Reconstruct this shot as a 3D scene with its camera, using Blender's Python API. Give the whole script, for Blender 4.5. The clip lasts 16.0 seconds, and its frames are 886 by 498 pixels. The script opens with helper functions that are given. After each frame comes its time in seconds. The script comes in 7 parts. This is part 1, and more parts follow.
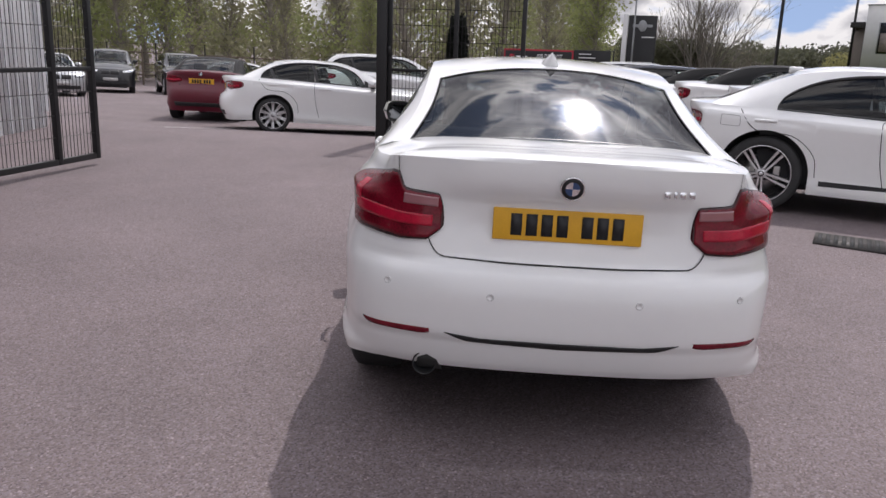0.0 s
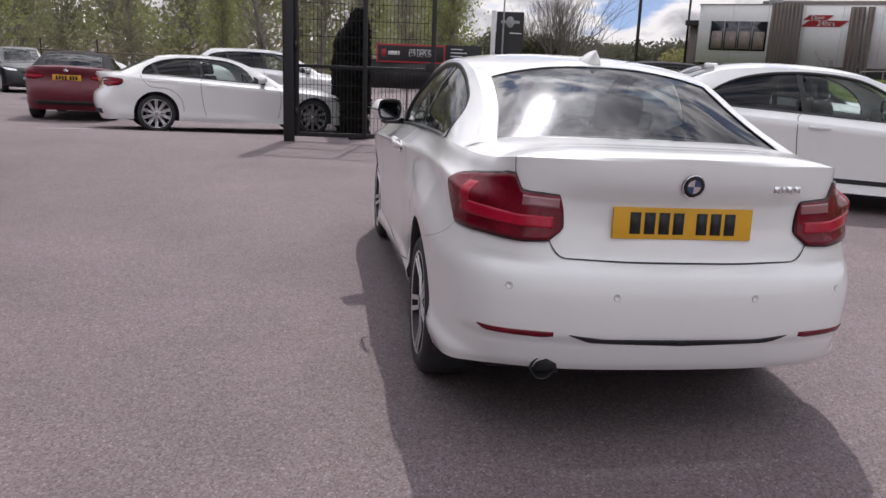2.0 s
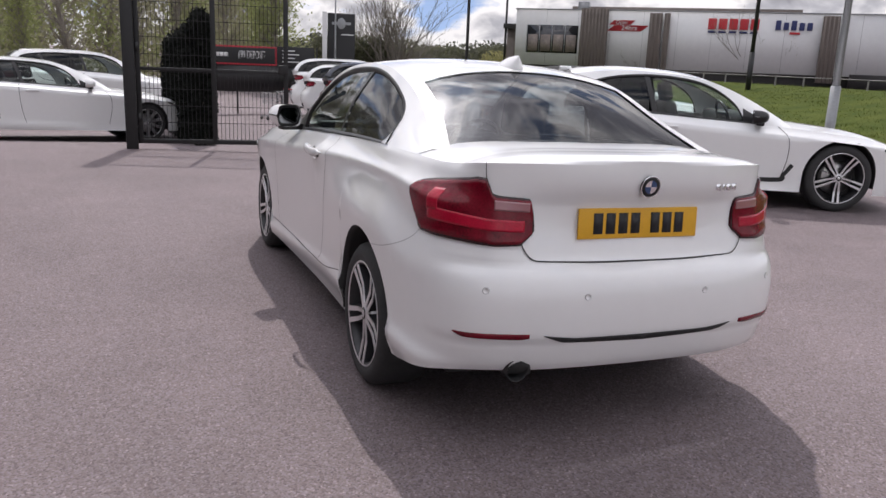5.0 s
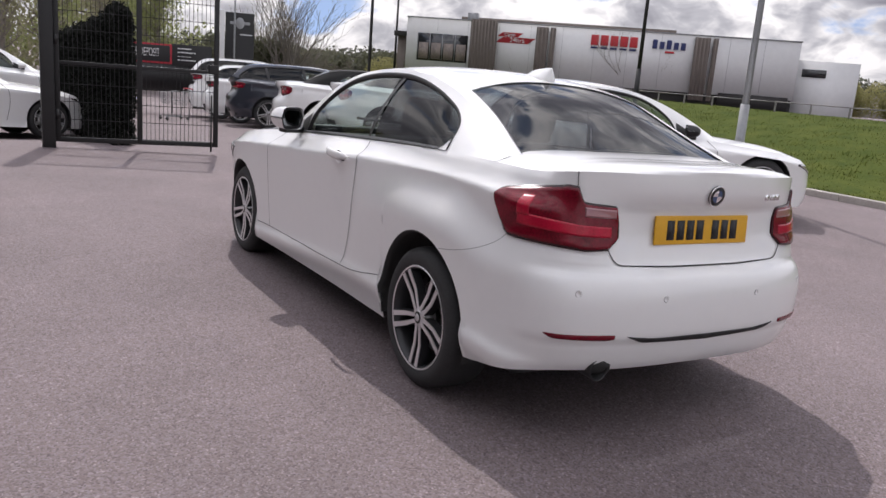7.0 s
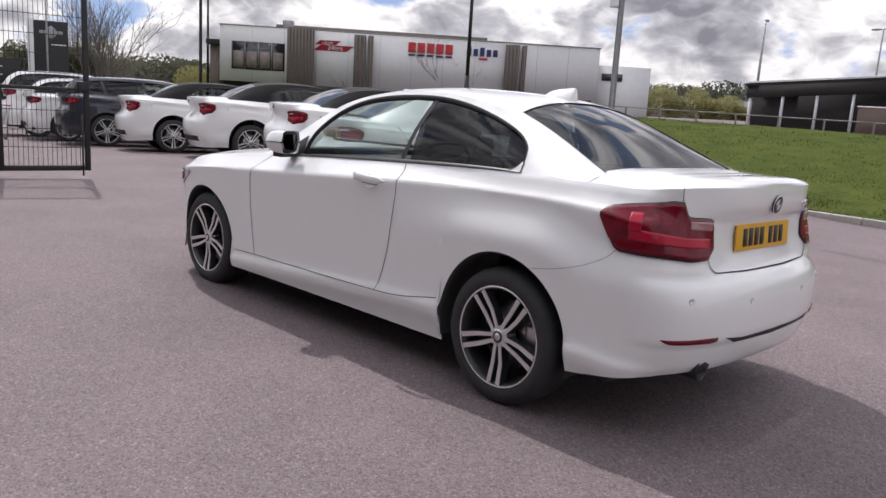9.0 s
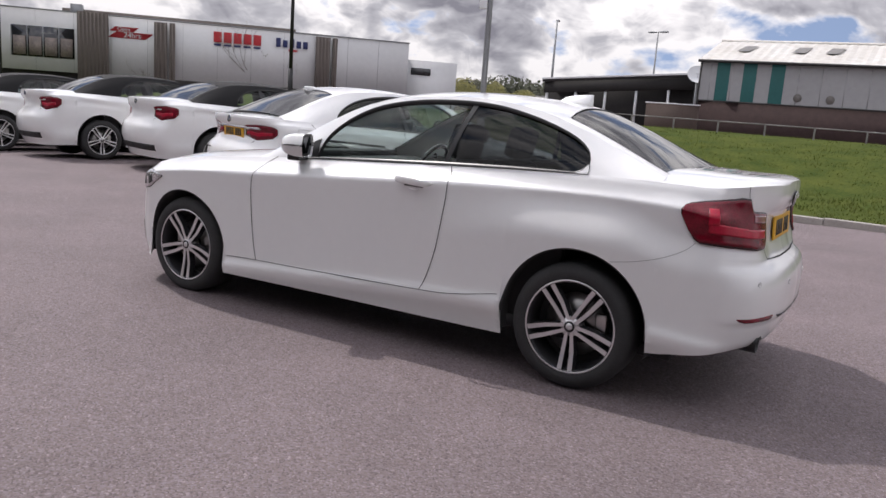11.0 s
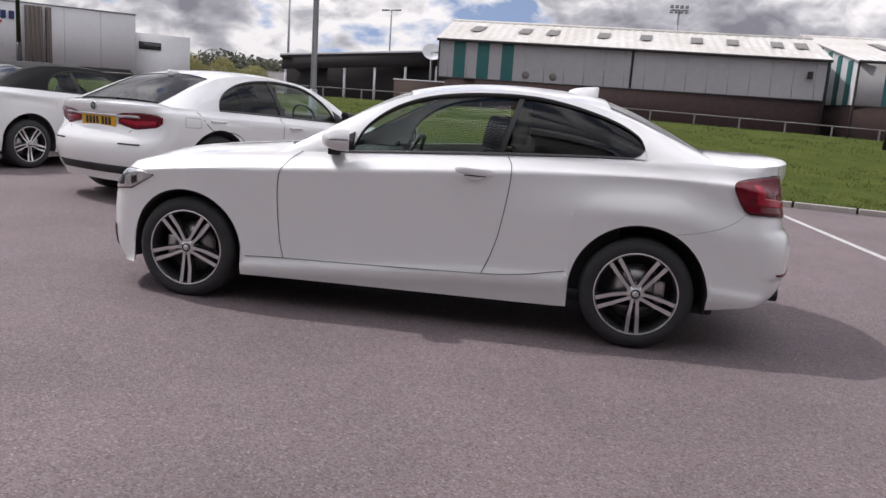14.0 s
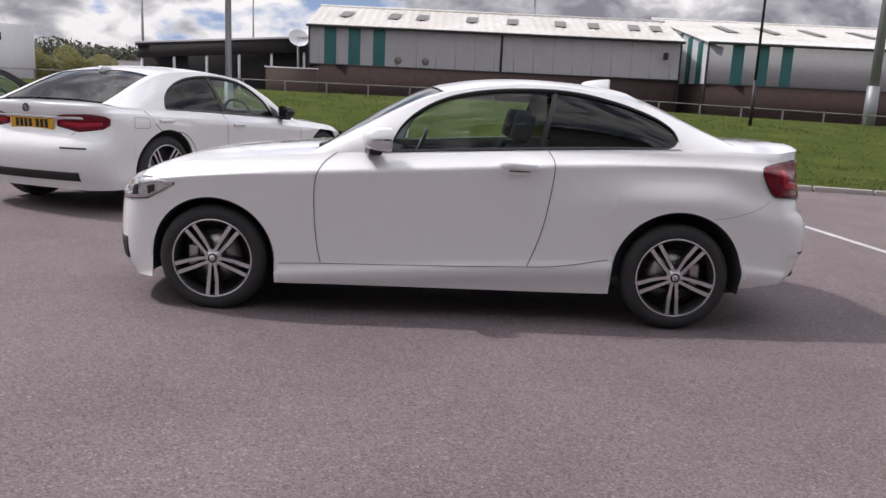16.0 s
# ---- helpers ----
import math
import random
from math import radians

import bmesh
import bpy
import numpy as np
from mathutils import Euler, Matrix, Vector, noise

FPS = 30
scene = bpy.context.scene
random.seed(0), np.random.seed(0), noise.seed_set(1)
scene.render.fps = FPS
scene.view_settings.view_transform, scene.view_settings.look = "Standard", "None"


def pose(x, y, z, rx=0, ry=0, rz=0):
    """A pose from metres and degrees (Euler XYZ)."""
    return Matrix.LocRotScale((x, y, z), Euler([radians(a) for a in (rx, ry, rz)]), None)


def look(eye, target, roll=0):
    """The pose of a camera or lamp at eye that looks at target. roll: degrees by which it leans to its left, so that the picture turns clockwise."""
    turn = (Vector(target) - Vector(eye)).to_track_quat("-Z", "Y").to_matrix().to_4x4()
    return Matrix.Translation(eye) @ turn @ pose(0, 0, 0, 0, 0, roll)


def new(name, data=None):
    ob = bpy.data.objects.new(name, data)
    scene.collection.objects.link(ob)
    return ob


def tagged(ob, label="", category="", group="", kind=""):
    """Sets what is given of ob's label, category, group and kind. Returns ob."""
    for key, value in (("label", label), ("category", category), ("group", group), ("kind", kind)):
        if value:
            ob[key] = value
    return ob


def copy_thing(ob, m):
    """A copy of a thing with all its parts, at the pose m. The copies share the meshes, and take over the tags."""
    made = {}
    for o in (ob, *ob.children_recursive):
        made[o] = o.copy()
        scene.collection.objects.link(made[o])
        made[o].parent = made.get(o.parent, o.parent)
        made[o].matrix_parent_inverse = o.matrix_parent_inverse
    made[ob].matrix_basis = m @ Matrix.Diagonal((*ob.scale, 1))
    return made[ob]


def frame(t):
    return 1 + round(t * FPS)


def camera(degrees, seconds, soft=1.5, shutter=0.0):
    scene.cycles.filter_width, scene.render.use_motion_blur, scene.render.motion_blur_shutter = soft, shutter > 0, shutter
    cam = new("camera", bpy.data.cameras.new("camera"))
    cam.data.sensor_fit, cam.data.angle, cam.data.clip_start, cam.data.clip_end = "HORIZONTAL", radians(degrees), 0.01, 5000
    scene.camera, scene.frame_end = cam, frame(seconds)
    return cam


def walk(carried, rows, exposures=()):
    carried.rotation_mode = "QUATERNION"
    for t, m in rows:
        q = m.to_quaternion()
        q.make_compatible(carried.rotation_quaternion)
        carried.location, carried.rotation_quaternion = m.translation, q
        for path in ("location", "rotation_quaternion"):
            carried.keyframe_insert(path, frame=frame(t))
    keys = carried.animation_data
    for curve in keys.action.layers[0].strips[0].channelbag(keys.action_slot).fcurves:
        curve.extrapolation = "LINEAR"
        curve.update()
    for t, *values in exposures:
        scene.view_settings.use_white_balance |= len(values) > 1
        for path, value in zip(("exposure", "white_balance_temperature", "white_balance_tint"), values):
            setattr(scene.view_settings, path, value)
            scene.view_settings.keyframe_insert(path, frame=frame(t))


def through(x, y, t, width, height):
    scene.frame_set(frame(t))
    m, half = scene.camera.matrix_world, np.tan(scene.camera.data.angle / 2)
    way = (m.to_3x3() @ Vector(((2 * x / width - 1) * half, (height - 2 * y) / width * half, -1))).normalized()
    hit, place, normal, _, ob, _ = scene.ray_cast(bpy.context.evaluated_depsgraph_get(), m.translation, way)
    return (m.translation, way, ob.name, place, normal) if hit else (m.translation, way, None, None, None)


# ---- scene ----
cam = camera(58.4, 16.0)
# The yard falls about one degree towards +x; places are given on the yard's own plane and leaned by SLOPE.
SLOPE = pose(0, 0, 0, 0, 1.05, 0)
ROWS = [
    (0, (-0.348, -3.479, 1.442), (-0.403, -1.54, 0.957), 3.0),
    (0.5, (-0.539, -3.444, 1.415), (-0.547, -1.502, 0.937), 3.5),
    (1, (-0.782, -3.449, 1.415), (-0.702, -1.508, 0.938), 4.6),
    (1.5, (-1.07, -3.45, 1.419), (-0.848, -1.52, 0.947), 3.2),
    (2, (-1.274, -3.339, 1.406), (-0.956, -1.423, 0.928), 3.2),
    (2.5, (-1.505, -3.264, 1.409), (-1.057, -1.373, 0.936), 2.7),
    (3, (-1.632, -3.241, 1.404), (-1.092, -1.373, 0.937), 2.5),
    (3.5, (-1.645, -3.24, 1.396), (-1.047, -1.387, 0.94), 2.5),
    (4, (-1.652, -3.231, 1.399), (-1.006, -1.394, 0.945), 2.8),
    (6.5, (-2.233, -2.993, 1.372), (-1.304, -1.275, 0.944), 4.8),
    (7, (-2.475, -2.898, 1.35), (-1.461, -1.225, 0.936), 5.4),
    (7.5, (-2.686, -2.739, 1.346), (-1.598, -1.109, 0.944), 4.6),
    (8, (-2.972, -2.606, 1.342), (-1.759, -1.061, 0.962), 4.9),
    (8.5, (-3.212, -2.444, 1.331), (-1.896, -0.984, 0.963), 4.6),
    (9, (-3.425, -2.225, 1.332), (-2.035, -0.833, 0.972), 4.3),
    (11.5, (-4.526, -1.068, 1.291), (-2.756, -0.197, 0.961), 5.1),
    (12, (-4.676, -0.809, 1.286), (-2.851, -0.056, 0.965), 5.3),
    (12.5, (-4.891, -0.54, 1.297), (-3.023, 0.094, 0.967), 4.2),
    (13, (-4.979, -0.256, 1.27), (-3.08, 0.283, 0.943), 3.6),
    (13.5, (-5.107, 0.041, 1.268), (-3.184, 0.479, 0.935), 3.9),
    (14, (-5.215, 0.331, 1.258), (-3.275, 0.67, 0.91), 4.1),
    (14.5, (-5.246, 0.622, 1.256), (-3.306, 0.945, 0.895), 3.9),
    (15, (-5.331, 0.905, 1.257), (-3.375, 1.113, 0.896), 3.9),
    (15.5, (-5.342, 1.149, 1.246), (-3.378, 1.233, 0.879), 3.6),
    (16, (-5.311, 1.375, 1.268), (-3.345, 1.368, 0.903), 2.7),
]
walk(cam, [(t, SLOPE @ look(eye, target, roll)) for t, eye, target, roll in ROWS],
     [(0.0, -0.03, 6480, 15), (3.0, 0.05, 6480, 15), (8.0, 0.14, 6480, 15), (12.5, 0.0, 6480, 15), (16.0, -0.02, 6480, 15)])

# ---- daylight ----
SUN_DIR = Vector((0.205, 0.69, 1.0)).normalized()      # towards the sun
sun_data = bpy.data.lights.new("sun", "SUN")
sun_data.energy, sun_data.angle, sun_data.color = 2.3, radians(0.6), (1.0, 0.96, 0.91)
sun_ob = new("sun", sun_data)
sun_ob.matrix_world = look(SUN_DIR * 60, (0, 0, 0))
world = bpy.data.worlds.new("sky")
scene.world = world
world.use_nodes = True


def build_sky(nt):
    N, L = nt.nodes, nt.links
    N.clear()
    out, bg = N.new("ShaderNodeOutputWorld"), N.new("ShaderNodeBackground")
    sky = N.new("ShaderNodeTexSky")
    sky.sky_type, sky.sun_disc = "NISHITA", False
    sky.air_density, sky.dust_density, sky.ozone_density = 1.0, 0.15, 4.0
    sky.sun_elevation = math.asin(SUN_DIR.z)
    sky.sun_rotation = math.atan2(SUN_DIR.x, SUN_DIR.y)
    tc = N.new("ShaderNodeTexCoord")
    lift = N.new("ShaderNodeVectorMath"); lift.operation = "ADD"     # clear blue down to the low gaps
    lift.inputs[1].default_value = (0, 0, 0.25)
    L.new(tc.outputs["Generated"], lift.inputs[0]); L.new(lift.outputs[0], sky.inputs["Vector"])

    def math_node(op, a, b, c=None):
        n = N.new("ShaderNodeMath"); n.operation = op
        for i, v in enumerate((a, b, c)):
            if v is None:
                continue
            if isinstance(v, (int, float)):
                n.inputs[i].default_value = v
            else:
                L.new(v, n.inputs[i])
        return n.outputs[0]

    def cloud(shift, detail, scale=6.5, offset=(0.31, 1.87), stretch=1.9, rough=0.50, warp=0.15):
        """Heaped clouds: noise over the direction, squeezed upwards, sampled a little higher by shift."""
        st = N.new("ShaderNodeVectorMath"); st.operation = "MULTIPLY_ADD"
        st.inputs[1].default_value, st.inputs[2].default_value = (1.0, 1.0, stretch), (*offset, shift)
        L.new(tc.outputs["Generated"], st.inputs[0])
        n = N.new("ShaderNodeTexNoise")
        n.inputs["Scale"].default_value, n.inputs["Detail"].default_value = scale, detail
        n.inputs["Roughness"].default_value, n.inputs["Distortion"].default_value = rough, warp
        L.new(st.outputs[0], n.inputs["Vector"])
        return n.outputs["Fac"]

    here, broad = cloud(0.0, 9), cloud(0.0, 2.0)
    near, above = cloud(0.0, 4), cloud(0.10, 4)
    puff = cloud(0.0, 4, 19.0, (2.3, 0.4), 1.6, 0.5, 0.6)
    ramp = N.new("ShaderNodeValToRGB")
    ramp.color_ramp.elements[0].position, ramp.color_ramp.elements[1].position = 0.400, 0.455
    # more blue between the clouds overhead
    sep = N.new("ShaderNodeSeparateXYZ")
    L.new(tc.outputs["Generated"], sep.inputs[0])
    high = math_node("MULTIPLY", math_node("MAXIMUM", math_node("SUBTRACT", sep.outputs["Z"], 0.30), 0.0), 0.06)
    bank = math_node("MULTIPLY", math_node("MAXIMUM", math_node("SUBTRACT", 0.22, sep.outputs["Z"]), 0.0), 0.16)
    L.new(math_node("ADD", math_node("SUBTRACT", here, high), bank), ramp.inputs[0])
    # sunlit heads above grey bellies, with small rounded puffs
    lit = math_node("MULTIPLY_ADD", math_node("SUBTRACT", near, above), 3.2, 0.47)
    lit = math_node("ADD", lit, math_node("MULTIPLY", math_node("SUBTRACT", here, near), 3.0))
    round_ = math_node("SUBTRACT", 0.22, math_node("ABSOLUTE", math_node("SUBTRACT", puff, 0.5), 0.0))
    lit = math_node("ADD", lit, math_node("MULTIPLY", round_, 1.5))
    lit = math_node("ADD", lit, math_node("MULTIPLY", math_node("SUBTRACT", 0.50, broad), 3.4))
    thinner = math_node("MAXIMUM", math_node("SUBTRACT", 0.485, here), 0.0)      # light shines through thin edges
    lit = math_node("ADD", lit, math_node("MULTIPLY", thinner, 6.0))
    sramp = N.new("ShaderNodeValToRGB")
    e = sramp.color_ramp.elements
    e[0].position, e[0].color = 0.16, (2.75, 2.75, 3.15, 1)
    e[1].position, e[1].color = 1.02, (11.0, 10.9, 10.8, 1)
    mid = e.new(0.60); mid.color = (5.6, 5.65, 6.0, 1)
    L.new(lit, sramp.inputs[0])
    # the sky brightens round the sun
    dot = N.new("ShaderNodeVectorMath"); dot.operation = "DOT_PRODUCT"
    dot.inputs[1].default_value = SUN_DIR
    L.new(tc.outputs["Generated"], dot.inputs[0])
    glow = math_node("POWER", math_node("MAXIMUM", dot.outputs["Value"], 0.0), 45.0)
    # cloud is brighter overhead than towards the horizon
    over = math_node("MULTIPLY_ADD", math_node("MAXIMUM", sep.outputs["Z"], 0.0), 1.05, 0.66)
    halo = math_node("POWER", math_node("MAXIMUM", dot.outputs["Value"], 0.0), 1800.0)
    bright = N.new("ShaderNodeVectorMath"); bright.operation = "SCALE"
    L.new(sramp.outputs[0], bright.inputs[0]); L.new(over, bright.inputs["Scale"])
    mix = N.new("ShaderNodeMix"); mix.data_type = "RGBA"
    L.new(ramp.outputs[0], mix.inputs["Factor"])
    thin = N.new("ShaderNodeMix"); thin.data_type = "RGBA"        # thin haze in the gaps
    thin.inputs["Factor"].default_value, thin.inputs["B"].default_value = 0.30, (4.4, 4.7, 5.3, 1)
    L.new(sky.outputs[0], thin.inputs["A"])
    L.new(thin.outputs["Result"], mix.inputs["A"]); L.new(bright.outputs[0], mix.inputs["B"])
    gain = math_node("ADD", math_node("MULTIPLY_ADD", glow, 3.5, 1.0), math_node("MULTIPLY", halo, 60.0))
    veil = N.new("ShaderNodeVectorMath"); veil.operation = "SCALE"
    L.new(mix.outputs["Result"], veil.inputs[0]); L.new(gain, veil.inputs["Scale"])
    L.new(veil.outputs[0], bg.inputs["Color"])
    bg.inputs["Strength"].default_value = 0.117
    L.new(bg.outputs[0], out.inputs[0])


build_sky(world.node_tree)
scene.view_settings.exposure = 0.0


# ---- materials ----
def material(name, base, rough=0.5, metal=0.0, coat=0.0, vary=0.0, scale=8.0, bump=0.0, bump_scale=60.0, second=None, spec=0.5, coat_rough=0.03):
    """A plain surface: base colour with two scales of variation and fine relief."""
    m = bpy.data.materials.new(name)
    m.use_nodes = True
    nt = m.node_tree
    N, L = nt.nodes, nt.links
    p = N["Principled BSDF"]
    p.inputs["Base Color"].default_value = (*base, 1)
    p.inputs["Roughness"].default_value, p.inputs["Metallic"].default_value = rough, metal
    p.inputs["Coat Weight"].default_value, p.inputs["Coat Roughness"].default_value = coat, coat_rough
    p.inputs["Specular IOR Level"].default_value = spec
    if vary or bump:
        tc = N.new("ShaderNodeTexCoord")
    if vary:
        a, b = N.new("ShaderNodeTexNoise"), N.new("ShaderNodeTexNoise")
        a.inputs["Scale"].default_value, b.inputs["Scale"].default_value = scale, scale * 9
        a.inputs["Detail"].default_value = b.inputs["Detail"].default_value = 4
        add = N.new("ShaderNodeMath"); add.operation = "ADD"
        for n in (a, b):
            L.new(tc.outputs["Object"], n.inputs["Vector"])
        L.new(a.outputs["Fac"], add.inputs[0]); L.new(b.outputs["Fac"], add.inputs[1])
        r = N.new("ShaderNodeMapRange")
        r.inputs["From Min"].default_value, r.inputs["From Max"].default_value = 0.7, 1.3
        L.new(add.outputs[0], r.inputs["Value"])
        mix = N.new("ShaderNodeMix"); mix.data_type = "RGBA"
        c2 = second or tuple(c * (1 - vary) for c in base)
        mix.inputs["A"].default_value, mix.inputs["B"].default_value = (*base, 1), (*c2, 1)
        L.new(r.outputs[0], mix.inputs["Factor"]); L.new(mix.outputs["Result"], p.inputs["Base Color"])
    if bump:
        n = N.new("ShaderNodeTexNoise"); n.inputs["Scale"].default_value = bump_scale; n.inputs["Detail"].default_value = 3
        L.new(tc.outputs["Object"], n.inputs["Vector"])
        bm = N.new("ShaderNodeBump"); bm.inputs["Strength"].default_value = bump; bm.inputs["Distance"].default_value = 0.01
        L.new(n.outputs["Fac"], bm.inputs["Height"]); L.new(bm.outputs[0], p.inputs["Normal"])
    return m


def glass(name, tint, ior=1.5, rough=0.0, film=0.0):
    m = bpy.data.materials.new(name)
    m.use_nodes = True
    N, L = m.node_tree.nodes, m.node_tree.links
    N.remove(N["Principled BSDF"])
    t, g, f, mix = N.new("ShaderNodeBsdfTransparent"), N.new("ShaderNodeBsdfGlossy"), N.new("ShaderNodeLayerWeight"), N.new("ShaderNodeMixShader")
    t.inputs["Color"].default_value = (*tint, 1)
    g.inputs["Roughness"].default_value = rough
    # gloss of the pane's two faces, rising towards grazing angles
    f0 = 1.2 * ((ior - 1) / (ior + 1)) ** 2
    f.inputs["Blend"].default_value = 0.5
    pw, ma = N.new("ShaderNodeMath"), N.new("ShaderNodeMath")
    pw.operation, ma.operation = "POWER", "MULTIPLY_ADD"
    pw.inputs[1].default_value, ma.inputs[1].default_value, ma.inputs[2].default_value = 4.5, 1 - f0, f0
    L.new(f.outputs["Facing"], pw.inputs[0]); L.new(pw.outputs[0], ma.inputs[0]); L.new(ma.outputs[0], mix.inputs[0])
    L.new(t.outputs[0], mix.inputs[1])
    if film:                                          # a thin film of dust widens part of the gloss
        g2, m2 = N.new("ShaderNodeBsdfGlossy"), N.new("ShaderNodeMixShader")
        g2.inputs["Roughness"].default_value, m2.inputs[0].default_value = 0.13, film
        L.new(g.outputs[0], m2.inputs[1]); L.new(g2.outputs[0], m2.inputs[2]); L.new(m2.outputs[0], mix.inputs[2])
    else:
        L.new(g.outputs[0], mix.inputs[2])
    L.new(mix.outputs[0], N["Material Output"].inputs[0])
    return m


def asphalt(name):
    m = bpy.data.materials.new(name)
    m.use_nodes = True
    N, L = m.node_tree.nodes, m.node_tree.links
    p = N["Principled BSDF"]
    tc = N.new("ShaderNodeTexCoord")

    def noise_tex(scale, detail=4, rough=0.5):
        n = N.new("ShaderNodeTexNoise")
        n.inputs["Scale"].default_value, n.inputs["Detail"].default_value, n.inputs["Roughness"].default_value = scale, detail, rough
        L.new(tc.outputs["Object"], n.inputs["Vector"])
        return n

    v = N.new("ShaderNodeTexVoronoi"); v.inputs["Scale"].default_value = 132
    L.new(tc.outputs["Object"], v.inputs["Vector"])
    stones = N.new("ShaderNodeValToRGB")
    e = stones.color_ramp.elements
    e[0].position, e[0].color = 0.0, (0.072, 0.055, 0.056, 1)
    e[1].position, e[1].color = 1.0, (0.325, 0.268, 0.268, 1)
    for at_, colour in ((0.40, (0.150, 0.115, 0.113, 1)), (0.62, (0.168, 0.134, 0.140, 1)), (0.80, (0.190, 0.158, 0.172, 1))):
        e.new(at_).color = colour
    L.new(v.outputs["Color"], stones.inputs[0])
    fine = noise_tex(210, 2)
    patch = noise_tex(0.8, 6, 0.65)
    pr = N.new("ShaderNodeMapRange")
    pr.inputs["From Min"].default_value, pr.inputs["From Max"].default_value = 0.3, 0.7
    pr.inputs["To Min"].default_value, pr.inputs["To Max"].default_value = 0.84, 1.15
    L.new(patch.outputs["Fac"], pr.inputs["Value"])
    fr = N.new("ShaderNodeMapRange")
    fr.inputs["To Min"].default_value, fr.inputs["To Max"].default_value = 0.75, 1.25
    L.new(fine.outputs["Fac"], fr.inputs["Value"])
    mu = N.new("ShaderNodeMath"); mu.operation = "MULTIPLY"
    L.new(pr.outputs[0], mu.inputs[0]); L.new(fr.outputs[0], mu.inputs[1])
    sc = N.new("ShaderNodeVectorMath"); sc.operation = "SCALE"
    L.new(stones.outputs[0], sc.inputs[0]); L.new(mu.outputs[0], sc.inputs["Scale"])
    L.new(sc.outputs[0], p.inputs["Base Color"])
    p.inputs["Roughness"].default_value = 0.82
    b = N.new("ShaderNodeBump"); b.inputs["Strength"].default_value = 0.55; b.inputs["Distance"].default_value = 0.004
    L.new(v.outputs["Distance"], b.inputs["Height"]); b.invert = True
    L.new(b.outputs[0], p.inputs["Normal"])
    return m


M = dict(
    white=material("white_paint", (0.85, 0.855, 0.85), 0.30, coat=1.0, vary=0.02, scale=2),
    black_paint=material("black_paint", (0.012, 0.013, 0.016), 0.3, coat=1.0),
    navy=material("dark_blue_grey_paint", (0.035, 0.04, 0.055), 0.3, metal=0.4, coat=1.0),
    red=material("dark_red_paint", (0.115, 0.003, 0.016), 0.4, coat=0.35),
    silver=material("silver_paint", (0.5, 0.51, 0.52), 0.3, metal=0.6, coat=1.0),
    gap=material("panel_gap", (0.012, 0.012, 0.012), 0.9),
    seam=material("panel_seam_and_grip_shadow", (0.035, 0.035, 0.035), 0.9),
    faint=material("faint_panel_joint", (0.33, 0.33, 0.33), 0.9),
    trim=material("satin_black_trim", (0.020, 0.020, 0.021), 0.35),
    plastic=material("grained_black_plastic", (0.02, 0.02, 0.021), 0.65, vary=0.2, bump=0.2, bump_scale=300),
    liner=material("wheel_well_felt", (0.04, 0.04, 0.04), 0.95),
    rubber=material("tyre_rubber", (0.036, 0.036, 0.037), 0.75, vary=0.3, scale=12, bump=0.15, bump_scale=180),
    alloy=material("machined_alloy", (0.72, 0.72, 0.73), 0.28, metal=0.85),
    alloy_dark=material("dark_alloy_pocket", (0.035, 0.035, 0.038), 0.4, metal=0.3),
    disc=material("brake_disc_steel", (0.55, 0.54, 0.53), 0.35, metal=1.0),
    chrome=material("chrome", (0.85, 0.85, 0.86), 0.08, metal=1.0),
    mirror=material("mirror_glass", (0.20, 0.21, 0.22), 0.05, metal=1.0),
    cabin=material("dark_cabin_fabric", (0.028, 0.028, 0.030), 0.85),
    seat=material("seat_cloth", (0.022, 0.022, 0.024), 0.8, vary=0.3, scale=30),
    glass=glass("clear_window_glass", (0.80, 0.88, 0.85), rough=0.01),
    privacy=glass("tinted_window_glass", (0.08, 0.09, 0.095), 1.45, 0.01, 0.35),
    screen=glass("rear_screen_glass", (0.14, 0.155, 0.165), 1.46, 0.012, 0.18),
    lamp_red=material("red_lamp_lens", (0.22, 0.004, 0.018), 0.25, coat=0.4, vary=0.6, scale=14, spec=0.2),
    lamp_dark=material("smoked_lamp_lens", (0.035, 0.003, 0.006), 0.25, coat=0.6, spec=0.2),
    lamp_bar=material("red_light_bar", (0.48, 0.008, 0.036), 0.25, coat=0.4, vary=0.35, scale=16, spec=0.2),
    lamp_silver=material("clear_head_lamp", (0.78, 0.78, 0.79), 0.12, metal=0.7, coat=1.0, vary=0.5, scale=22),
    lamp_clear=material("clear_lamp_lens", (0.34, 0.15, 0.165), 0.1, coat=1.0),
    plate=material("yellow_plate", (0.75, 0.40, 0.02), 0.45, vary=0.08, scale=20),
    ink=material("plate_black", (0.012, 0.012, 0.014), 0.5),
    blue=material("badge_blue", (0.02, 0.06, 0.17), 0.3, coat=1.0),
    hood_fabric=material("soft_top_fabric", (0.012, 0.012, 0.013), 0.9, vary=0.3, scale=40, bump=0.3, bump_scale=400),
    asphalt=asphalt("asphalt"),
)


def leaf_material(name, base, second, scale, through=0.5):
    """Thin leaves that let about half of the light through."""
    m = material(name, base, 0.75, vary=0.5, scale=scale, second=second)
    N, L = m.node_tree.nodes, m.node_tree.links
    p = N["Principled BSDF"]
    t, mix = N.new("ShaderNodeBsdfTranslucent"), N.new("ShaderNodeMixShader")
    mix.inputs[0].default_value = through
    L.new(p.inputs["Base Color"].links[0].from_socket, t.inputs["Color"])
    L.new(p.outputs[0], mix.inputs[1]); L.new(t.outputs[0], mix.inputs[2])
    L.new(mix.outputs[0], N["Material Output"].inputs[0])
    return m


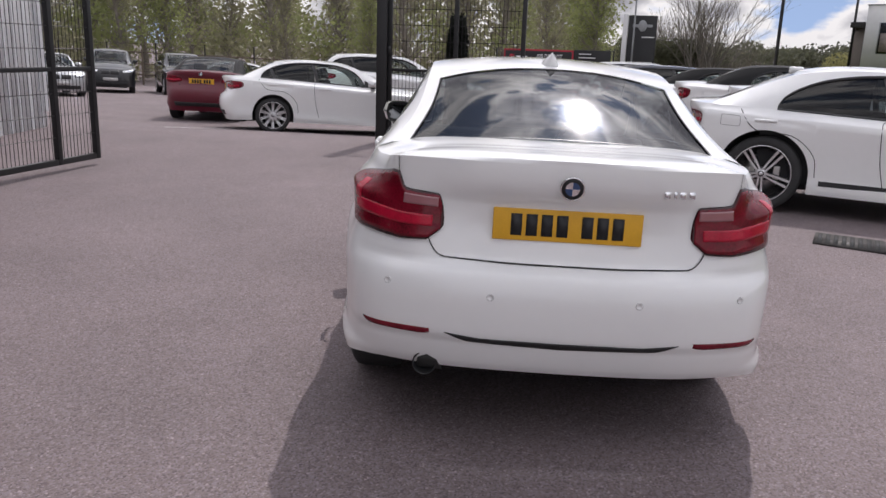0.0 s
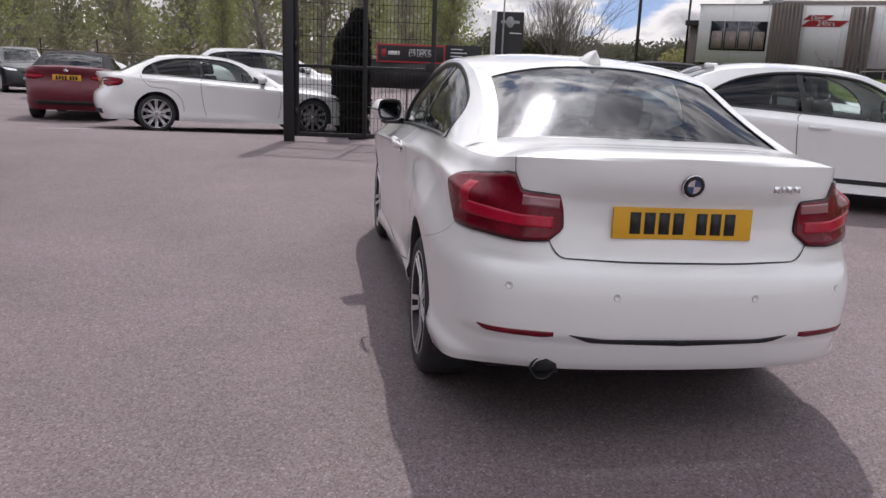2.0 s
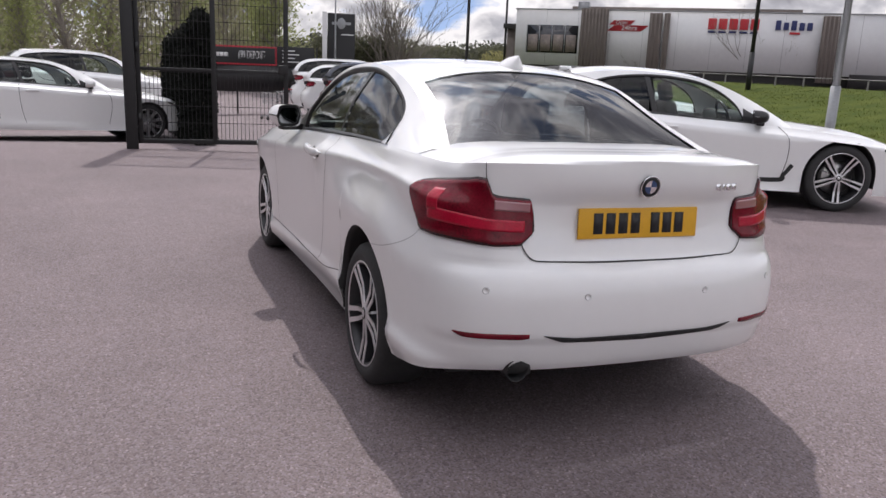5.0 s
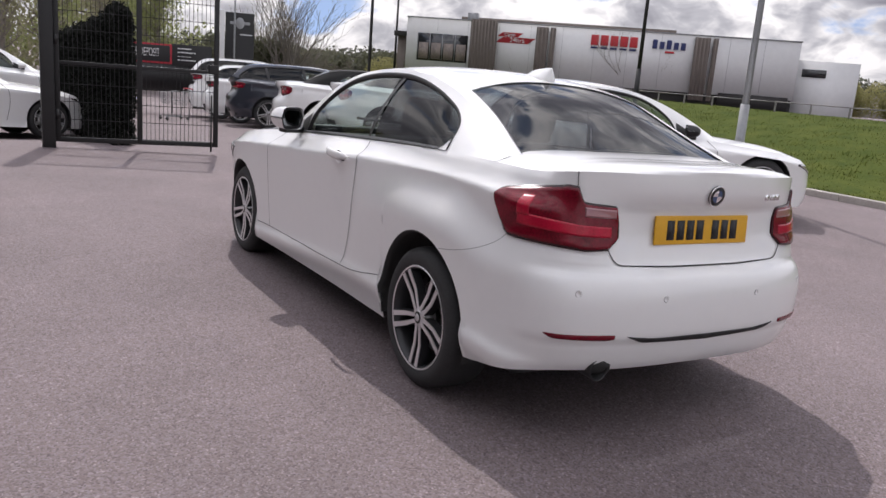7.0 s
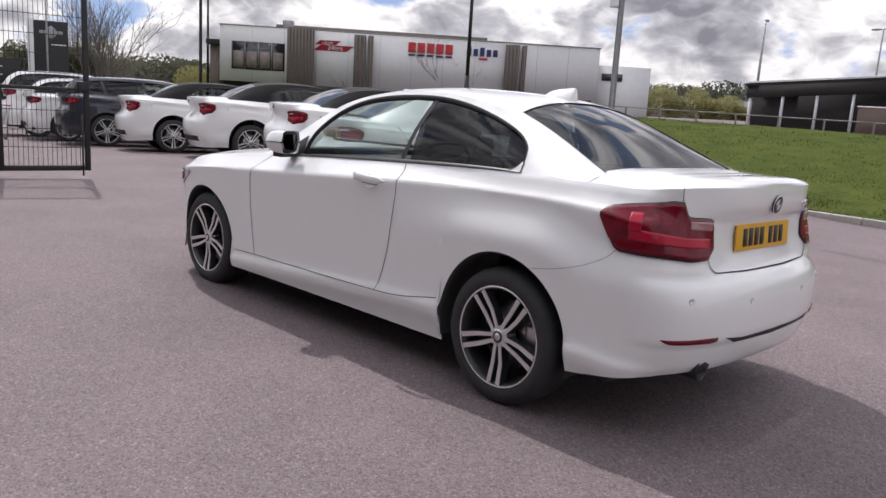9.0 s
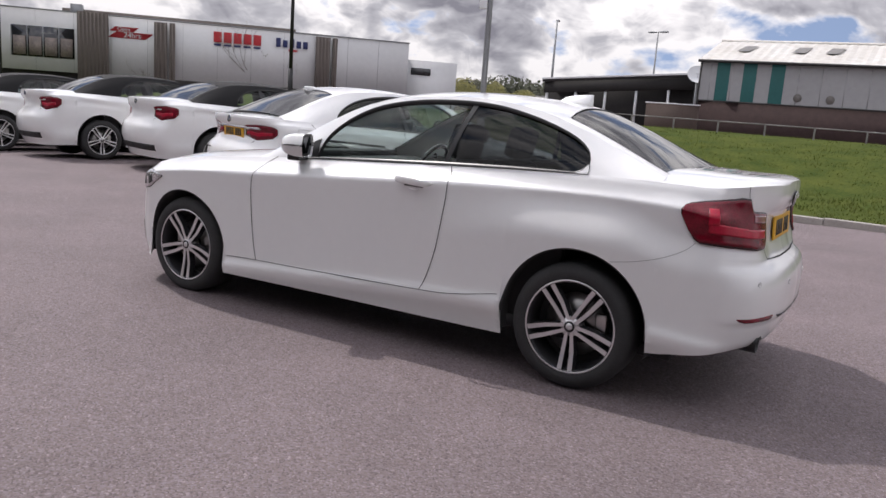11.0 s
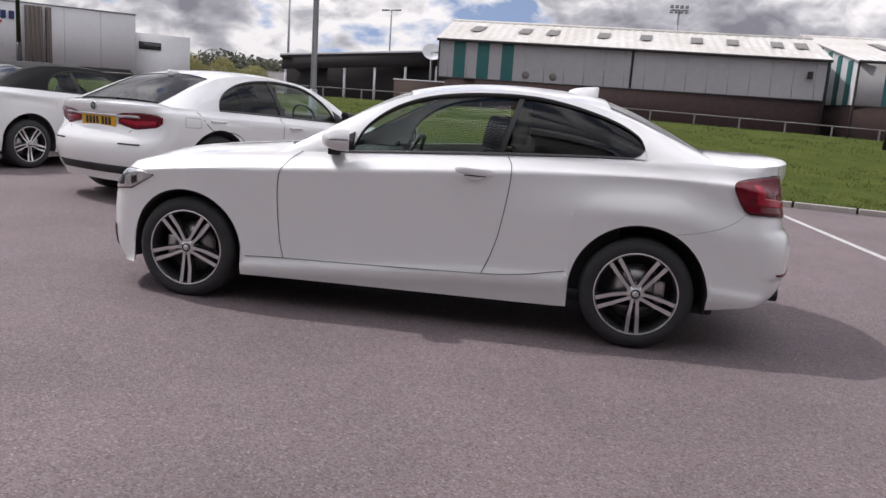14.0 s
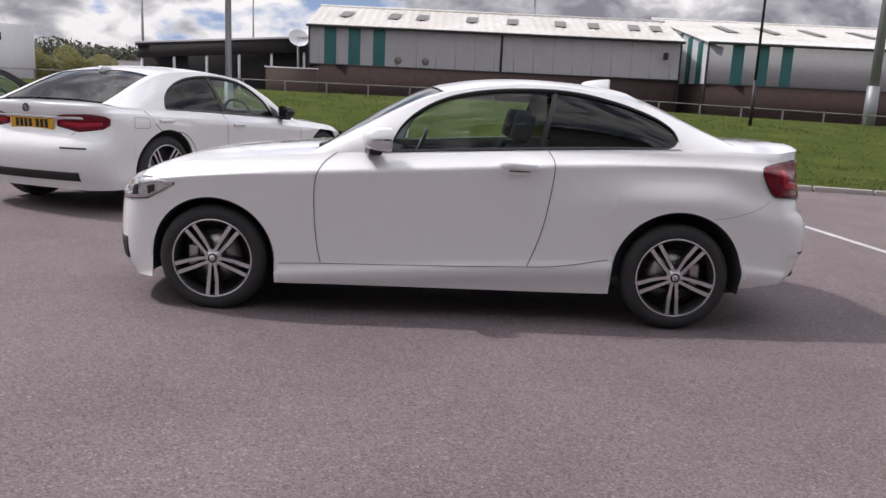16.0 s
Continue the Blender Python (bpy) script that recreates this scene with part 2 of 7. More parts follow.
# ---- building helpers ----
def mesh_of(name, verts, faces, mat, smooth=True, weld=True):
    me = bpy.data.meshes.new(name)
    bm = bmesh.new()
    vs = [bm.verts.new(v) for v in verts]
    for f in faces:
        try:
            bm.faces.new([vs[i] for i in f])
        except ValueError:
            pass
    if weld:
        bmesh.ops.remove_doubles(bm, verts=bm.verts, dist=0.0002)
    bmesh.ops.recalc_face_normals(bm, faces=bm.faces)
    bm.to_mesh(me)
    bm.free()
    me.polygons.foreach_set("use_smooth", [smooth] * len(me.polygons))
    if mat:
        me.materials.append(mat)
    return me


def part(name, bm, mat, parent=None, label="", smooth=True):
    """Links a bmesh (or a mesh) as one mesh object under a thing or a part."""
    if isinstance(bm, bmesh.types.BMesh):
        me = bpy.data.meshes.new(name)
        bmesh.ops.recalc_face_normals(bm, faces=bm.faces)
        bm.to_mesh(me)
        bm.free()
        me.polygons.foreach_set("use_smooth", [smooth] * len(me.polygons))
        if mat:
            me.materials.append(mat)
    else:
        me = bm
    ob = new(name, me)
    if parent:
        ob.parent = parent
    if label:
        ob["label"] = label
    return ob


def add_box(bm, x0, x1, y0, y1, z0, z1, bevel=0.0, m=None):
    r = bmesh.ops.create_cube(bm, size=1)
    for v in r["verts"]:
        v.co = Vector(((x0 + x1) / 2 + v.co.x * (x1 - x0), (y0 + y1) / 2 + v.co.y * (y1 - y0), (z0 + z1) / 2 + v.co.z * (z1 - z0)))
    verts = r["verts"]
    if bevel:
        edges = list({e for v in verts for e in v.link_edges})
        b = bmesh.ops.bevel(bm, geom=edges, offset=bevel, segments=2, affect="EDGES", profile=0.6)
        verts = b["verts"]
    if m is not None:
        bmesh.ops.transform(bm, matrix=m, verts=list(set(verts)))
    return bm


def box_bm(x0, x1, y0, y1, z0, z1, bevel=0.0, m=None):
    return add_box(bmesh.new(), x0, x1, y0, y1, z0, z1, bevel, m)


def tube(bm, a, b, r0, r1=None, n=12, caps=True):
    """A round bar from a to b."""
    a, b = Vector(a), Vector(b)
    r1 = r0 if r1 is None else r1
    d = b - a
    q = d.to_track_quat("Z", "Y").to_matrix().to_4x4()
    bmesh.ops.create_cone(bm, cap_ends=caps, segments=n, radius1=r0, radius2=r1, depth=d.length, matrix=Matrix.Translation((a + b) / 2) @ q)
    return bm


def lathe(profile, n=48, axis="x"):
    """Vertices and faces of (radius, offset) pairs turned round the x axis."""
    verts, faces = [], []
    for i in range(n):
        c, s = math.cos(2 * math.pi * i / n), math.sin(2 * math.pi * i / n)
        verts += [(o, r * c, r * s) for r, o in profile]
    k = len(profile)
    for i in range(n):
        j = (i + 1) % n
        faces += [(i * k + a, i * k + a + 1, j * k + a + 1, j * k + a) for a in range(k - 1)]
    return verts, faces


def grid_mesh(name, rows, mat, smooth=True, close=False):
    """A mesh over equal rows of points."""
    k = len(rows[0])
    verts = [p for r in rows for p in r]
    faces = [(i * k + j, i * k + j + 1, (i + 1) * k + j + 1, (i + 1) * k + j) for i in range(len(rows) - 1) for j in range(k - 1)]
    return mesh_of(name, verts, faces, mat, smooth)


def spline(points, n):
    """Catmull-Rom through points, n steps a span."""
    p = [np.array(q, float) for q in points]
    p = [2 * p[0] - p[1]] + p + [2 * p[-1] - p[-2]]
    out = []
    for i in range(1, len(p) - 2):
        for j in range(n):
            t = j / n
            a, b, c, d = p[i - 1], p[i], p[i + 1], p[i + 2]
            out.append(0.5 * (2 * b + (c - a) * t + (2 * a - 5 * b + 4 * c - d) * t * t + (3 * b - a - 3 * c + d) * t ** 3))
    out.append(p[-2])
    return np.array(out)


class Curve:
    """A smooth function through (x, value) pairs."""
    def __init__(self, pairs):
        pairs = sorted(pairs)
        s = spline(pairs, 8) if len(pairs) > 2 else np.array(pairs, float)
        self.x, self.v = np.maximum.accumulate(s[:, 0]), s[:, 1]

    def __call__(self, x):
        return float(np.interp(x, self.x, self.v))


def soft(a, b, x):
    t = min(1.0, max(0.0, (x - a) / (b - a)))
    return t * t * (3 - 2 * t)


# ---- cars ----
BASE_BODY = dict(
    plan=[(0, -0.885), (0.25, -0.876), (0.45, -0.848), (0.62, -0.785), (0.725, -0.70), (0.788, -0.59), (0.826, -0.45), (0.853, -0.2), (0.858, 0.1), (0.846, 0.5),
          (0.836, 1.0), (0.836, 1.6), (0.842, 2.2), (0.848, 2.6), (0.835, 2.86), (0.80, 3.05), (0.73, 3.19), (0.60, 3.285), (0.4, 3.35), (0.2, 3.38), (0, 3.39)],
    shoulder=[(-0.97, 0.972), (-0.85, 0.988), (-0.6, 1.01), (-0.386, 1.003), (0.05, 0.975), (0.75, 0.943), (1.64, 0.88), (2.08, 0.85), (2.5, 0.82), (2.85, 0.785), (3.12, 0.745), (3.40, 0.69)],
    top=[(-0.97, 1.086), (-0.85, 1.080), (-0.6, 1.075), (-0.386, 1.070), (0.05, 1.058), (0.75, 1.025), (1.64, 0.972), (2.08, 0.945), (2.5, 0.905), (2.85, 0.865), (3.12, 0.805), (3.40, 0.735)],
    bottom=[(-0.97, 0.327), (-0.8, 0.308), (-0.36, 0.225), (0.4, 0.205), (2.2, 0.19), (3.05, 0.185), (3.44, 0.17)],
    rear=[(0.15, 0.14), (0.30, 0.085), (0.36, 0.045), (0.43, 0.022), (0.452, 0.02), (0.47, 0.006), (0.52, 0.0), (0.62, 0.0), (0.69, 0.014), (0.725, 0.035), (0.745, 0.072), (0.77, 0.092), (0.85, 0.124),
          (0.935, 0.122), (0.958, 0.094), (0.995, 0.074), (1.05, 0.062), (1.095, 0.068)],
    front=[(0.1, 0.09), (0.18, 0.06), (0.25, 0.02), (0.35, 0.0), (0.5, 0.0), (0.64, 0.016), (0.70, 0.045), (0.76, 0.10), (0.81, 0.15)],
    side=[(-0.85, 0.09), (-0.70, 0.05), (-0.63, 0.022), (-0.58, 0.014), (-0.55, 0.028), (-0.45, 0.028), (-0.3, 0.021), (-0.15, 0.011), (-0.05, 0.003), (-0.012, 0.0), (0, 0.003), (0.014, 0.020), (0.03, 0.042), (0.06, 0.078), (0.1, 0.112), (0.15, 0.15)],
    axles=(0.0, 2.69), arch_r=(0.378, 0.362), arch_z=(0.334, 0.312), wheel_r=0.313, wheel_x=0.805, rim_r=0.230,
    centre=[(2.13, 0.985), (1.98, 1.08), (1.73, 1.23), (1.52, 1.338), (1.35, 1.39), (1.17, 1.418), (0.99, 1.43), (0.78, 1.432), (0.53, 1.42), (0.32, 1.395), (0.175, 1.355), (0.0, 1.276), (-0.2, 1.186), (-0.33, 1.132), (-0.37, 1.12)],
    rail=[(2.13, 0.955), (1.98, 1.03), (1.73, 1.165), (1.52, 1.27), (1.35, 1.327), (1.17, 1.362), (0.99, 1.38), (0.78, 1.388), (0.53, 1.37), (0.32, 1.33), (0.175, 1.285), (0.0, 1.212), (-0.2, 1.140), (-0.33, 1.102), (-0.37, 1.092)],
    rail_x=[(2.13, 0.69), (1.73, 0.635), (1.35, 0.59), (0.9, 0.57), (0.4, 0.565), (0.0, 0.585), (-0.3, 0.64), (-0.37, 0.655)],
    dlo=[(1.69, 0.985), (1.63, 1.11), (1.53, 1.20), (1.40, 1.268), (1.24, 1.312), (1.016, 1.343), (0.757, 1.35), (0.56, 1.328), (0.36, 1.282), (0.19, 1.225), (0.09, 1.172), (0.043, 1.12), (0.035, 1.065)],
    cowl=2.13, deck=-0.37, flare=0.028, screen_top=1.47, rear_top=0.27, split=0.775, hood_crown=0.05, boot_crown=0.045, quarter="privacy",
)

COUPE = dict(BASE_BODY,
    plan=[(0, -0.885), (0.25, -0.878), (0.45, -0.855), (0.64, -0.795), (0.745, -0.71), (0.808, -0.60), (0.844, -0.45), (0.866, -0.2), (0.864, 0.1), (0.848, 0.5)] + BASE_BODY["plan"][10:],
    shoulder=[(-0.97, 0.905), (-0.85, 0.915), (-0.6, 0.943), (-0.386, 0.967), (0.05, 0.970)] + BASE_BODY["shoulder"][5:],
    top=[(-0.97, 1.090), (-0.85, 1.084), (-0.76, 1.072), (-0.67, 1.060), (-0.55, 1.056), (-0.386, 1.060), (0.05, 1.058)] + BASE_BODY["top"][5:],
    rear=BASE_BODY["rear"][:8] + [(0.68, 0.014), (0.71, 0.035), (0.73, 0.070), (0.755, 0.092), (0.85, 0.116), (0.935, 0.114), (0.955, 0.102), (0.975, 0.088), (1.01, 0.073), (1.05, 0.068), (1.09, 0.070), (1.13, 0.074)],
    corner=[(0.68, 0.014), (0.73, 0.045), (0.80, 0.062), (0.85, 0.074), (0.95, 0.088), (1.05, 0.080), (1.13, 0.080)],
    centre=[(2.13, 0.985), (1.98, 1.088), (1.73, 1.244), (1.52, 1.347)] + BASE_BODY["centre"][4:9] + [(0.32, 1.396), (0.175, 1.356), (0.0, 1.288), (-0.2, 1.192), (-0.33, 1.126), (-0.37, 1.106)],
    rail=BASE_BODY["rail"][:11] + [(0.0, 1.216), (-0.2, 1.134), (-0.33, 1.084), (-0.37, 1.070)],
    tuck=[(-1.0, 0.045), (-0.55, 0.050), (-0.2, 0.072), (0.1, 0.072), (0.4, 0.052), (0.7, 0.022), (0.95, 0.004), (1.2, 0.0), (3.5, 0.0)],
    rail_x=BASE_BODY["rail_x"][:6] + [(-0.3, 0.655), (-0.37, 0.675)], bottom=[(-0.97, 0.345), (-0.8, 0.334), (-0.5, 0.295), (-0.36, 0.275)] + BASE_BODY["bottom"][3:], flare=0.036, boot_crown=0.056, fine=2, deck=-0.335,
    dlo=[(1.69, 0.985), (1.63, 1.115), (1.53, 1.212), (1.40, 1.284), (1.24, 1.331), (1.016, 1.361), (0.757, 1.368), (0.56, 1.351), (0.36, 1.308), (0.19, 1.252), (0.09, 1.200), (0.038, 1.148), (0.020, 1.075)],
)


class Shell:
    """The outer skin of a car as a function of the way round its plan (s, from the rear's middle along the left side) and the height."""
    def __init__(self, P, step=0.03):
        self.P = P
        pts = spline([(-x, y) for x, y in P["plan"]], 20)
        self.pts = pts
        self.s = np.concatenate([[0], np.cumsum(np.hypot(*np.diff(pts, axis=0).T))])
        self.len = self.s[-1]
        self.f = {k: Curve(P[k]) for k in ("shoulder", "top", "bottom", "rear", "front", "side", "centre", "rail", "rail_x", "corner", "tuck") if k in P}
        self.step = step

    def plan(self, s):
        s = min(max(s, 0.0), self.len)
        p = np.array([np.interp(s, self.s, self.pts[:, 0]), np.interp(s, self.s, self.pts[:, 1])])
        a, b = max(0, s - 0.02), min(self.len, s + 0.02)
        d = np.array([np.interp(b, self.s, self.pts[:, 0]) - np.interp(a, self.s, self.pts[:, 0]), np.interp(b, self.s, self.pts[:, 1]) - np.interp(a, self.s, self.pts[:, 1])])
        d /= np.hypot(*d)
        if s < 0.001 or s > self.len - 0.001:
            d = np.array([-1.0 if s < 1 else 1.0, 0.0])
        return p, np.array([-d[1], d[0]])          # place, outward normal

    def at_x(self, x, front=False):
        """s where the plan crosses |x| on the rear (or front) face."""
        k = len(self.pts) // 2
        if front:
            return float(np.interp(abs(x), -self.pts[k:, 0][::-1], self.s[k:][::-1]))
        return float(np.interp(abs(x), np.maximum.accumulate(-self.pts[:k, 0]), self.s[:k]))

    def at_y(self, y):
        return float(np.interp(y, self.pts[:, 1], self.s))

    def point(self, s, z, out=0.0):
        p, n = self.plan(s)
        wr, wf = soft(0.30, 0.92, -n[1]), soft(0.30, 0.92, n[1])
        f = self.f
        back = f["rear"](z)
        if "corner" in f:                             # the lamps stand proud of the hollow round the plate
            back += (f["corner"](z) - back) * soft(0.30, 0.60, abs(p[0])) * soft(0.69, 0.75, z)
        d = wr * back + wf * f["front"](z) + (1 - wr - wf) * f["side"](z - f["shoulder"](p[1]))
        if n[1] < 0:                                  # the rear corners round off above the bumper
            d += 2 * abs(n[0] * n[1]) * float(np.interp(z, (0.45, 0.60, 0.72, 0.80, 0.95, 1.05), (0.0, 0.0, 0.004, 0.006, 0.016, 0.030)))
        if "tuck" in f and n[1] < 0.3:                 # above the wheel the haunch rolls in to a shoulder line set well inboard
            k = soft(-0.52, -0.15, p[1])
            a = 0.66 + 0.08 * k - 0.08 * soft(0.15, 0.8, p[1])
            b = 0.86 + 0.10 * k
            d += f["tuck"](p[1]) * (1 - wr) * soft(a, b, z) * (1 - 0.64 * soft(0.965, 1.055, z))
        elif "flare" in self.P and abs(n[1]) < 0.7:        # the haunch swells over the rear wheel
            ledge = 0.855 - 0.085 * p[1]
            reach = (1 - soft(0.05, 0.62, p[1])) * soft(-0.80, -0.45, p[1])
            d -= 0.45 * self.P["flare"] * reach * soft(0.5, 0.74, z) * (1 - soft(ledge - 0.04, ledge + 0.006, z))
            d += 0.8 * self.P["flare"] * reach * min(1.0, max(0.0, (z - 0.62) / (ledge - 0.62))) * (1 - soft(ledge + 0.02, 0.985, z))
        q = p - n * (d - out)
        if s < 0.001 or s > self.len - 0.001:
            q[0] = 0.0
        return (float(min(q[0], 0.0)), float(q[1]), float(z))

    def edge(self, y):
        s = self.at_y(y)
        return self.point(s, self.f["top"](self.plan(s)[0][1]))

    def low(self, s):
        p, n = self.plan(s)
        z = self.f["bottom"](p[1])
        for c, r, zc in zip(self.P["axles"], self.P["arch_r"], self.P["arch_z"]):
            if abs(p[1] - c) < r and abs(n[1]) < 0.8:
                z = max(z, zc + math.sqrt(max(0.0, r * r - (p[1] - c) ** 2)))
        return z

    def columns(self):
        ss = list(np.linspace(0, self.len, int(self.len / self.step)))
        for c, r in zip(self.P["axles"], self.P["arch_r"]):
            a, b = self.at_y(c - r), self.at_y(c + r)
            ss = [s for s in ss if not a - 0.012 < s < b + 0.012]
            k = max(12, int(0.9 / self.step))
            ss += [self.at_y(c - r * math.cos(math.pi * i / k)) for i in range(1, k)] + [a - 0.0008, a + 0.0008, b - 0.0008, b + 0.0008]
        return sorted(ss)

    def skin(self, mat):
        k_ = self.P.get("fine", 1)
        rows, nb, na = [], k_ * max(8, int(0.5 / self.step)), 6 * k_
        for s in self.columns():
            p, _ = self.plan(s)
            z0, zs, z1 = self.low(s), self.f["shoulder"](p[1]), self.f["top"](p[1])
            zz = [z0 + (zs - z0) * i / nb for i in range(nb)] + [zs + (z1 - zs) * i / na for i in range(na + 1)]
            rows.append([self.point(s, z) for z in zz])
        right = [[(-x, y, z) for x, y, z in r] for r in rows]
        k = len(rows[0])
        verts = [p for r in rows + right for p in r]
        faces, o = [], len(rows) * k
        for base in (0, o):
            faces += [(base + i * k + j, base + i * k + j + 1, base + (i + 1) * k + j + 1, base + (i + 1) * k + j) for i in range(len(rows) - 1) for j in range(k - 1)]
        return mesh_of("body", verts, faces, mat)

    def lid(self, name, mat, y0, y1, crown, taper, flat=3.0):
        """Bonnet or boot deck between two cross lines: strips from edge to edge."""
        rows = []
        for s in self.columns():
            p, _ = self.plan(s)
            e = self.point(s, self.f["top"](p[1]))
            if y0 - 0.001 <= e[1] <= y1 + 0.001:
                rows.append(e)
        rows.sort(key=lambda e: e[1])
        for y, end in ((y0, 0), (y1, -1)):
            if abs(rows[end][1] - y) > 0.004 and y0 > -0.9 and self.pts[0, 1] + 0.1 < y < self.pts[-1, 1] - 0.1:
                rows.insert(0 if end == 0 else len(rows), self.edge(y))
        out = []
        for x, y, z in rows:
            c = crown * taper(y)
            out.append([(x * (1 - 2 * j / 16), y, z + c * (1 - abs(1 - 2 * j / 16) ** flat)) for j in range(17)])
        return grid_mesh(name, out, mat)

    # cabin: side walls from belt to rail, and the top from rail to rail
    def wall(self, y, q, out=0.0):
        bx, _, bz = self.edge(y)
        rx, rz = -self.f["rail_x"](y), self.f["rail"](y)
        rz = max(rz, bz + 0.002)
        x = bx + (rx - bx) * q - 0.028 * math.sin(math.pi * q) * min(1, (rz - bz) / 0.25)
        z = bz + (rz - bz) * q
        return (x - out, y, z + out * 0.4)

    def wall_q(self, y, z):
        bz, rz = self.edge(y)[2], self.f["rail"](y)
        return min(1.0, max(0.0, (z - bz) / max(0.01, rz - bz)))

    def roof(self, y, t, out=0.0):
        """t: -1 left rail, 1 right rail."""
        rx, rz, cz = self.f["rail_x"](y), max(self.f["rail"](y), self.edge(y)[2] + 0.002), self.f["centre"](y)
        return (rx * t, y, rz + (cz - rz) * (1 - abs(t) ** 2.3) + out)

    def strip(self, line, width, out):
        """A thin band along (s, z) points on the skin."""
        rows = []
        for i, (s, z) in enumerate(line):
            a, b = line[max(0, i - 1)], line[min(len(line) - 1, i + 1)]
            d = np.array([b[0] - a[0], b[1] - a[1]]); d /= max(1e-9, np.hypot(*d))
            n = np.array([-d[1], d[0]]) * width / 2
            rows.append([self.point(s + n[0], z + n[1], out), self.point(s - n[0], z - n[1], out)])
        return rows

    def both(self, name, rows, mat, mirror=True):
        k = len(rows[0])
        sets = [rows] + ([[[(-x, y, z) for x, y, z in r] for r in rows]] if mirror else [])
        verts, faces = [], []
        for rr in sets:
            o = len(verts)
            verts += [p for r in rr for p in r]
            faces += [(o + i * k + j, o + i * k + j + 1, o + (i + 1) * k + j + 1, o + (i + 1) * k + j) for i in range(len(rr) - 1) for j in range(k - 1)]
        return mesh_of(name, verts, faces, mat)

    def patch(self, name, s0, s1, ztop, zbot, out, mat, n=28, m=6, mirror=False, rim=0.004):
        """A slightly raised panel on the skin between two height curves of s, with its edge turned in."""
        rows = []
        for i in range(n + 1):
            s = s0 + (s1 - s0) * i / n
            a, b = zbot(s), ztop(s)
            r = [self.point(s, a, -rim)] + [self.point(s, a + (b - a) * j / m, out) for j in range(m + 1)] + [self.point(s, b, -rim)]
            rows.append(r)
        rows = [[self.point(s0, zbot(s0) + (ztop(s0) - zbot(s0)) * max(0, min(m, j - 1)) / m, -rim) for j in range(m + 3)]] + rows + \
               [[self.point(s1, zbot(s1) + (ztop(s1) - zbot(s1)) * max(0, min(m, j - 1)) / m, -rim) for j in range(m + 3)]]
        return self.both(name, rows, mat, mirror)


def smooth_pairs(*pairs):
    """A piecewise straight function of s."""
    pairs = sorted(pairs)
    xs, vs = [p[0] for p in pairs], [p[1] for p in pairs]
    return lambda s: float(np.interp(s, xs, vs))


WHEELS = {}


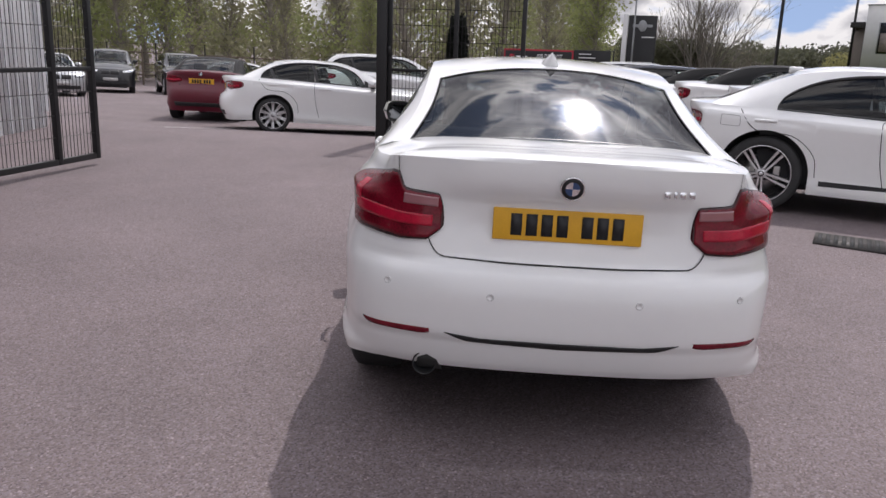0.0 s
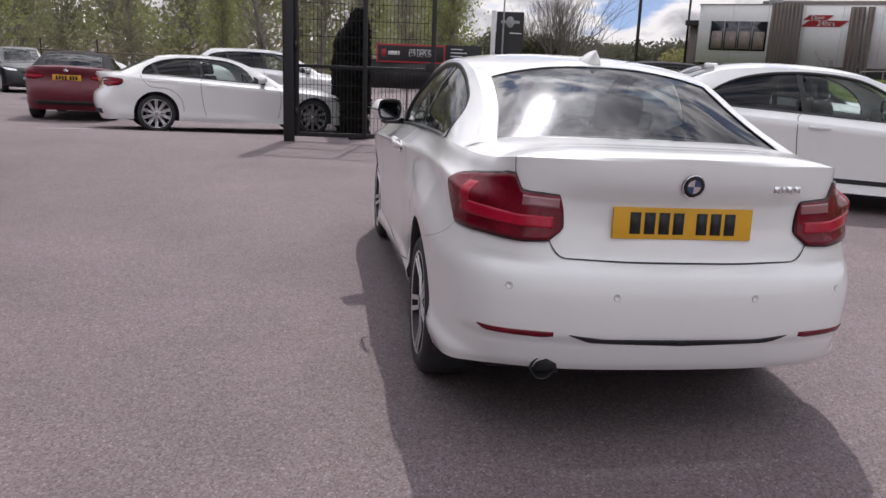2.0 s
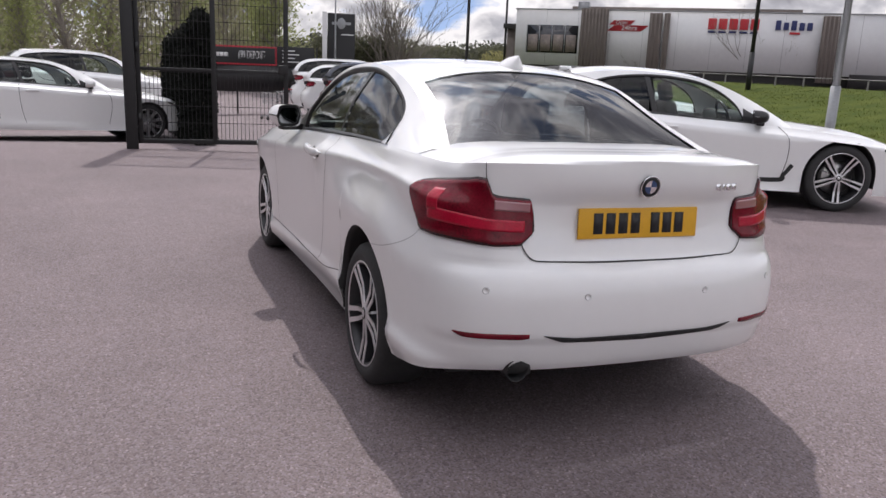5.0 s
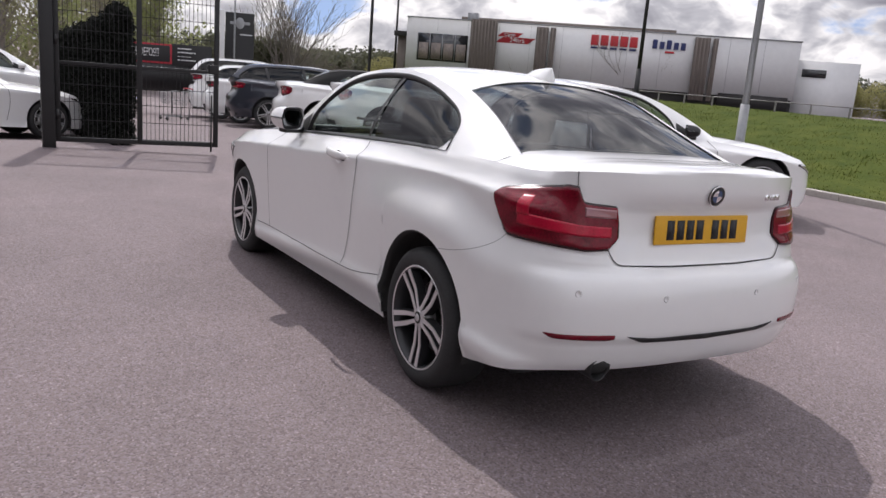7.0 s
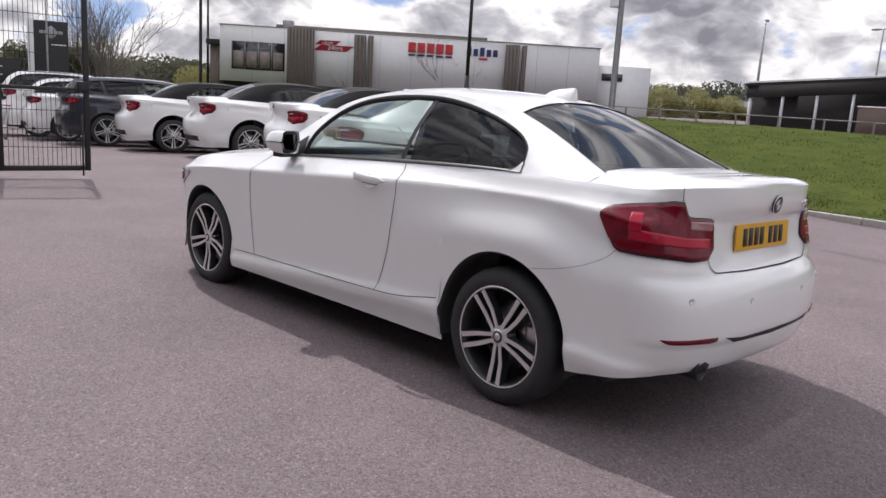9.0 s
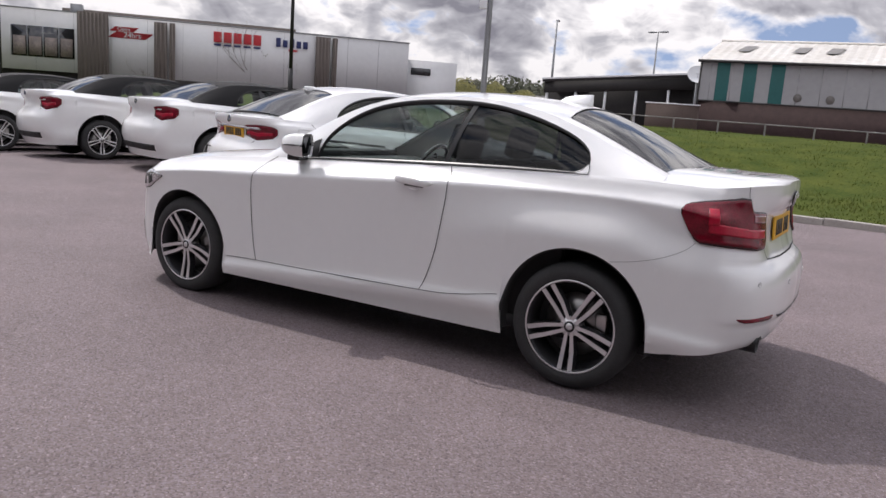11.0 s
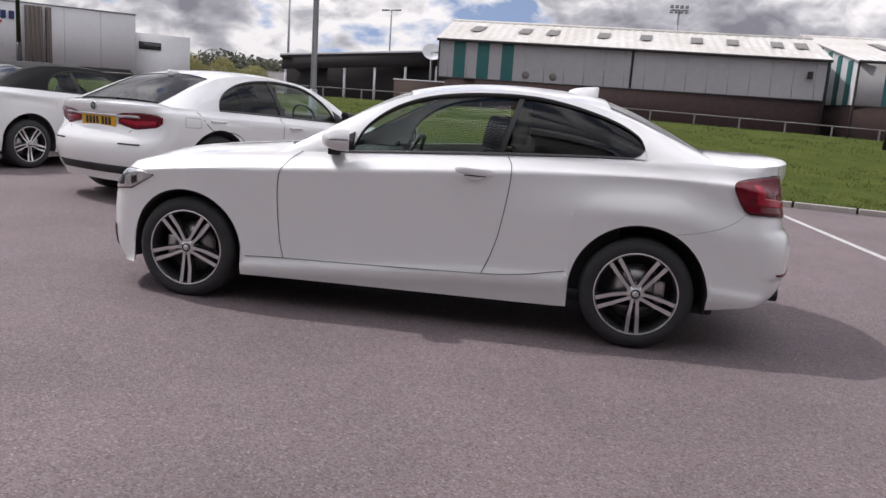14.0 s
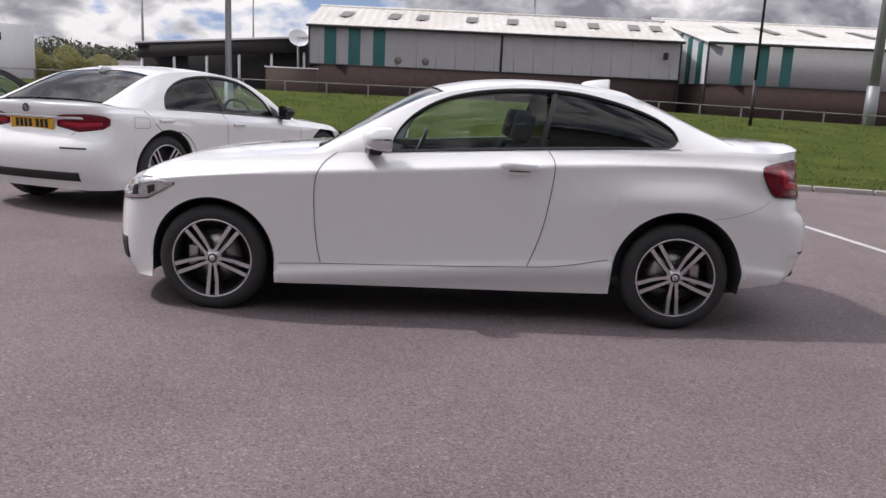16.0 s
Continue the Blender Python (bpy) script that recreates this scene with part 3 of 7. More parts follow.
def wheel(radius, rim, style, thing, at, side, name="wheel"):
    """A wheel under the car: tyre, rim, spokes, hub cap, disc. side: -1 left, 1 right; x points outward."""
    key = (round(radius, 3), round(rim, 3), style)
    if key not in WHEELS:
        d = {}
        w = 0.105
        prof = [(rim - 0.004, 0.012), (rim + 0.004, 0.018), (rim + 0.02, 0.022), ((radius + rim) / 2, 0.024), (radius - 0.022, 0.012), (radius - 0.008, 0.0), (radius - 0.001, -0.022), (radius, -0.05),
                (radius, -0.15), (radius - 0.008, -0.19), (radius - 0.03, -0.205), (rim + 0.01, -0.2), (rim - 0.004, -0.19)]
        d["tyre"] = mesh_of("tyre", *lathe(prof, 56), M["rubber"])
        d["rim"] = mesh_of("rim", *lathe([(rim + 0.003, 0.006), (rim + 0.004, 0.016), (rim - 0.003, 0.019), (rim - 0.012, 0.013), (rim - 0.018, -0.02), (rim - 0.03, -0.06), (rim - 0.035, -0.18), (rim, -0.19)], 56), M["alloy_dark"] if style != "plain" else M["alloy"])
        d["lip"] = mesh_of("rim_lip", *lathe([(rim + 0.002, 0.0165), (rim - 0.002, 0.0205), (rim - 0.008, 0.0155)], 56), M["alloy"])
        d["disc"] = mesh_of("brake_disc", *lathe([(0.05, -0.075), (rim * 0.68, -0.075), (rim * 0.68, -0.095), (0.05, -0.095)], 32), M["disc"])
        bm = bmesh.new()
        bmesh.ops.create_circle(bm, cap_ends=True, segments=32, radius=rim - 0.01, matrix=pose(-0.11, 0, 0, 0, 90, 0))
        d["back"] = bm
        me = bpy.data.meshes.new("brake_shield"); bm.to_mesh(me); bm.free(); me.materials.append(M["liner"]); d["back"] = me
        # spokes
        n = {"double": 5, "many": 10, "plain": 10}[style]
        bm, face = bmesh.new(), bmesh.new()
        for i in range(n):
            turn = Matrix.Rotation(math.pi + 2 * math.pi * i / n, 4, "X")
            for h in (-1, 1):
                r0, r1 = 0.03, rim - 0.012
                o0, o1 = (0.0125, 0.027) if style == "double" else (0.008, 0.016)
                w0, w1 = (0.0095, 0.0125) if style == "double" else (0.007, 0.0085)
                for k, (b_, grow, x_in, x_out) in enumerate(((bm, 0.004, -0.035, 0.004), (face, 0.0, 0.002, 0.0075))):
                    vs = []
                    for r, o, w_, dip in ((r0, o0, w0, 0.0), ((r0 + r1) / 2, (o0 + o1) / 2 + (0.003 if style == "double" else 0), (w0 + w1) / 2, -0.004), (r1, o1, w1, 0.010)):
                        for x, yy in ((x_in + dip, h * o - w_ - grow), (x_out + dip, h * o - w_ + 0.001 * k), (x_out + dip, h * o + w_ - 0.001 * k), (x_in + dip, h * o + w_ + grow)):
                            vs.append(b_.verts.new(turn @ Vector((x, yy, r))))
                    for a in range(2):
                        for j in range(4):
                            b_.faces.new((vs[a * 4 + j], vs[a * 4 + (j + 1) % 4], vs[a * 4 + 4 + (j + 1) % 4], vs[a * 4 + 4 + j]))
                    b_.faces.new(vs[0:4]); b_.faces.new(vs[8:12])
        for nm, b_, mat in (("spoke_star", bm, M["alloy_dark"] if style == "double" else M["alloy"]), ("spoke_face", face, M["alloy"])):
            bmesh.ops.recalc_face_normals(b_, faces=b_.faces)
            me = bpy.data.meshes.new(nm); b_.to_mesh(me); b_.free(); me.materials.append(mat)
            d[nm] = me
        d["hub"] = mesh_of("hub", *lathe([(0.0, 0.012), (0.030, 0.011), (0.034, 0.006), (0.046, 0.002), (0.052, -0.01), (0.058, -0.05)], 32), M["alloy"])
        d["cap"] = mesh_of("hub_cap", *lathe([(0.0, 0.0145), (0.024, 0.0135), (0.029, 0.010)], 24), M["trim"])
        d["emblem"] = mesh_of("cap_emblem", *lathe([(0.0, 0.0155), (0.017, 0.0148), (0.018, 0.013)], 20), M["alloy"])
        d["bolt"] = mesh_of("wheel_bolt", *lathe([(0.0, 0.006), (0.008, 0.006), (0.009, 0.0), (0.009, -0.02)], 8), M["disc"])
        bm = box_bm(-0.1, -0.055, 0.10, 0.16, -0.06, 0.075, 0.012)
        bmesh.ops.recalc_face_normals(bm, faces=bm.faces)
        me = bpy.data.meshes.new("brake_caliper"); bm.to_mesh(me); bm.free(); me.materials.append(M["disc"]); d["caliper"] = me
        WHEELS[key] = d
    d = WHEELS[key]
    w = new(name)
    w.parent = thing
    # the hub stands at the spoke faces' plane
    w.matrix_local = pose(*at) @ (pose(0, 0, 0, 0, 0, 180) if side < 0 else Matrix())
    w["label"] = "alloy wheel with black rubber tyre"
    for nm, key2 in (("tyre", "tyre"), ("rim", "rim"), ("rim_lip", "lip"), ("spoke_star", "spoke_star"), ("spoke_face", "spoke_face"), ("hub", "hub"), ("hub_cap", "cap"), ("cap_emblem", "emblem"), ("brake_disc", "disc"), ("brake_shield", "back"), ("brake_caliper", "caliper")):
        o = new(nm, d[key2]); o.parent = w
        if key2 == "caliper" and at[1] > 1:
            o.matrix_local = Matrix.Rotation(math.pi, 4, "X")
    for i in range(5):
        a = math.pi + 2 * math.pi * (i + 0.5) / 5
        o = new("wheel_bolt", d["bolt"]); o.parent = w
        o.matrix_local = pose(-0.0, 0.043 * math.sin(a), 0.043 * math.cos(a))
    return w


def pair(name, me_rows, sh, mat, car, label=""):
    """The same panel on the left and on the right, as two parts."""
    left = part(name, sh.both(name, me_rows, mat, False), None, car, label)
    right = part(name, sh.both(name, [[(-x, y, z) for x, y, z in r] for r in me_rows], mat, False), None, car, label)
    return left, right


def cabin_parts(sh, car, paint, roof_mat=None, hi=True):
    """Roof, pillars, screens, side windows and the dark trim round them."""
    P = sh.P
    y0, y1, n = P["deck"], P["cowl"], 90 if hi else 48
    dlo = P["dlo"]
    dl = np.array(sorted(dlo))
    ya, yb = dl[0, 0], dl[-1, 0]
    line = spline([tuple(p) for p in dlo], 8)
    order = np.argsort(line[:, 0], kind="stable")
    lx, lz = line[order, 0], line[order, 1]
    top_z = lambda y: float(np.interp(y, lx, lz))
    ys = sorted(set(list(np.linspace(y0, y1, n)) + [ya - 0.0005, ya, yb, yb + 0.0005] + list(ya + (yb - ya) * (0.5 - 0.5 * np.cos(np.linspace(0, math.pi, 40))))))
    roof_mat = roof_mat or paint
    # pillars and roof sides
    rows = []
    for y in ys:
        q0 = sh.wall_q(y, top_z(y)) if ya <= y <= yb else 0.0
        rows.append([sh.wall(y, q0 + (1 - q0) * j / 8) for j in range(9)])
    pair("cabin_side", rows, sh, roof_mat, car)
    # return of the frame into the window
    fr = [y for y in ys if ya <= y <= yb]
    rows = []
    for y in fr:
        q = sh.wall_q(y, top_z(y))
        rows.append([sh.wall(y, q, 0.001), sh.wall(y, max(0, q - 0.05), 0.002), sh.wall(y, max(0, q - 0.055), -0.02)])
    pair("window_trim", rows, sh, M["trim"], car, "satin black window surround")
    rows = [[sh.wall(y, 0.0, 0.005), sh.wall(y, 0.045, 0.004), sh.wall(y, 0.05, -0.02)] for y in fr + [y for y in ys if yb < y <= yb + 0.12]]
    pair("waist_trim", rows, sh, M["trim"], car, "satin black waist rail")
    # triangle at the mirror
    rows = []
    for y in [y for y in ys if yb - 0.02 <= y <= yb + 0.16]:
        q = sh.wall_q(y, top_z(yb) + 0.10 - (y - yb) * 0.5)
        rows.append([sh.wall(y, q * j / 3, 0.003) for j in range(4)])
    pair("mirror_triangle", rows, sh, M["trim"], car, "black mirror triangle")
    if "fine" in P:                                   # the window's lower rear corner is rounded off
        body, edge = [], []
        for y in [y for y in ys if ya - 0.001 <= y <= ya + 0.085]:
            u = min(1.0, max(0.0, (y - ya) / 0.085))
            q = min(sh.wall_q(y, sh.wall(y, 0.0)[2] + 0.085 * (1 - math.sqrt(1 - (1 - u) ** 2))), sh.wall_q(y, top_z(y)))
            body.append([sh.wall(y, q * j / 4, 0.0055) for j in range(5)])
            edge.append([sh.wall(y, q, 0.0065), sh.wall(y, q + 0.035, 0.0055), sh.wall(y, q + 0.045, -0.02)])
        pair("window_corner", body, sh, paint, car)
        pair("corner_trim", edge, sh, M["trim"], car, "satin black window surround")
    sp = P["split"]
    spans = P.get("panes") or [(sp + 0.012, yb, "glass"), (ya, sp - 0.012, P["quarter"])]
    for a, b, g in spans:
        rows = []
        for y in sorted(set([a, b] + [y for y in fr if a < y < b])):
            q = sh.wall_q(y, top_z(y))
            rows.append([sh.wall(y, q * j / 6, -0.009) for j in range(7)])
        pair("side_window", rows, sh, M[g], car, "tinted side glass")
    for yp in [s for s in (P.get("posts") or [sp])]:
        rows = []
        half = 0.015 if "fine" in P else 0.028
        for y in np.linspace(yp - half, yp + half, 3):
            q = sh.wall_q(y, top_z(y))
            rows.append([sh.wall(y + 0.10 * (0.5 - j / 6) * 0.9, min(q, q * j / 6), -0.004) for j in range(7)])
        pair("pillar", rows, sh, M["trim"], car, "gloss black centre pillar")
    # top: windscreen, roof, rear screen
    ts = np.linspace(-1, 1, 25)
    bow_f = lambda t: P["screen_top"] - 0.10 * t * t
    bow_r = lambda t: P["rear_top"] - 0.05 * t * t + (0.0)
    rows = [[sh.roof(bow_r(t) + (bow_f(t) - bow_r(t)) * i / 24, t) for t in ts] for i in range(25)]
    part("roof", grid_mesh("roof", rows, roof_mat), None, car)
    tg = np.linspace(-0.93, 0.93, 21)
    rows = [[sh.roof(bow_f(t) + (y1 - 0.01 - bow_f(t)) * i / 14, t, -0.006) for t in tg] for i in range(15)]
    part("windscreen", grid_mesh("windscreen", rows, M["glass"]), None, car, "raked clear windscreen")
    tr = np.linspace(-0.90, 0.90, 21)
    yr_low = y0 + (0.0 if "fine" in P else 0.035)
    rows = [[sh.roof(bow_r(t) - 0.0 + (yr_low - 0.0 - bow_r(t)) * i / 18, t, -0.005) for t in tr] for i in range(19)]
    part("rear_window", grid_mesh("rear_window", rows, M[P.get("rear_glass", "screen")]), None, car, "dark tinted rear screen")
    for sgn in (-1, 1):
        rows = [[sh.roof(bow_f(t) + (y1 - bow_f(t)) * i / 14, t) for t in np.linspace(0.925, 1.0, 4) * sgn] for i in range(15)]
        part("front_pillar", grid_mesh("front_pillar", rows, roof_mat), None, car)
        rows = [[sh.roof(bow_r(t) + (y0 - bow_r(t)) * i / 14, t) for t in np.linspace(0.895, 1.0, 4) * sgn] for i in range(15)]
        part("rear_pillar", grid_mesh("rear_pillar", rows, roof_mat), None, car)
    # black band round both screens
    for nm, bow, end, tt, o in (("windscreen_seal", bow_f, y1, 0.93, -0.003), ("rear_window_seal", bow_r, yr_low, 0.90, -0.002)):
        ring = [(bow(t), t) for t in np.linspace(-tt, tt, 17)] + [(bow(tt) + (end - bow(tt)) * i / 12, tt) for i in range(1, 13)]
        ring += [(end, t) for t in np.linspace(tt, -tt, 17)[1:]] + [(end + (bow(-tt) - end) * i / 12, -tt) for i in range(1, 13)]
        yc = (bow(0) + end) / 2
        k_ = 0.972 if nm == "windscreen_seal" else 0.99
        rows = [[sh.roof(y, t, o + 0.003), sh.roof(yc + (y - yc) * k_, t * k_, o + 0.003)] for y, t in ring]
        part(nm, grid_mesh(nm, rows, M["trim"]), None, car)


def seat(name, car, x, y, z=0.30, back=True, wide=0.5):
    s = new(name)
    s.parent = car
    s.matrix_local = pose(x, y, z)
    part("seat_cushion", box_bm(-wide / 2, wide / 2, -0.05, 0.45, 0.0, 0.16, 0.04), M["seat"], s)
    part("seat_back", box_bm(-wide / 2 + 0.02, wide / 2 - 0.02, -0.10, 0.03, 0.08, 0.66, 0.045, pose(0, 0, 0, 14)), M["seat"], s)
    part("headrest", box_bm(-0.13, 0.13, -0.08, 0.03, 0.68, 0.88, 0.04, pose(0, 0, 0, 14)), M["seat"], s)
    return s


def interior(sh, car, rear_bench=True):
    P = sh.P
    yr, yf = P["deck"], P["cowl"]
    part("cabin_floor", box_bm(-0.74, 0.74, yr + 0.12, yf + 0.1, 0.24, 0.30), M["cabin"], car)
    part("dashboard", box_bm(-0.70, 0.70, yf - 0.46, yf - 0.06, 0.62, 0.955, 0.06), M["cabin"], car)
    part("parcel_shelf", box_bm(-0.62, 0.62, yr + 0.02, yr + 0.42, 0.90, 0.985, 0.02), M["cabin"], car)
    for sx in (-1, 1):
        e = sh.edge(1.0)
        part("door_card", box_bm(sx * (abs(e[0]) - 0.04) - 0.02, sx * (abs(e[0]) - 0.04) + 0.02, yr + 0.45, yf - 0.45, 0.28, e[2] - 0.075, 0.01), M["cabin"], car)
    seat("front_seat", car, -0.36, yf - 1.02, 0.39)
    seat("front_seat", car, 0.36, yf - 1.02, 0.39)
    if rear_bench:
        part("rear_seat", box_bm(-0.60, 0.60, yr + 0.45, yr + 0.62, 0.40, 0.97, 0.05, None), M["seat"], car)
    bm = bmesh.new()
    vs, fs = [], []
    for i in range(28):
        a = 2 * math.pi * i / 28
        for j in range(8):
            b = 2 * math.pi * j / 8
            r = 0.18 + 0.015 * math.cos(b)
            vs.append((r * math.cos(a), 0.015 * math.sin(b), r * math.sin(a)))
    fs = [(i * 8 + j, i * 8 + (j + 1) % 8, ((i + 1) % 28) * 8 + (j + 1) % 8, ((i + 1) % 28) * 8 + j) for i in range(28) for j in range(8)]
    bm.free()
    w = part("steering_wheel", mesh_of("steering_wheel", vs, fs, M["trim"]), None, car)
    w.matrix_local = pose(0.36, yf - 0.56, 0.90, 22)
    part("steering_boss", box_bm(-0.15, 0.15, -0.02, 0.02, -0.05, 0.06, 0.015), M["trim"], w)


def underside(sh, car):
    P = sh.P
    part("underbody", box_bm(-0.60, 0.60, P["axles"][0] - 0.45, P["axles"][1] + 0.45, 0.20, 0.26, 0.02), M["liner"], car)
    for c, r, zc in zip(P["axles"], P["arch_r"], P["arch_z"]):
        for sx in (-1, 1):
            rows = []
            for i in range(25):
                a = math.pi * (i / 24) * 1.16 - 0.08 * math.pi
                rows.append([(sx * x, c + (r + 0.002) * math.cos(a), zc + (r + 0.002) * math.sin(a)) for x in (abs(sh.point(sh.at_y(c + r * math.cos(a)), max(zc + r * math.sin(a), 0.3))[0]) - 0.008, 0.55)])
            verts = [p for r_ in rows for p in r_] + [(sx * 0.55, c, zc)]
            faces = [(i * 2, i * 2 + 1, i * 2 + 3, i * 2 + 2) for i in range(24)] + [(i * 2 + 1, i * 2 + 3, len(verts) - 1) for i in range(24)]
            part("wheel_well", mesh_of("wheel_well", verts, faces, M["liner"]), None, car)
            # rolled lip of the arch
            lip = []
            for i in range(31):
                a = math.pi * i / 30
                y, z = c + r * math.cos(a), zc + r * math.sin(a)
                s = sh.at_y(y)
                x = sh.point(s, max(z, sh.f["bottom"](y)), 0.0)[0]
                lip.append([(sx * (-x - 0.0015), y, z), (sx * (-x - 0.006), c + (r - 0.008) * math.cos(a), zc + (r - 0.008) * math.sin(a)), (sx * (-x - 0.03), c + (r - 0.008) * math.cos(a), zc + (r - 0.008) * math.sin(a))])
            part("arch_lip", grid_mesh("arch_lip", lip, M["liner"]), None, car)


def mirrors(sh, car, paint, y=None, z=None):
    P = sh.P
    y = y if y is not None else P["cowl"] - 0.39
    for sx in (-1, 1):
        x0 = abs(sh.edge(y)[0])
        z0 = sh.edge(y)[2]
        m = new("door_mirror"); m.parent = car
        m.matrix_local = pose(sx * (x0 + 0.115), y, z0 + 0.080, 0, 0, -sx * 17)
        rows = []
        for i in range(13):                               # housing: rounded shell, open to the rear
            u = -1 + 2 * i / 12
            w = 0.084 * u
            h = 0.063 * (1 - abs(u) ** 4.5) ** 0.42 + 0.004
            rows.append([(sx * w, -0.062 + 0.155 * abs(math.sin(a)) ** 0.65 * (1 - 0.25 * abs(u) ** 2), h * math.copysign(abs(math.cos(a)) ** 0.75, math.cos(a))) for a in np.linspace(0, math.pi, 13)])
        part("housing", grid_mesh("housing", rows, paint), None, m)
        rows = [[(sx * 0.082 * u, -0.048, 0.0605 * (1 - abs(u) ** 4.5) ** 0.42 * v) for v in np.linspace(-1, 1, 5)] for u in np.linspace(-1, 1, 13)]
        part("mirror_bezel", grid_mesh("mirror_bezel", rows, M["trim"]), None, m, "black mirror bezel")
        rows = [[(sx * 0.066 * u, -0.053 - 0.005 * v, 0.047 * (1 - abs(u) ** 4.5) ** 0.42 * v) for v in np.linspace(-1, 1, 5)] for u in np.linspace(-1, 1, 13)]
        part("mirror_glass", grid_mesh("mirror_glass", rows, M["mirror"]), None, m)
        part("mirror_foot", box_bm(min(sx * -0.125, sx * 0.02), max(sx * -0.125, sx * 0.02), -0.02, 0.055, -0.09, -0.05, 0.011), M["trim"], m, "black mirror foot")


def badge(car, m, r=0.036, name="badge"):
    b = new(name); b.parent = car; b.matrix_local = m
    part("badge_ring", mesh_of("badge_ring", *lathe([(0.0, 0.002), (r * 0.6, 0.003), (r, 0.003), (r, -0.004)], 32), M["ink"]), None, b, "black badge ring")
    for k, mat in ((0, "blue"), (1, "chrome"), (2, "blue"), (3, "chrome")):
        vs = [(0.0045, 0, 0)] + [(0.0045, 0.62 * r * math.cos(a), 0.62 * r * math.sin(a)) for a in np.linspace(k * math.pi / 2, (k + 1) * math.pi / 2, 8)]
        part("badge_quarter", mesh_of("badge_quarter", vs, [(0, i, i + 1) for i in range(1, 8)], M[mat], False), None, b)
    vs, fs = lathe([(r * 0.94, 0.0035), (r * 1.0, 0.0045), (r * 1.04, 0.002)], 32)
    part("badge_rim", mesh_of("badge_rim", vs, fs, M["chrome"]), None, b)
    return b


def number_plate(car, sh, z0, z1, y, tilt, w=0.26, mat="plate"):
    """A plate whose characters are plain bars."""
    p = new("number_plate"); p.parent = car
    h = (z1 - z0) / 2
    p.matrix_local = pose(0, y, (z0 + z1) / 2, tilt)
    p["label"] = "yellow number plate with dark bars"
    part("plate_panel", box_bm(-w, w, -0.004, 0.004, -h, h, 0.003), M[mat], p)
    x = -w * 0.76
    for i in range(7):
        if i == 4:
            x += w * 0.13
        part("plate_bar", box_bm(x, x + w * 0.15, -0.0055, -0.003, -h * 0.68, h * 0.68), M["ink"], p)
        x += w * 0.205
    return p


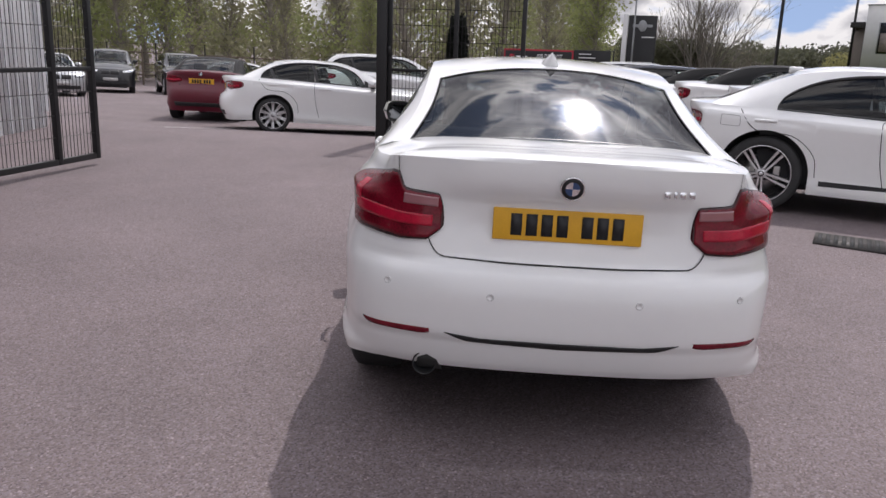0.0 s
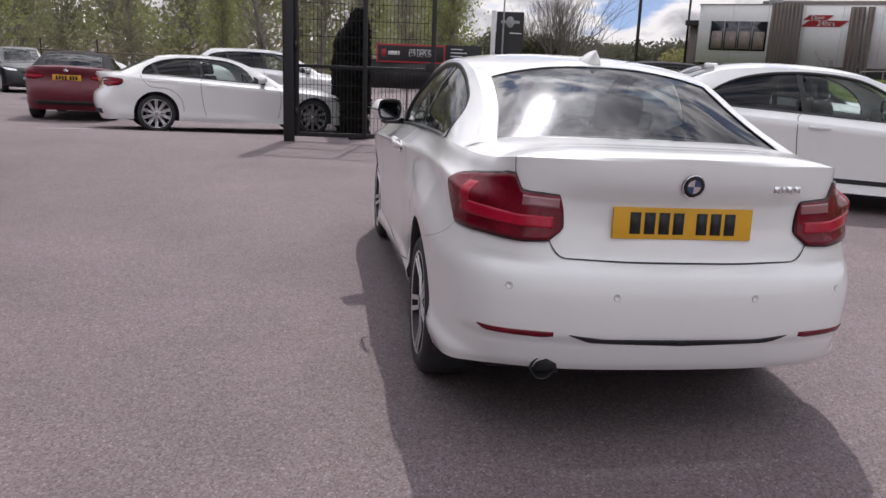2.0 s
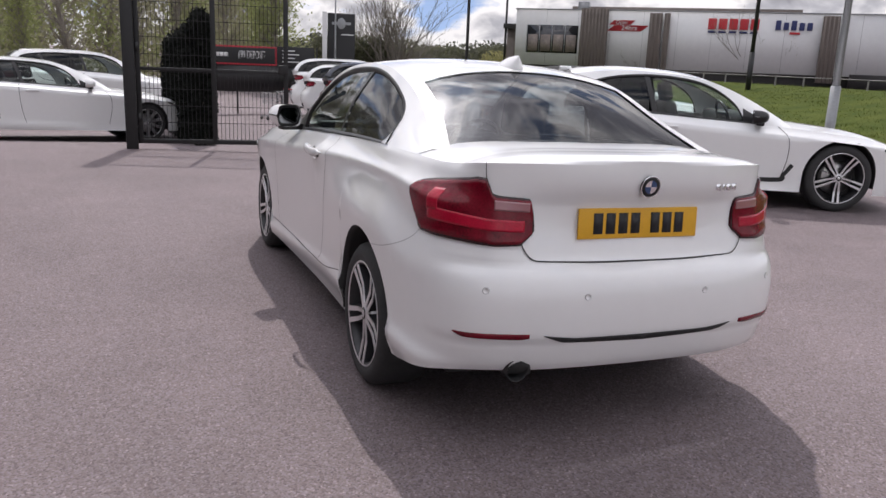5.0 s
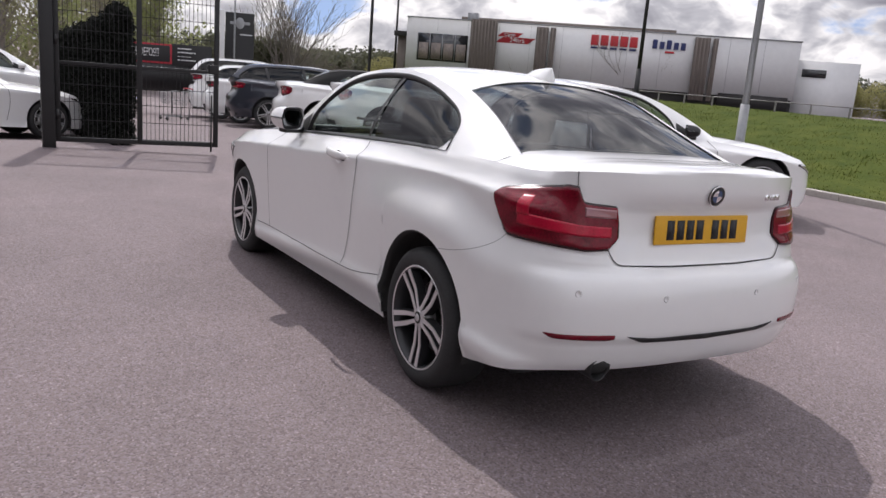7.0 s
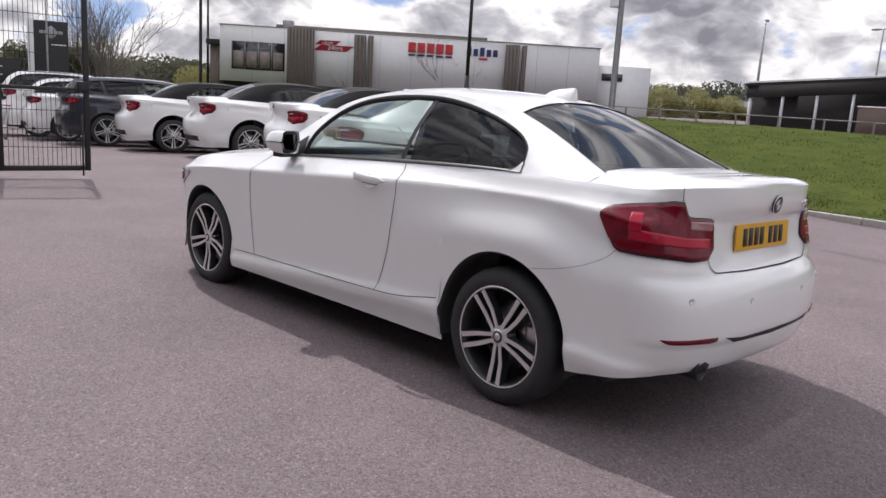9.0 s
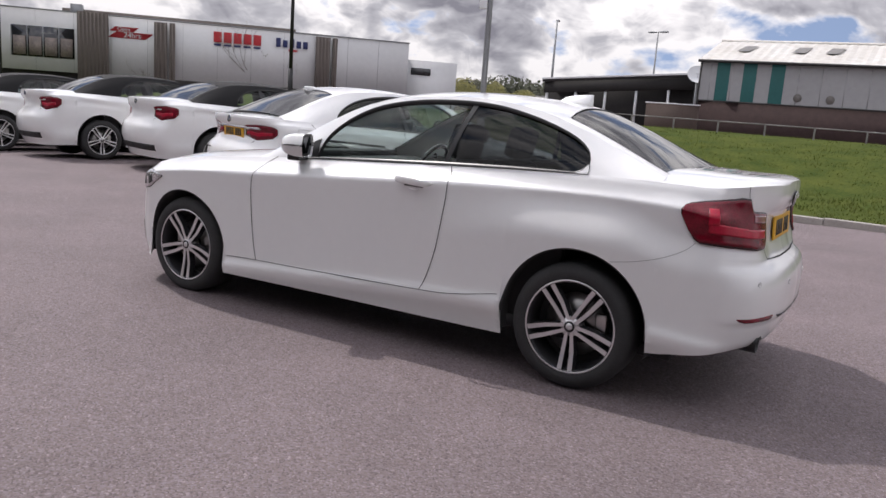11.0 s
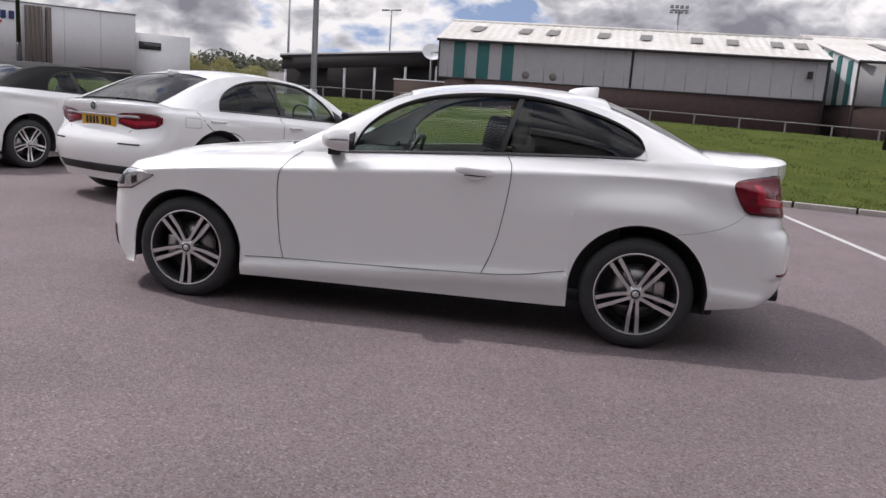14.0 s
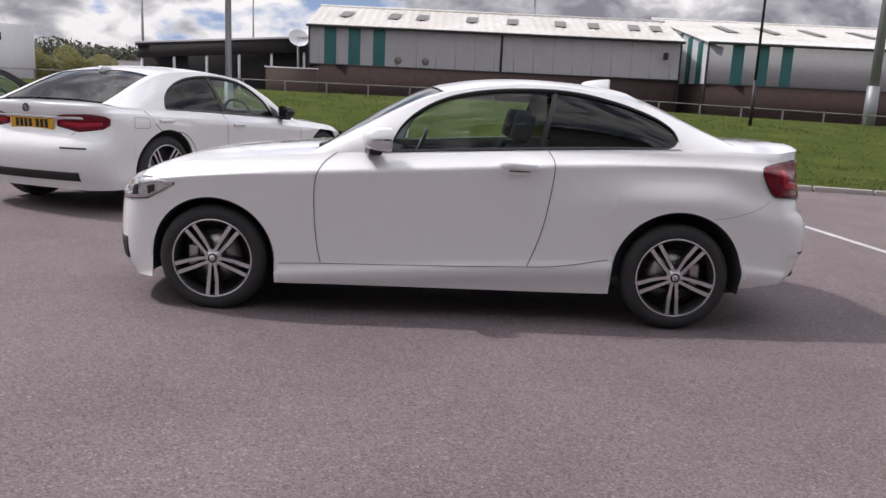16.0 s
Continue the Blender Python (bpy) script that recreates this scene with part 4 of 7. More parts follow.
def coupe(at):
    P = COUPE
    sh = Shell(P, 0.024)
    car = new("coupe_car")
    paint = M["white"]
    part("body", sh.skin(paint), None, car, "glossy white body shell")
    part("bonnet", sh.lid("bonnet", paint, P["cowl"] - 0.06, 9, P["hood_crown"], lambda y: min(1.0, max(0.0, (3.37 - y) / 0.5)) ** 0.7), None, car)
    part("boot_deck", sh.lid("boot_deck", paint, -9, P["deck"] + 0.06, P["boot_crown"], lambda y: min(1.0, max(0.0, (y + 0.86) / 0.3)) ** 0.7, 5.0), None, car)
    cabin_parts(sh, car, paint)
    interior(sh, car)
    underside(sh, car)
    mirrors(sh, car, paint)
    for c in P["axles"]:
        for sx in (-1, 1):
            wheel(P["wheel_r"], P["rim_r"], "double", car, (sx * (P["wheel_x"] - (0.015 if c > 1 else 0)), c, P["wheel_r"] + (0.012 if c < 1 else 0.0) + (0.045 if sx > 0 and c < 1 else 0.0)), sx)
    # shut lines
    dl = [(1.985, 0.955), (2.055, 0.894), (2.095, 0.795), (2.10, 0.632), (2.084, 0.434), (2.059, 0.315)]
    dr = [(0.775, 1.02), (0.742, 0.95), (0.752, 0.80), (0.784, 0.60), (0.824, 0.46), (0.866, 0.352)]
    sill = [(2.30, 0.305), (2.059, 0.315), (1.62, 0.325), (0.866, 0.352), (0.64, 0.372), (0.40, 0.415)]
    for nm, ln in (("door_gap", dl), ("door_gap", dr), ("sill_gap", sill)):
        pts = spline(ln, 8)
        pair(nm, sh.strip([(sh.at_y(y), z) for y, z in pts], 0.0042 if nm == "door_gap" else 0.0034, 0.003), sh, M["seam"], car)
    bump = spline([(-0.175, 0.678), (-0.29, 0.698), (-0.41, 0.733), (-0.50, 0.776), (-0.545, 0.815)], 8)
    pair("bumper_gap", sh.strip([(sh.at_y(y), z) for y, z in bump], 0.0025, 0.0012), sh, M["faint"], car)
    # boot lid outline: down beside the lamps and across above the bumper
    lid = [(0.652, 1.078), (0.648, 1.03), (0.632, 0.985), (0.60, 0.966), (0.53, 0.961), (0.475, 0.957)]
    pair("boot_gap", sh.strip([(sh.at_x(x), z) for x, z in spline(lid, 6)], 0.004, 0.003), sh, M["gap"], car)
    low = [(0.0, 0.735), (0.2, 0.735), (0.40, 0.74), (0.455, 0.748), (0.485, 0.775), (0.505, 0.812)]
    pair("boot_gap", sh.strip([(sh.at_x(x), z) for x, z in spline(low, 6)], 0.0045, 0.004), sh, M["seam"], car)
    # tail lamps
    sx_, sy_ = sh.at_x, sh.at_y
    s_in, s_step, s_out, s_tip = sx_(0.452), sx_(0.628), sy_(-0.56), sy_(-0.46)
    top = smooth_pairs((s_in, 0.868), (sx_(0.456), 0.905), (sx_(0.470), 0.954), (sx_(0.48), 0.958), (s_step - 0.03, 0.965), (s_step - 0.012, 0.974), (s_step + 0.010, 1.012), (s_step + 0.018, 1.024), (sx_(0.69), 1.026), (sx_(0.73), 1.018), (s_out, 1.000), (sy_(-0.50), 0.990), (sy_(-0.475), 0.980), (s_tip, 0.962))
    bot = smooth_pairs((s_in, 0.846), (sx_(0.462), 0.832), (sx_(0.505), 0.797), (sx_(0.60), 0.793), (sx_(0.72), 0.803), (sx_(0.76), 0.806), (s_out, 0.814), (sy_(-0.535), 0.828), (sy_(-0.50), 0.872), (sy_(-0.475), 0.915), (s_tip, 0.945))
    shrink = lambda f, g, k: (lambda s: f(s) + (g(s) - f(s)) * k)
    for mirror_side in (-1, 1):
        lamp = new("tail_lamp"); lamp.parent = car
        lamp["label"] = "red tail lamp with smoked surround"

        def put(nm, me):
            if mirror_side > 0:
                me.transform(Matrix.Diagonal((-1, 1, 1, 1))); me.flip_normals()
            part(nm, me, None, lamp)
        put("lens", sh.patch("lens", s_in, s_tip, top, bot, 0.010, M["lamp_dark"], 120, 14))
        inner_top, inner_bot = shrink(top, bot, 0.035), shrink(bot, top, 0.045)
        put("red_lens", sh.patch("red_lens", s_in + 0.009, s_tip - 0.007, inner_top, inner_bot, 0.0125, M["lamp_red"], 120, 14))
        bar_low, bar_high = smooth_pairs((s_in, 0.842), (s_step, 0.846), (s_out, 0.868)), smooth_pairs((s_in, 0.880), (s_step, 0.886), (s_out, 0.915))
        put("light_bar", sh.patch("light_bar", s_in + 0.04, s_out - 0.035, bar_high, bar_low, 0.0145, M["lamp_bar"], 50, 5))
        put("light_bar", sh.patch("light_bar", s_out - 0.085, s_out - 0.03, lambda s: 0.972, lambda s: 0.900, 0.015, M["lamp_bar"], 12, 8))
        put("reversing_lens", sh.patch("reversing_lens", s_in + 0.022, s_step - 0.022, smooth_pairs((s_in, 0.944), (s_step, 0.952)), smooth_pairs((s_in, 0.912), (s_step, 0.918)), 0.0155, M["lamp_clear"], 24, 5))
    # bumper: reflectors, slot, sensors, exhaust
    for mirror_side in (-1, 1):
        s0, s1 = sh.at_x(0.462), sh.at_x(0.715)
        me = sh.patch("bumper_reflector", s0, s1, smooth_pairs((s0, 0.494), (s1, 0.492)), smooth_pairs((s0, 0.478), (s0 + 0.03, 0.472), (s1 - 0.03, 0.474), (s1, 0.489)), 0.003, M["lamp_red"], 14, 3)
        if mirror_side > 0:
            me.transform(Matrix.Diagonal((-1, 1, 1, 1))); me.flip_normals()
        part("bumper_reflector", me, None, car, "narrow red bumper reflector")
    s1 = sh.at_x(0.41)
    slot = smooth_pairs((0, 0.474), (s1 * 0.7, 0.474), (s1, 0.487)); slot_b = smooth_pairs((0, 0.447), (s1 * 0.8, 0.455), (s1, 0.486))
    part("bumper_slot", sh.patch("bumper_slot", 0, s1, slot, slot_b, 0.003, M["plastic"], 16, 3, mirror=True), None, car, "black plastic bumper insert")
    for x, z in ((0.255, 0.628), (0.62, 0.648)):
        for sgn in (-1, 1):
            c = Vector(sh.point(sh.at_x(x), z, 0.001)); c.x *= -sgn
            n = sh.plan(sh.at_x(x))[1]
            o = part("parking_sensor", mesh_of("parking_sensor", *lathe([(0.0, 0.001), (0.0095, 0.001), (0.0098, 0.0018), (0.0115, 0.0018), (0.0118, -0.003)], 20), M["white"]), None, car)
            o.matrix_local = Matrix.Translation(c) @ Vector((-n[0] * sgn, n[1], 0)).to_track_quat("X", "Z").to_matrix().to_4x4()
            part("sensor_gap", mesh_of("sensor_gap", *lathe([(0.0115, 0.0022), (0.0128, 0.0012)], 20), M["faint"]), None, o)
    ex = part("exhaust_pipe", mesh_of("exhaust_pipe", *lathe([(0.034, -0.22), (0.038, -0.22), (0.044, 0.0), (0.042, 0.003), (0.039, 0.0), (0.037, -0.14), (0.0, -0.14)], 28), M["trim"]), None, car, "round black exhaust tip")
    ex.matrix_local = pose(-0.475, -0.805, 0.343) @ pose(0, 0, 0, 0, 0, -90)
    s0, s1 = sh.at_x(0.425), sh.at_x(0.525)
    part("exhaust_cutout", sh.patch("exhaust_cutout", s0, s1, smooth_pairs((s0, 0.325), (sh.at_x(0.44), 0.365), (sh.at_x(0.475), 0.382), (sh.at_x(0.51), 0.365), (s1, 0.325)), lambda s: 0.315, 0.002, M["liner"], 14, 3), None, car)
    number_plate(car, sh, 0.813, 0.925, -0.772, -4)
    badge(car, Matrix.Translation(sh.point(0.0, 1.010, 0.005)) @ Vector((0, -1, -0.16)).to_track_quat("X", "Z").to_matrix().to_4x4(), 0.040)
    # model badge: thin chrome characters
    x = 0.315
    for w in (0.026, 0.012, 0.026, 0.026):
        c = sh.point(sh.at_x(x + w / 2), 1.004, 0.001)
        part("model_letter", box_bm(x, x + w * 0.8, c[1] - 0.003, c[1], 0.991, 1.015), M["chrome"], car, "thin chrome model bar")
        x += w + 0.008
    # door handles
    for sx in (-1, 1):
        s = sh.at_y(0.94)
        c = sh.point(s, 0.925)
        h = new("door_handle"); h.parent = car
        h.matrix_local = pose(sx * abs(c[0]), 0.94, 0.93)
        rows = []
        for i in range(15):
            u = -1 + i / 7
            wd = 0.021 * (1 - abs(u) ** 6) ** 0.5 + 0.001
            bow = 0.036 * (1 - abs(u) ** 4) + 0.006
            rows.append([(sx * (bow + 0.010 * math.cos(a)), 0.118 * u, wd * math.sin(a) + 0.006 * u) for a in np.linspace(0, 2 * math.pi, 11)])
        part("grip", grid_mesh("grip", rows, paint), None, h)
        rows = [[(sx * (0.004 - 0.016 * (1 - r ** 2)), -0.0 + 0.052 * r * math.cos(a), -0.016 + 0.034 * r * math.sin(a)) for a in np.linspace(0, 2 * math.pi, 21)] for r in np.linspace(0.02, 1, 5)]
        # dark strip painted in for the shadow under the grip
        part("grip_shadow", box_bm(-0.004, 0.004, -0.060, 0.060, -0.032, -0.024, 0.002), M["seam"], h)
        part("handle_cup", grid_mesh("handle_cup", rows, paint), None, h)
    # head lamps
    for mirror_side in (-1, 1):
        s0, s1 = sh.at_y(2.895), sh.at_x(0.40, True)
        t_ = smooth_pairs((s0, 0.746), (sh.at_y(3.0), 0.770), (sh.at_y(3.1), 0.772), (sh.at_y(3.2), 0.755), (s1, 0.70))
        b_ = smooth_pairs((s0, 0.736), (sh.at_y(2.98), 0.690), (sh.at_y(3.06), 0.645), (sh.at_y(3.2), 0.628), (s1, 0.625))
        lamp = new("head_lamp"); lamp.parent = car; lamp["label"] = "clear head lamp with dark bezel"
        for nm, tt, bb, a, b, o, mt in (("bezel", t_, b_, s0, s1, 0.003, "trim"), ("lens", shrink(t_, b_, 0.04), shrink(t_, b_, 0.95), s0 + 0.012, s1 - 0.01, 0.007, "lamp_silver"), ("lamp_unit", shrink(t_, b_, 0.38), shrink(t_, b_, 0.80), s0 + 0.12, s0 + 0.165, 0.010, "trim"), ("lamp_unit", shrink(t_, b_, 0.34), shrink(t_, b_, 0.80), s0 + 0.24, s0 + 0.29, 0.010, "trim")):
            me = sh.patch(nm, a, b, tt, bb, o, M[mt], 20, 5)
            if mirror_side > 0:
                me.transform(Matrix.Diagonal((-1, 1, 1, 1))); me.flip_normals()
            part(nm, me, None, lamp)
    s0, s1 = sh.at_x(0.66, True), sh.at_y(3.17)
    for a, b, z0, z1, mt in ((sh.at_x(0.70, True), sh.at_x(0.45, True), 0.27, 0.40, "plastic"), (sh.at_x(0.34, True), sh.len, 0.43, 0.585, "trim"), (sh.at_x(0.34, True), sh.len, 0.22, 0.34, "plastic")):
        for side_ in (-1, 1):
            me = sh.patch("front_grille", a, b, lambda s, z=z1: z, lambda s, z=z0: z, 0.004, M[mt], 16, 3)
            if side_ > 0:
                me.transform(Matrix.Diagonal((-1, 1, 1, 1))); me.flip_normals()
            part("front_grille", me, None, car, "black front grille")
    # roof fin
    rows = []
    for i in range(13):
        u = i / 12
        hgt, wd = 0.060 * (1 - u) ** 0.5 if i else 0.056, 0.034 * (0.55 + 0.45 * math.sin(math.pi * min(1, u + 0.1))) + 0.002
        rows.append([(wd * math.copysign(abs(math.cos(a)) ** 2.2, math.cos(a)), 0.165 * u, hgt * max(0.0, math.sin(a)) ** 1.3) for a in np.linspace(0, math.pi, 13)])
    rows.insert(0, [(0.0, -0.004, 0.02 * math.sin(a)) for a in np.linspace(0, math.pi, 13)])
    fin = part("roof_fin", grid_mesh("roof_fin", rows, paint), None, car, "white shark fin aerial")
    fin.matrix_local = Matrix.Translation((0, 0.315, sh.f["centre"](0.315) - 0.002)) @ pose(0, 0, 0, 7) @ Matrix.Scale(1.15, 4)
    part("wiper", tube(bmesh.new(), (0.55, P["cowl"] - 0.02, 1.005), (-0.25, P["cowl"] - 0.09, 1.052), 0.009), M["trim"], car)
    part("cowl_panel", box_bm(-0.56, 0.56, P["cowl"] - 0.14, P["cowl"] - 0.01, 0.955, 0.994, 0.012), M["plastic"], car, "black cowl panel with wipers")
    tagged(car, "white two-door coupe with red tail lamps parked on asphalt", "car")
    car.matrix_world = SLOPE @ at
    return car


coupe(pose(0.004, 0.006, 0))


# ---- ground ----
def yard_z(x, y):
    """The yard's unevenness over its leaning plane: a rise to the gate and to the bays, then a fall behind them, steeper on the left."""
    up = 0.016 * (min(max(y, 2.0), 8.2) - 2.0)
    mid = up - 0.09 * max(0.0, min(y, 12.0) - 8.2) - 0.035 * max(0.0, min(y, 42.0) - 12.0)
    bays = 0.115 - 0.04 * max(0.0, min(y, 30.0) - 10.0)
    w = soft(6.0, 10.0, y)
    k = soft(0.6 - 2.6 * w, 2.4 + 0.6 * w, x) * soft(0.8, 3.2, y)
    return mid * (1 - k) + bays * k + (0.010 + 0.018 * (1 - soft(-0.9, 0.2, y)) + 0.05 * soft(0.0, 1.0, x)) * (1 - soft(0.2, 2.6, y)) * (1 - soft(2.0, 5.0, -x))


def ground_z(x, y):
    """Height of the land in the world: a yard that falls to +x, a grass bank behind its kerb, flat land beyond, lowered
    out of the camera's view.
    """
    z = -math.sin(radians(1.05)) * min(max(x, -30.0), 9.0) + yard_z(x, y)
    if x > 9.0:
        top = 0.93 - 0.018 * min(15.0, max(0.0, -y))
        z += (top - z) * soft(9.0, 20.5, x) * (1 - 0.9 * soft(24, 40, y))
        z -= 0.85 * soft(21.0, 26.0, x) * (1 - soft(18, 30, y))
    return z


def stand(x, y, fx, fy, base, half):
    """The pose on the ground of a car whose rear axle's middle is at (x, y), driving towards (fx, fy)."""
    d = math.hypot(fx, fy)
    f = Vector((fx / d, fy / d, 0))
    g = lambda p: Vector((p.x, p.y, ground_z(p.x, p.y)))
    o, r = Vector((x, y, 0)), Vector((f.y, -f.x, 0))
    a, b = g(o), g(o + f * base)
    l, q = g(o - r * half + f * base / 2), g(o + r * half + f * base / 2)
    fwd, side = (b - a).normalized(), (q - l).normalized()
    up = side.cross(fwd).normalized()
    side = fwd.cross(up)
    m = Matrix((side, fwd, up)).transposed().to_4x4()
    return Matrix.Translation(a) @ m


def sheet(name, xs, ys, mat, lift=0.0, rough=0.0):
    rows = [[(x, y, ground_z(x, y) + lift + (rough * noise.noise((x * 0.9, y * 0.9, 0)) if rough else 0)) for y in ys] for x in xs]
    return grid_mesh(name, rows, mat)


XS = [-1500, -400, -120, -60, -30] + list(np.linspace(-29, -3, 14)) + list(np.linspace(-2.5, 8.4, 20)) + list(np.linspace(8.75, 21, 24)) + [22.5, 24, 26, 30, 45, 80, 160, 400, 1500]
YS = [-1500, -400, -120] + list(np.linspace(-60, -6, 10)) + list(np.linspace(-4, 16, 41)) + list(np.linspace(17, 60, 22)) + [90, 160, 400, 1500]
tagged(part("ground", sheet("ground", XS, YS, M["asphalt"]), None), "grey asphalt yard with fine pale stones", "ground", kind="structure")


def kerb_x(y):
    """The kerb's line: straight beside the bays, bending back towards -y."""
    return 8.88 + (0.0 if y > -1.0 else (y + 1.0) * 0.24)


# grass bank
M["grass"] = leaf_material("grass_blades", (0.142, 0.158, 0.038), (0.060, 0.088, 0.019), 1.1, 0.5)
M["turf"] = material("turf", (0.090, 0.104, 0.023), 0.95, vary=0.85, scale=1.5, second=(0.034, 0.056, 0.011), spec=0.05, bump=0.4, bump_scale=25)
M["kerb"] = material("concrete_kerb", (0.42, 0.39, 0.36), 0.85, vary=0.25, scale=3, bump=0.4, bump_scale=80)
rows = []
for y in np.linspace(-45, 60, 106):
    x0 = kerb_x(y) + 0.11
    rows.append([(x, y, ground_z(x, y) + (0.06 if x > x0 + 0.001 else 0.085) + 0.03 * noise.noise((x, y, 3.0))) for x in np.concatenate([[x0, x0 + 0.02], np.linspace(x0 + 0.35, 22.5, 34)])])
tagged(part("grass_bank", grid_mesh("grass_bank", rows, M["turf"]), None), "rough green grass bank behind the kerb", "grass", kind="structure")
rng = random.Random(4)
vs, fs = [], []
for i in range(100000):
    y = rng.uniform(-16, 26)
    x = kerb_x(y) + 0.14 + (20.6 - kerb_x(y)) * rng.random() ** 1.6
    z = ground_z(x, y) + 0.04
    k = 0.75 + 0.5 * noise.noise((x * 0.5, y * 0.5, 1.0)) + 0.7 * noise.noise((x * 2.1, y * 2.1, 7.0))
    h, a, w = rng.uniform(0.03, 0.085) * max(0.25, k), rng.uniform(0, math.tau), rng.uniform(0.008, 0.02)
    dx, dy = w * math.cos(a), w * math.sin(a)
    lx, ly = rng.uniform(-0.04, 0.04), rng.uniform(-0.04, 0.04)
    o = len(vs)
    vs += [(x - dx, y - dy, z), (x + dx, y + dy, z), (x + lx, y + ly, z + h)]
    fs.append((o, o + 1, o + 2))
me = bpy.data.meshes.new("grass_blades")
me.from_pydata(vs, [], fs)
me.materials.append(M["grass"])
tagged(new("grass_blades", me), "tufts of green grass on the bank", "grass", kind="stuff")

# kerb stones
kerb = tagged(new("kerb"), "pale concrete kerb along the grass", "kerb", kind="structure")
bm = box_bm(-0.065, 0.065, -0.452, 0.452, -0.12, 0.105, 0.015)
stone = bpy.data.meshes.new("kerb_stone"); bm.to_mesh(stone); bm.free(); stone.materials.append(M["kerb"])
y = -24.0
while y < 34:
    x, x2 = kerb_x(y), kerb_x(y + 0.914)
    o = new("kerb_stone", stone); o.parent = kerb
    o.matrix_world = pose((x + x2) / 2, y + 0.457, ground_z(8.9, y), 0, 0, math.degrees(-math.atan2(x2 - x, 0.914)))
    y += 0.914

# painted lines, drain, patches
M["line"] = material("worn_white_line", (0.62, 0.61, 0.60), 0.7, vary=0.35, scale=6)
M["iron"] = material("cast_iron", (0.05, 0.045, 0.042), 0.6, metal=0.3, vary=0.4, scale=20)


def painted(a, b, w=0.09):
    a, b = Vector(a), Vector(b)
    d = (b - a).normalized()
    n = Vector((-d.y, d.x)) * w / 2
    k = 40
    rows = []
    for i in range(k + 1):
        p = a + (b - a) * i / k
        rows.append([(p.x + s * n.x, p.y + s * n.y, ground_z(p.x + s * n.x, p.y + s * n.y) + 0.005) for s in (-1, 1)])
    return tagged(part("bay_line", grid_mesh("bay_line", rows, M["line"]), None), "worn white painted bay line on asphalt", "line", kind="structure")


painted((8.45, -2.42), (1.6, -2.8))
painted((-4.75, 11.2), (-5.4, 9.4), 0.1)
drain = new("drain_grate")
part("grate_frame", box_bm(-0.26, 0.26, -0.22, 0.22, -0.02, 0.006), M["iron"], drain)
for i in range(8):
    part("grate_slot", box_bm(-0.235 + i * 0.06, -0.20 + i * 0.06, -0.19, 0.19, 0.0, 0.0075), M["liner"], drain)
drain.matrix_world = pose(2.74, 2.86, ground_z(2.74, 2.86) + 0.002, 0, 1.05, -25)
tagged(drain, "cast iron slotted drain grate set in asphalt", "drain")


# ---- parked cars ----
def derive(rear, front, base, half, height, kz=1.0, **more):
    """A car body of other proportions, from the coupe's."""
    S = dict(BASE_BODY)
    y_old, y_new = [-0.885, 0.0, 2.69, 3.39], [-rear, 0.0, base, base + front]
    fy = lambda y: float(np.interp(y, y_old, y_new)) if -0.885 <= y <= 3.39 else (y + 0.885 - rear if y < 0 else y - 3.39 + base + front)
    kx = half / 0.858
    S["plan"] = [(x * kx, fy(y)) for x, y in BASE_BODY["plan"]]
    for k in ("shoulder", "top", "bottom"):
        S[k] = [(fy(y), z * (kz if k != "bottom" else 1.0)) for y, z in BASE_BODY[k]]
    for k in ("rear", "front"):
        S[k] = [(z * kz, d) for z, d in BASE_BODY[k]]
    S["bottom"] = [(y, z - (0.10 if y < -0.5 else 0.0)) for y, z in S["bottom"]]
    S["axles"] = (0.0, base)
    S.update(more)
    return S


def lower(pairs, low, high):
    """Brings the heights of a cabin down, by low at the waist and by high at the roof."""
    top = max(z for _, z in pairs)
    return [(y, z * (low + (high - low) * min(1.0, max(0.0, (z - 1.0) / (top - 1.0))))) for y, z in pairs]


def greenhouse(S, centre, dlo, drop=0.045, rail=0.59, lean=0.07, **more):
    if "cut" in more:
        centre, dlo = lower(centre, *more["cut"]), lower(dlo, *more["cut"])
    S["centre"] = centre
    ys = [p[0] for p in centre]
    lo, hi = min(ys), max(ys)
    top = max(z for _, z in centre)
    S["rail"] = [(y, z - drop * (0.55 + 0.45 * min(1.0, max(0.0, (z - 1.05) / 0.3)))) for y, z in centre]
    S["rail_x"] = [(y, rail + lean * (1 - soft(0.95, top, z))) for y, z in centre]
    S["dlo"], S["cowl"], S["deck"] = dlo, hi, lo
    S.update(more)
    return S


SALOON = greenhouse(derive(0.97, 0.78, 2.81, 0.90, 1.43, 0.93, wheel_r=0.325, rim_r=0.245, wheel_x=0.83, arch_r=(0.375, 0.37), arch_z=(0.33, 0.325)),
    [(2.22, 0.99), (1.95, 1.15), (1.65, 1.31), (1.40, 1.395), (1.1, 1.43), (0.6, 1.44), (0.2, 1.41), (0.0, 1.365), (-0.25, 1.25), (-0.5, 1.12), (-0.58, 1.085)],
    [(1.72, 0.99), (1.62, 1.15), (1.48, 1.26), (1.25, 1.335), (0.9, 1.365), (0.5, 1.36), (0.2, 1.32), (0.0, 1.26), (-0.16, 1.17), (-0.22, 1.08)],
    screen_top=1.50, rear_top=0.06, split=0.78, posts=[0.78, 0.0], panes=[(0.80, 1.72, "glass"), (-0.22, 0.76, "privacy")], cut=(0.94, 0.96), hood_crown=0.055, boot_crown=0.04)
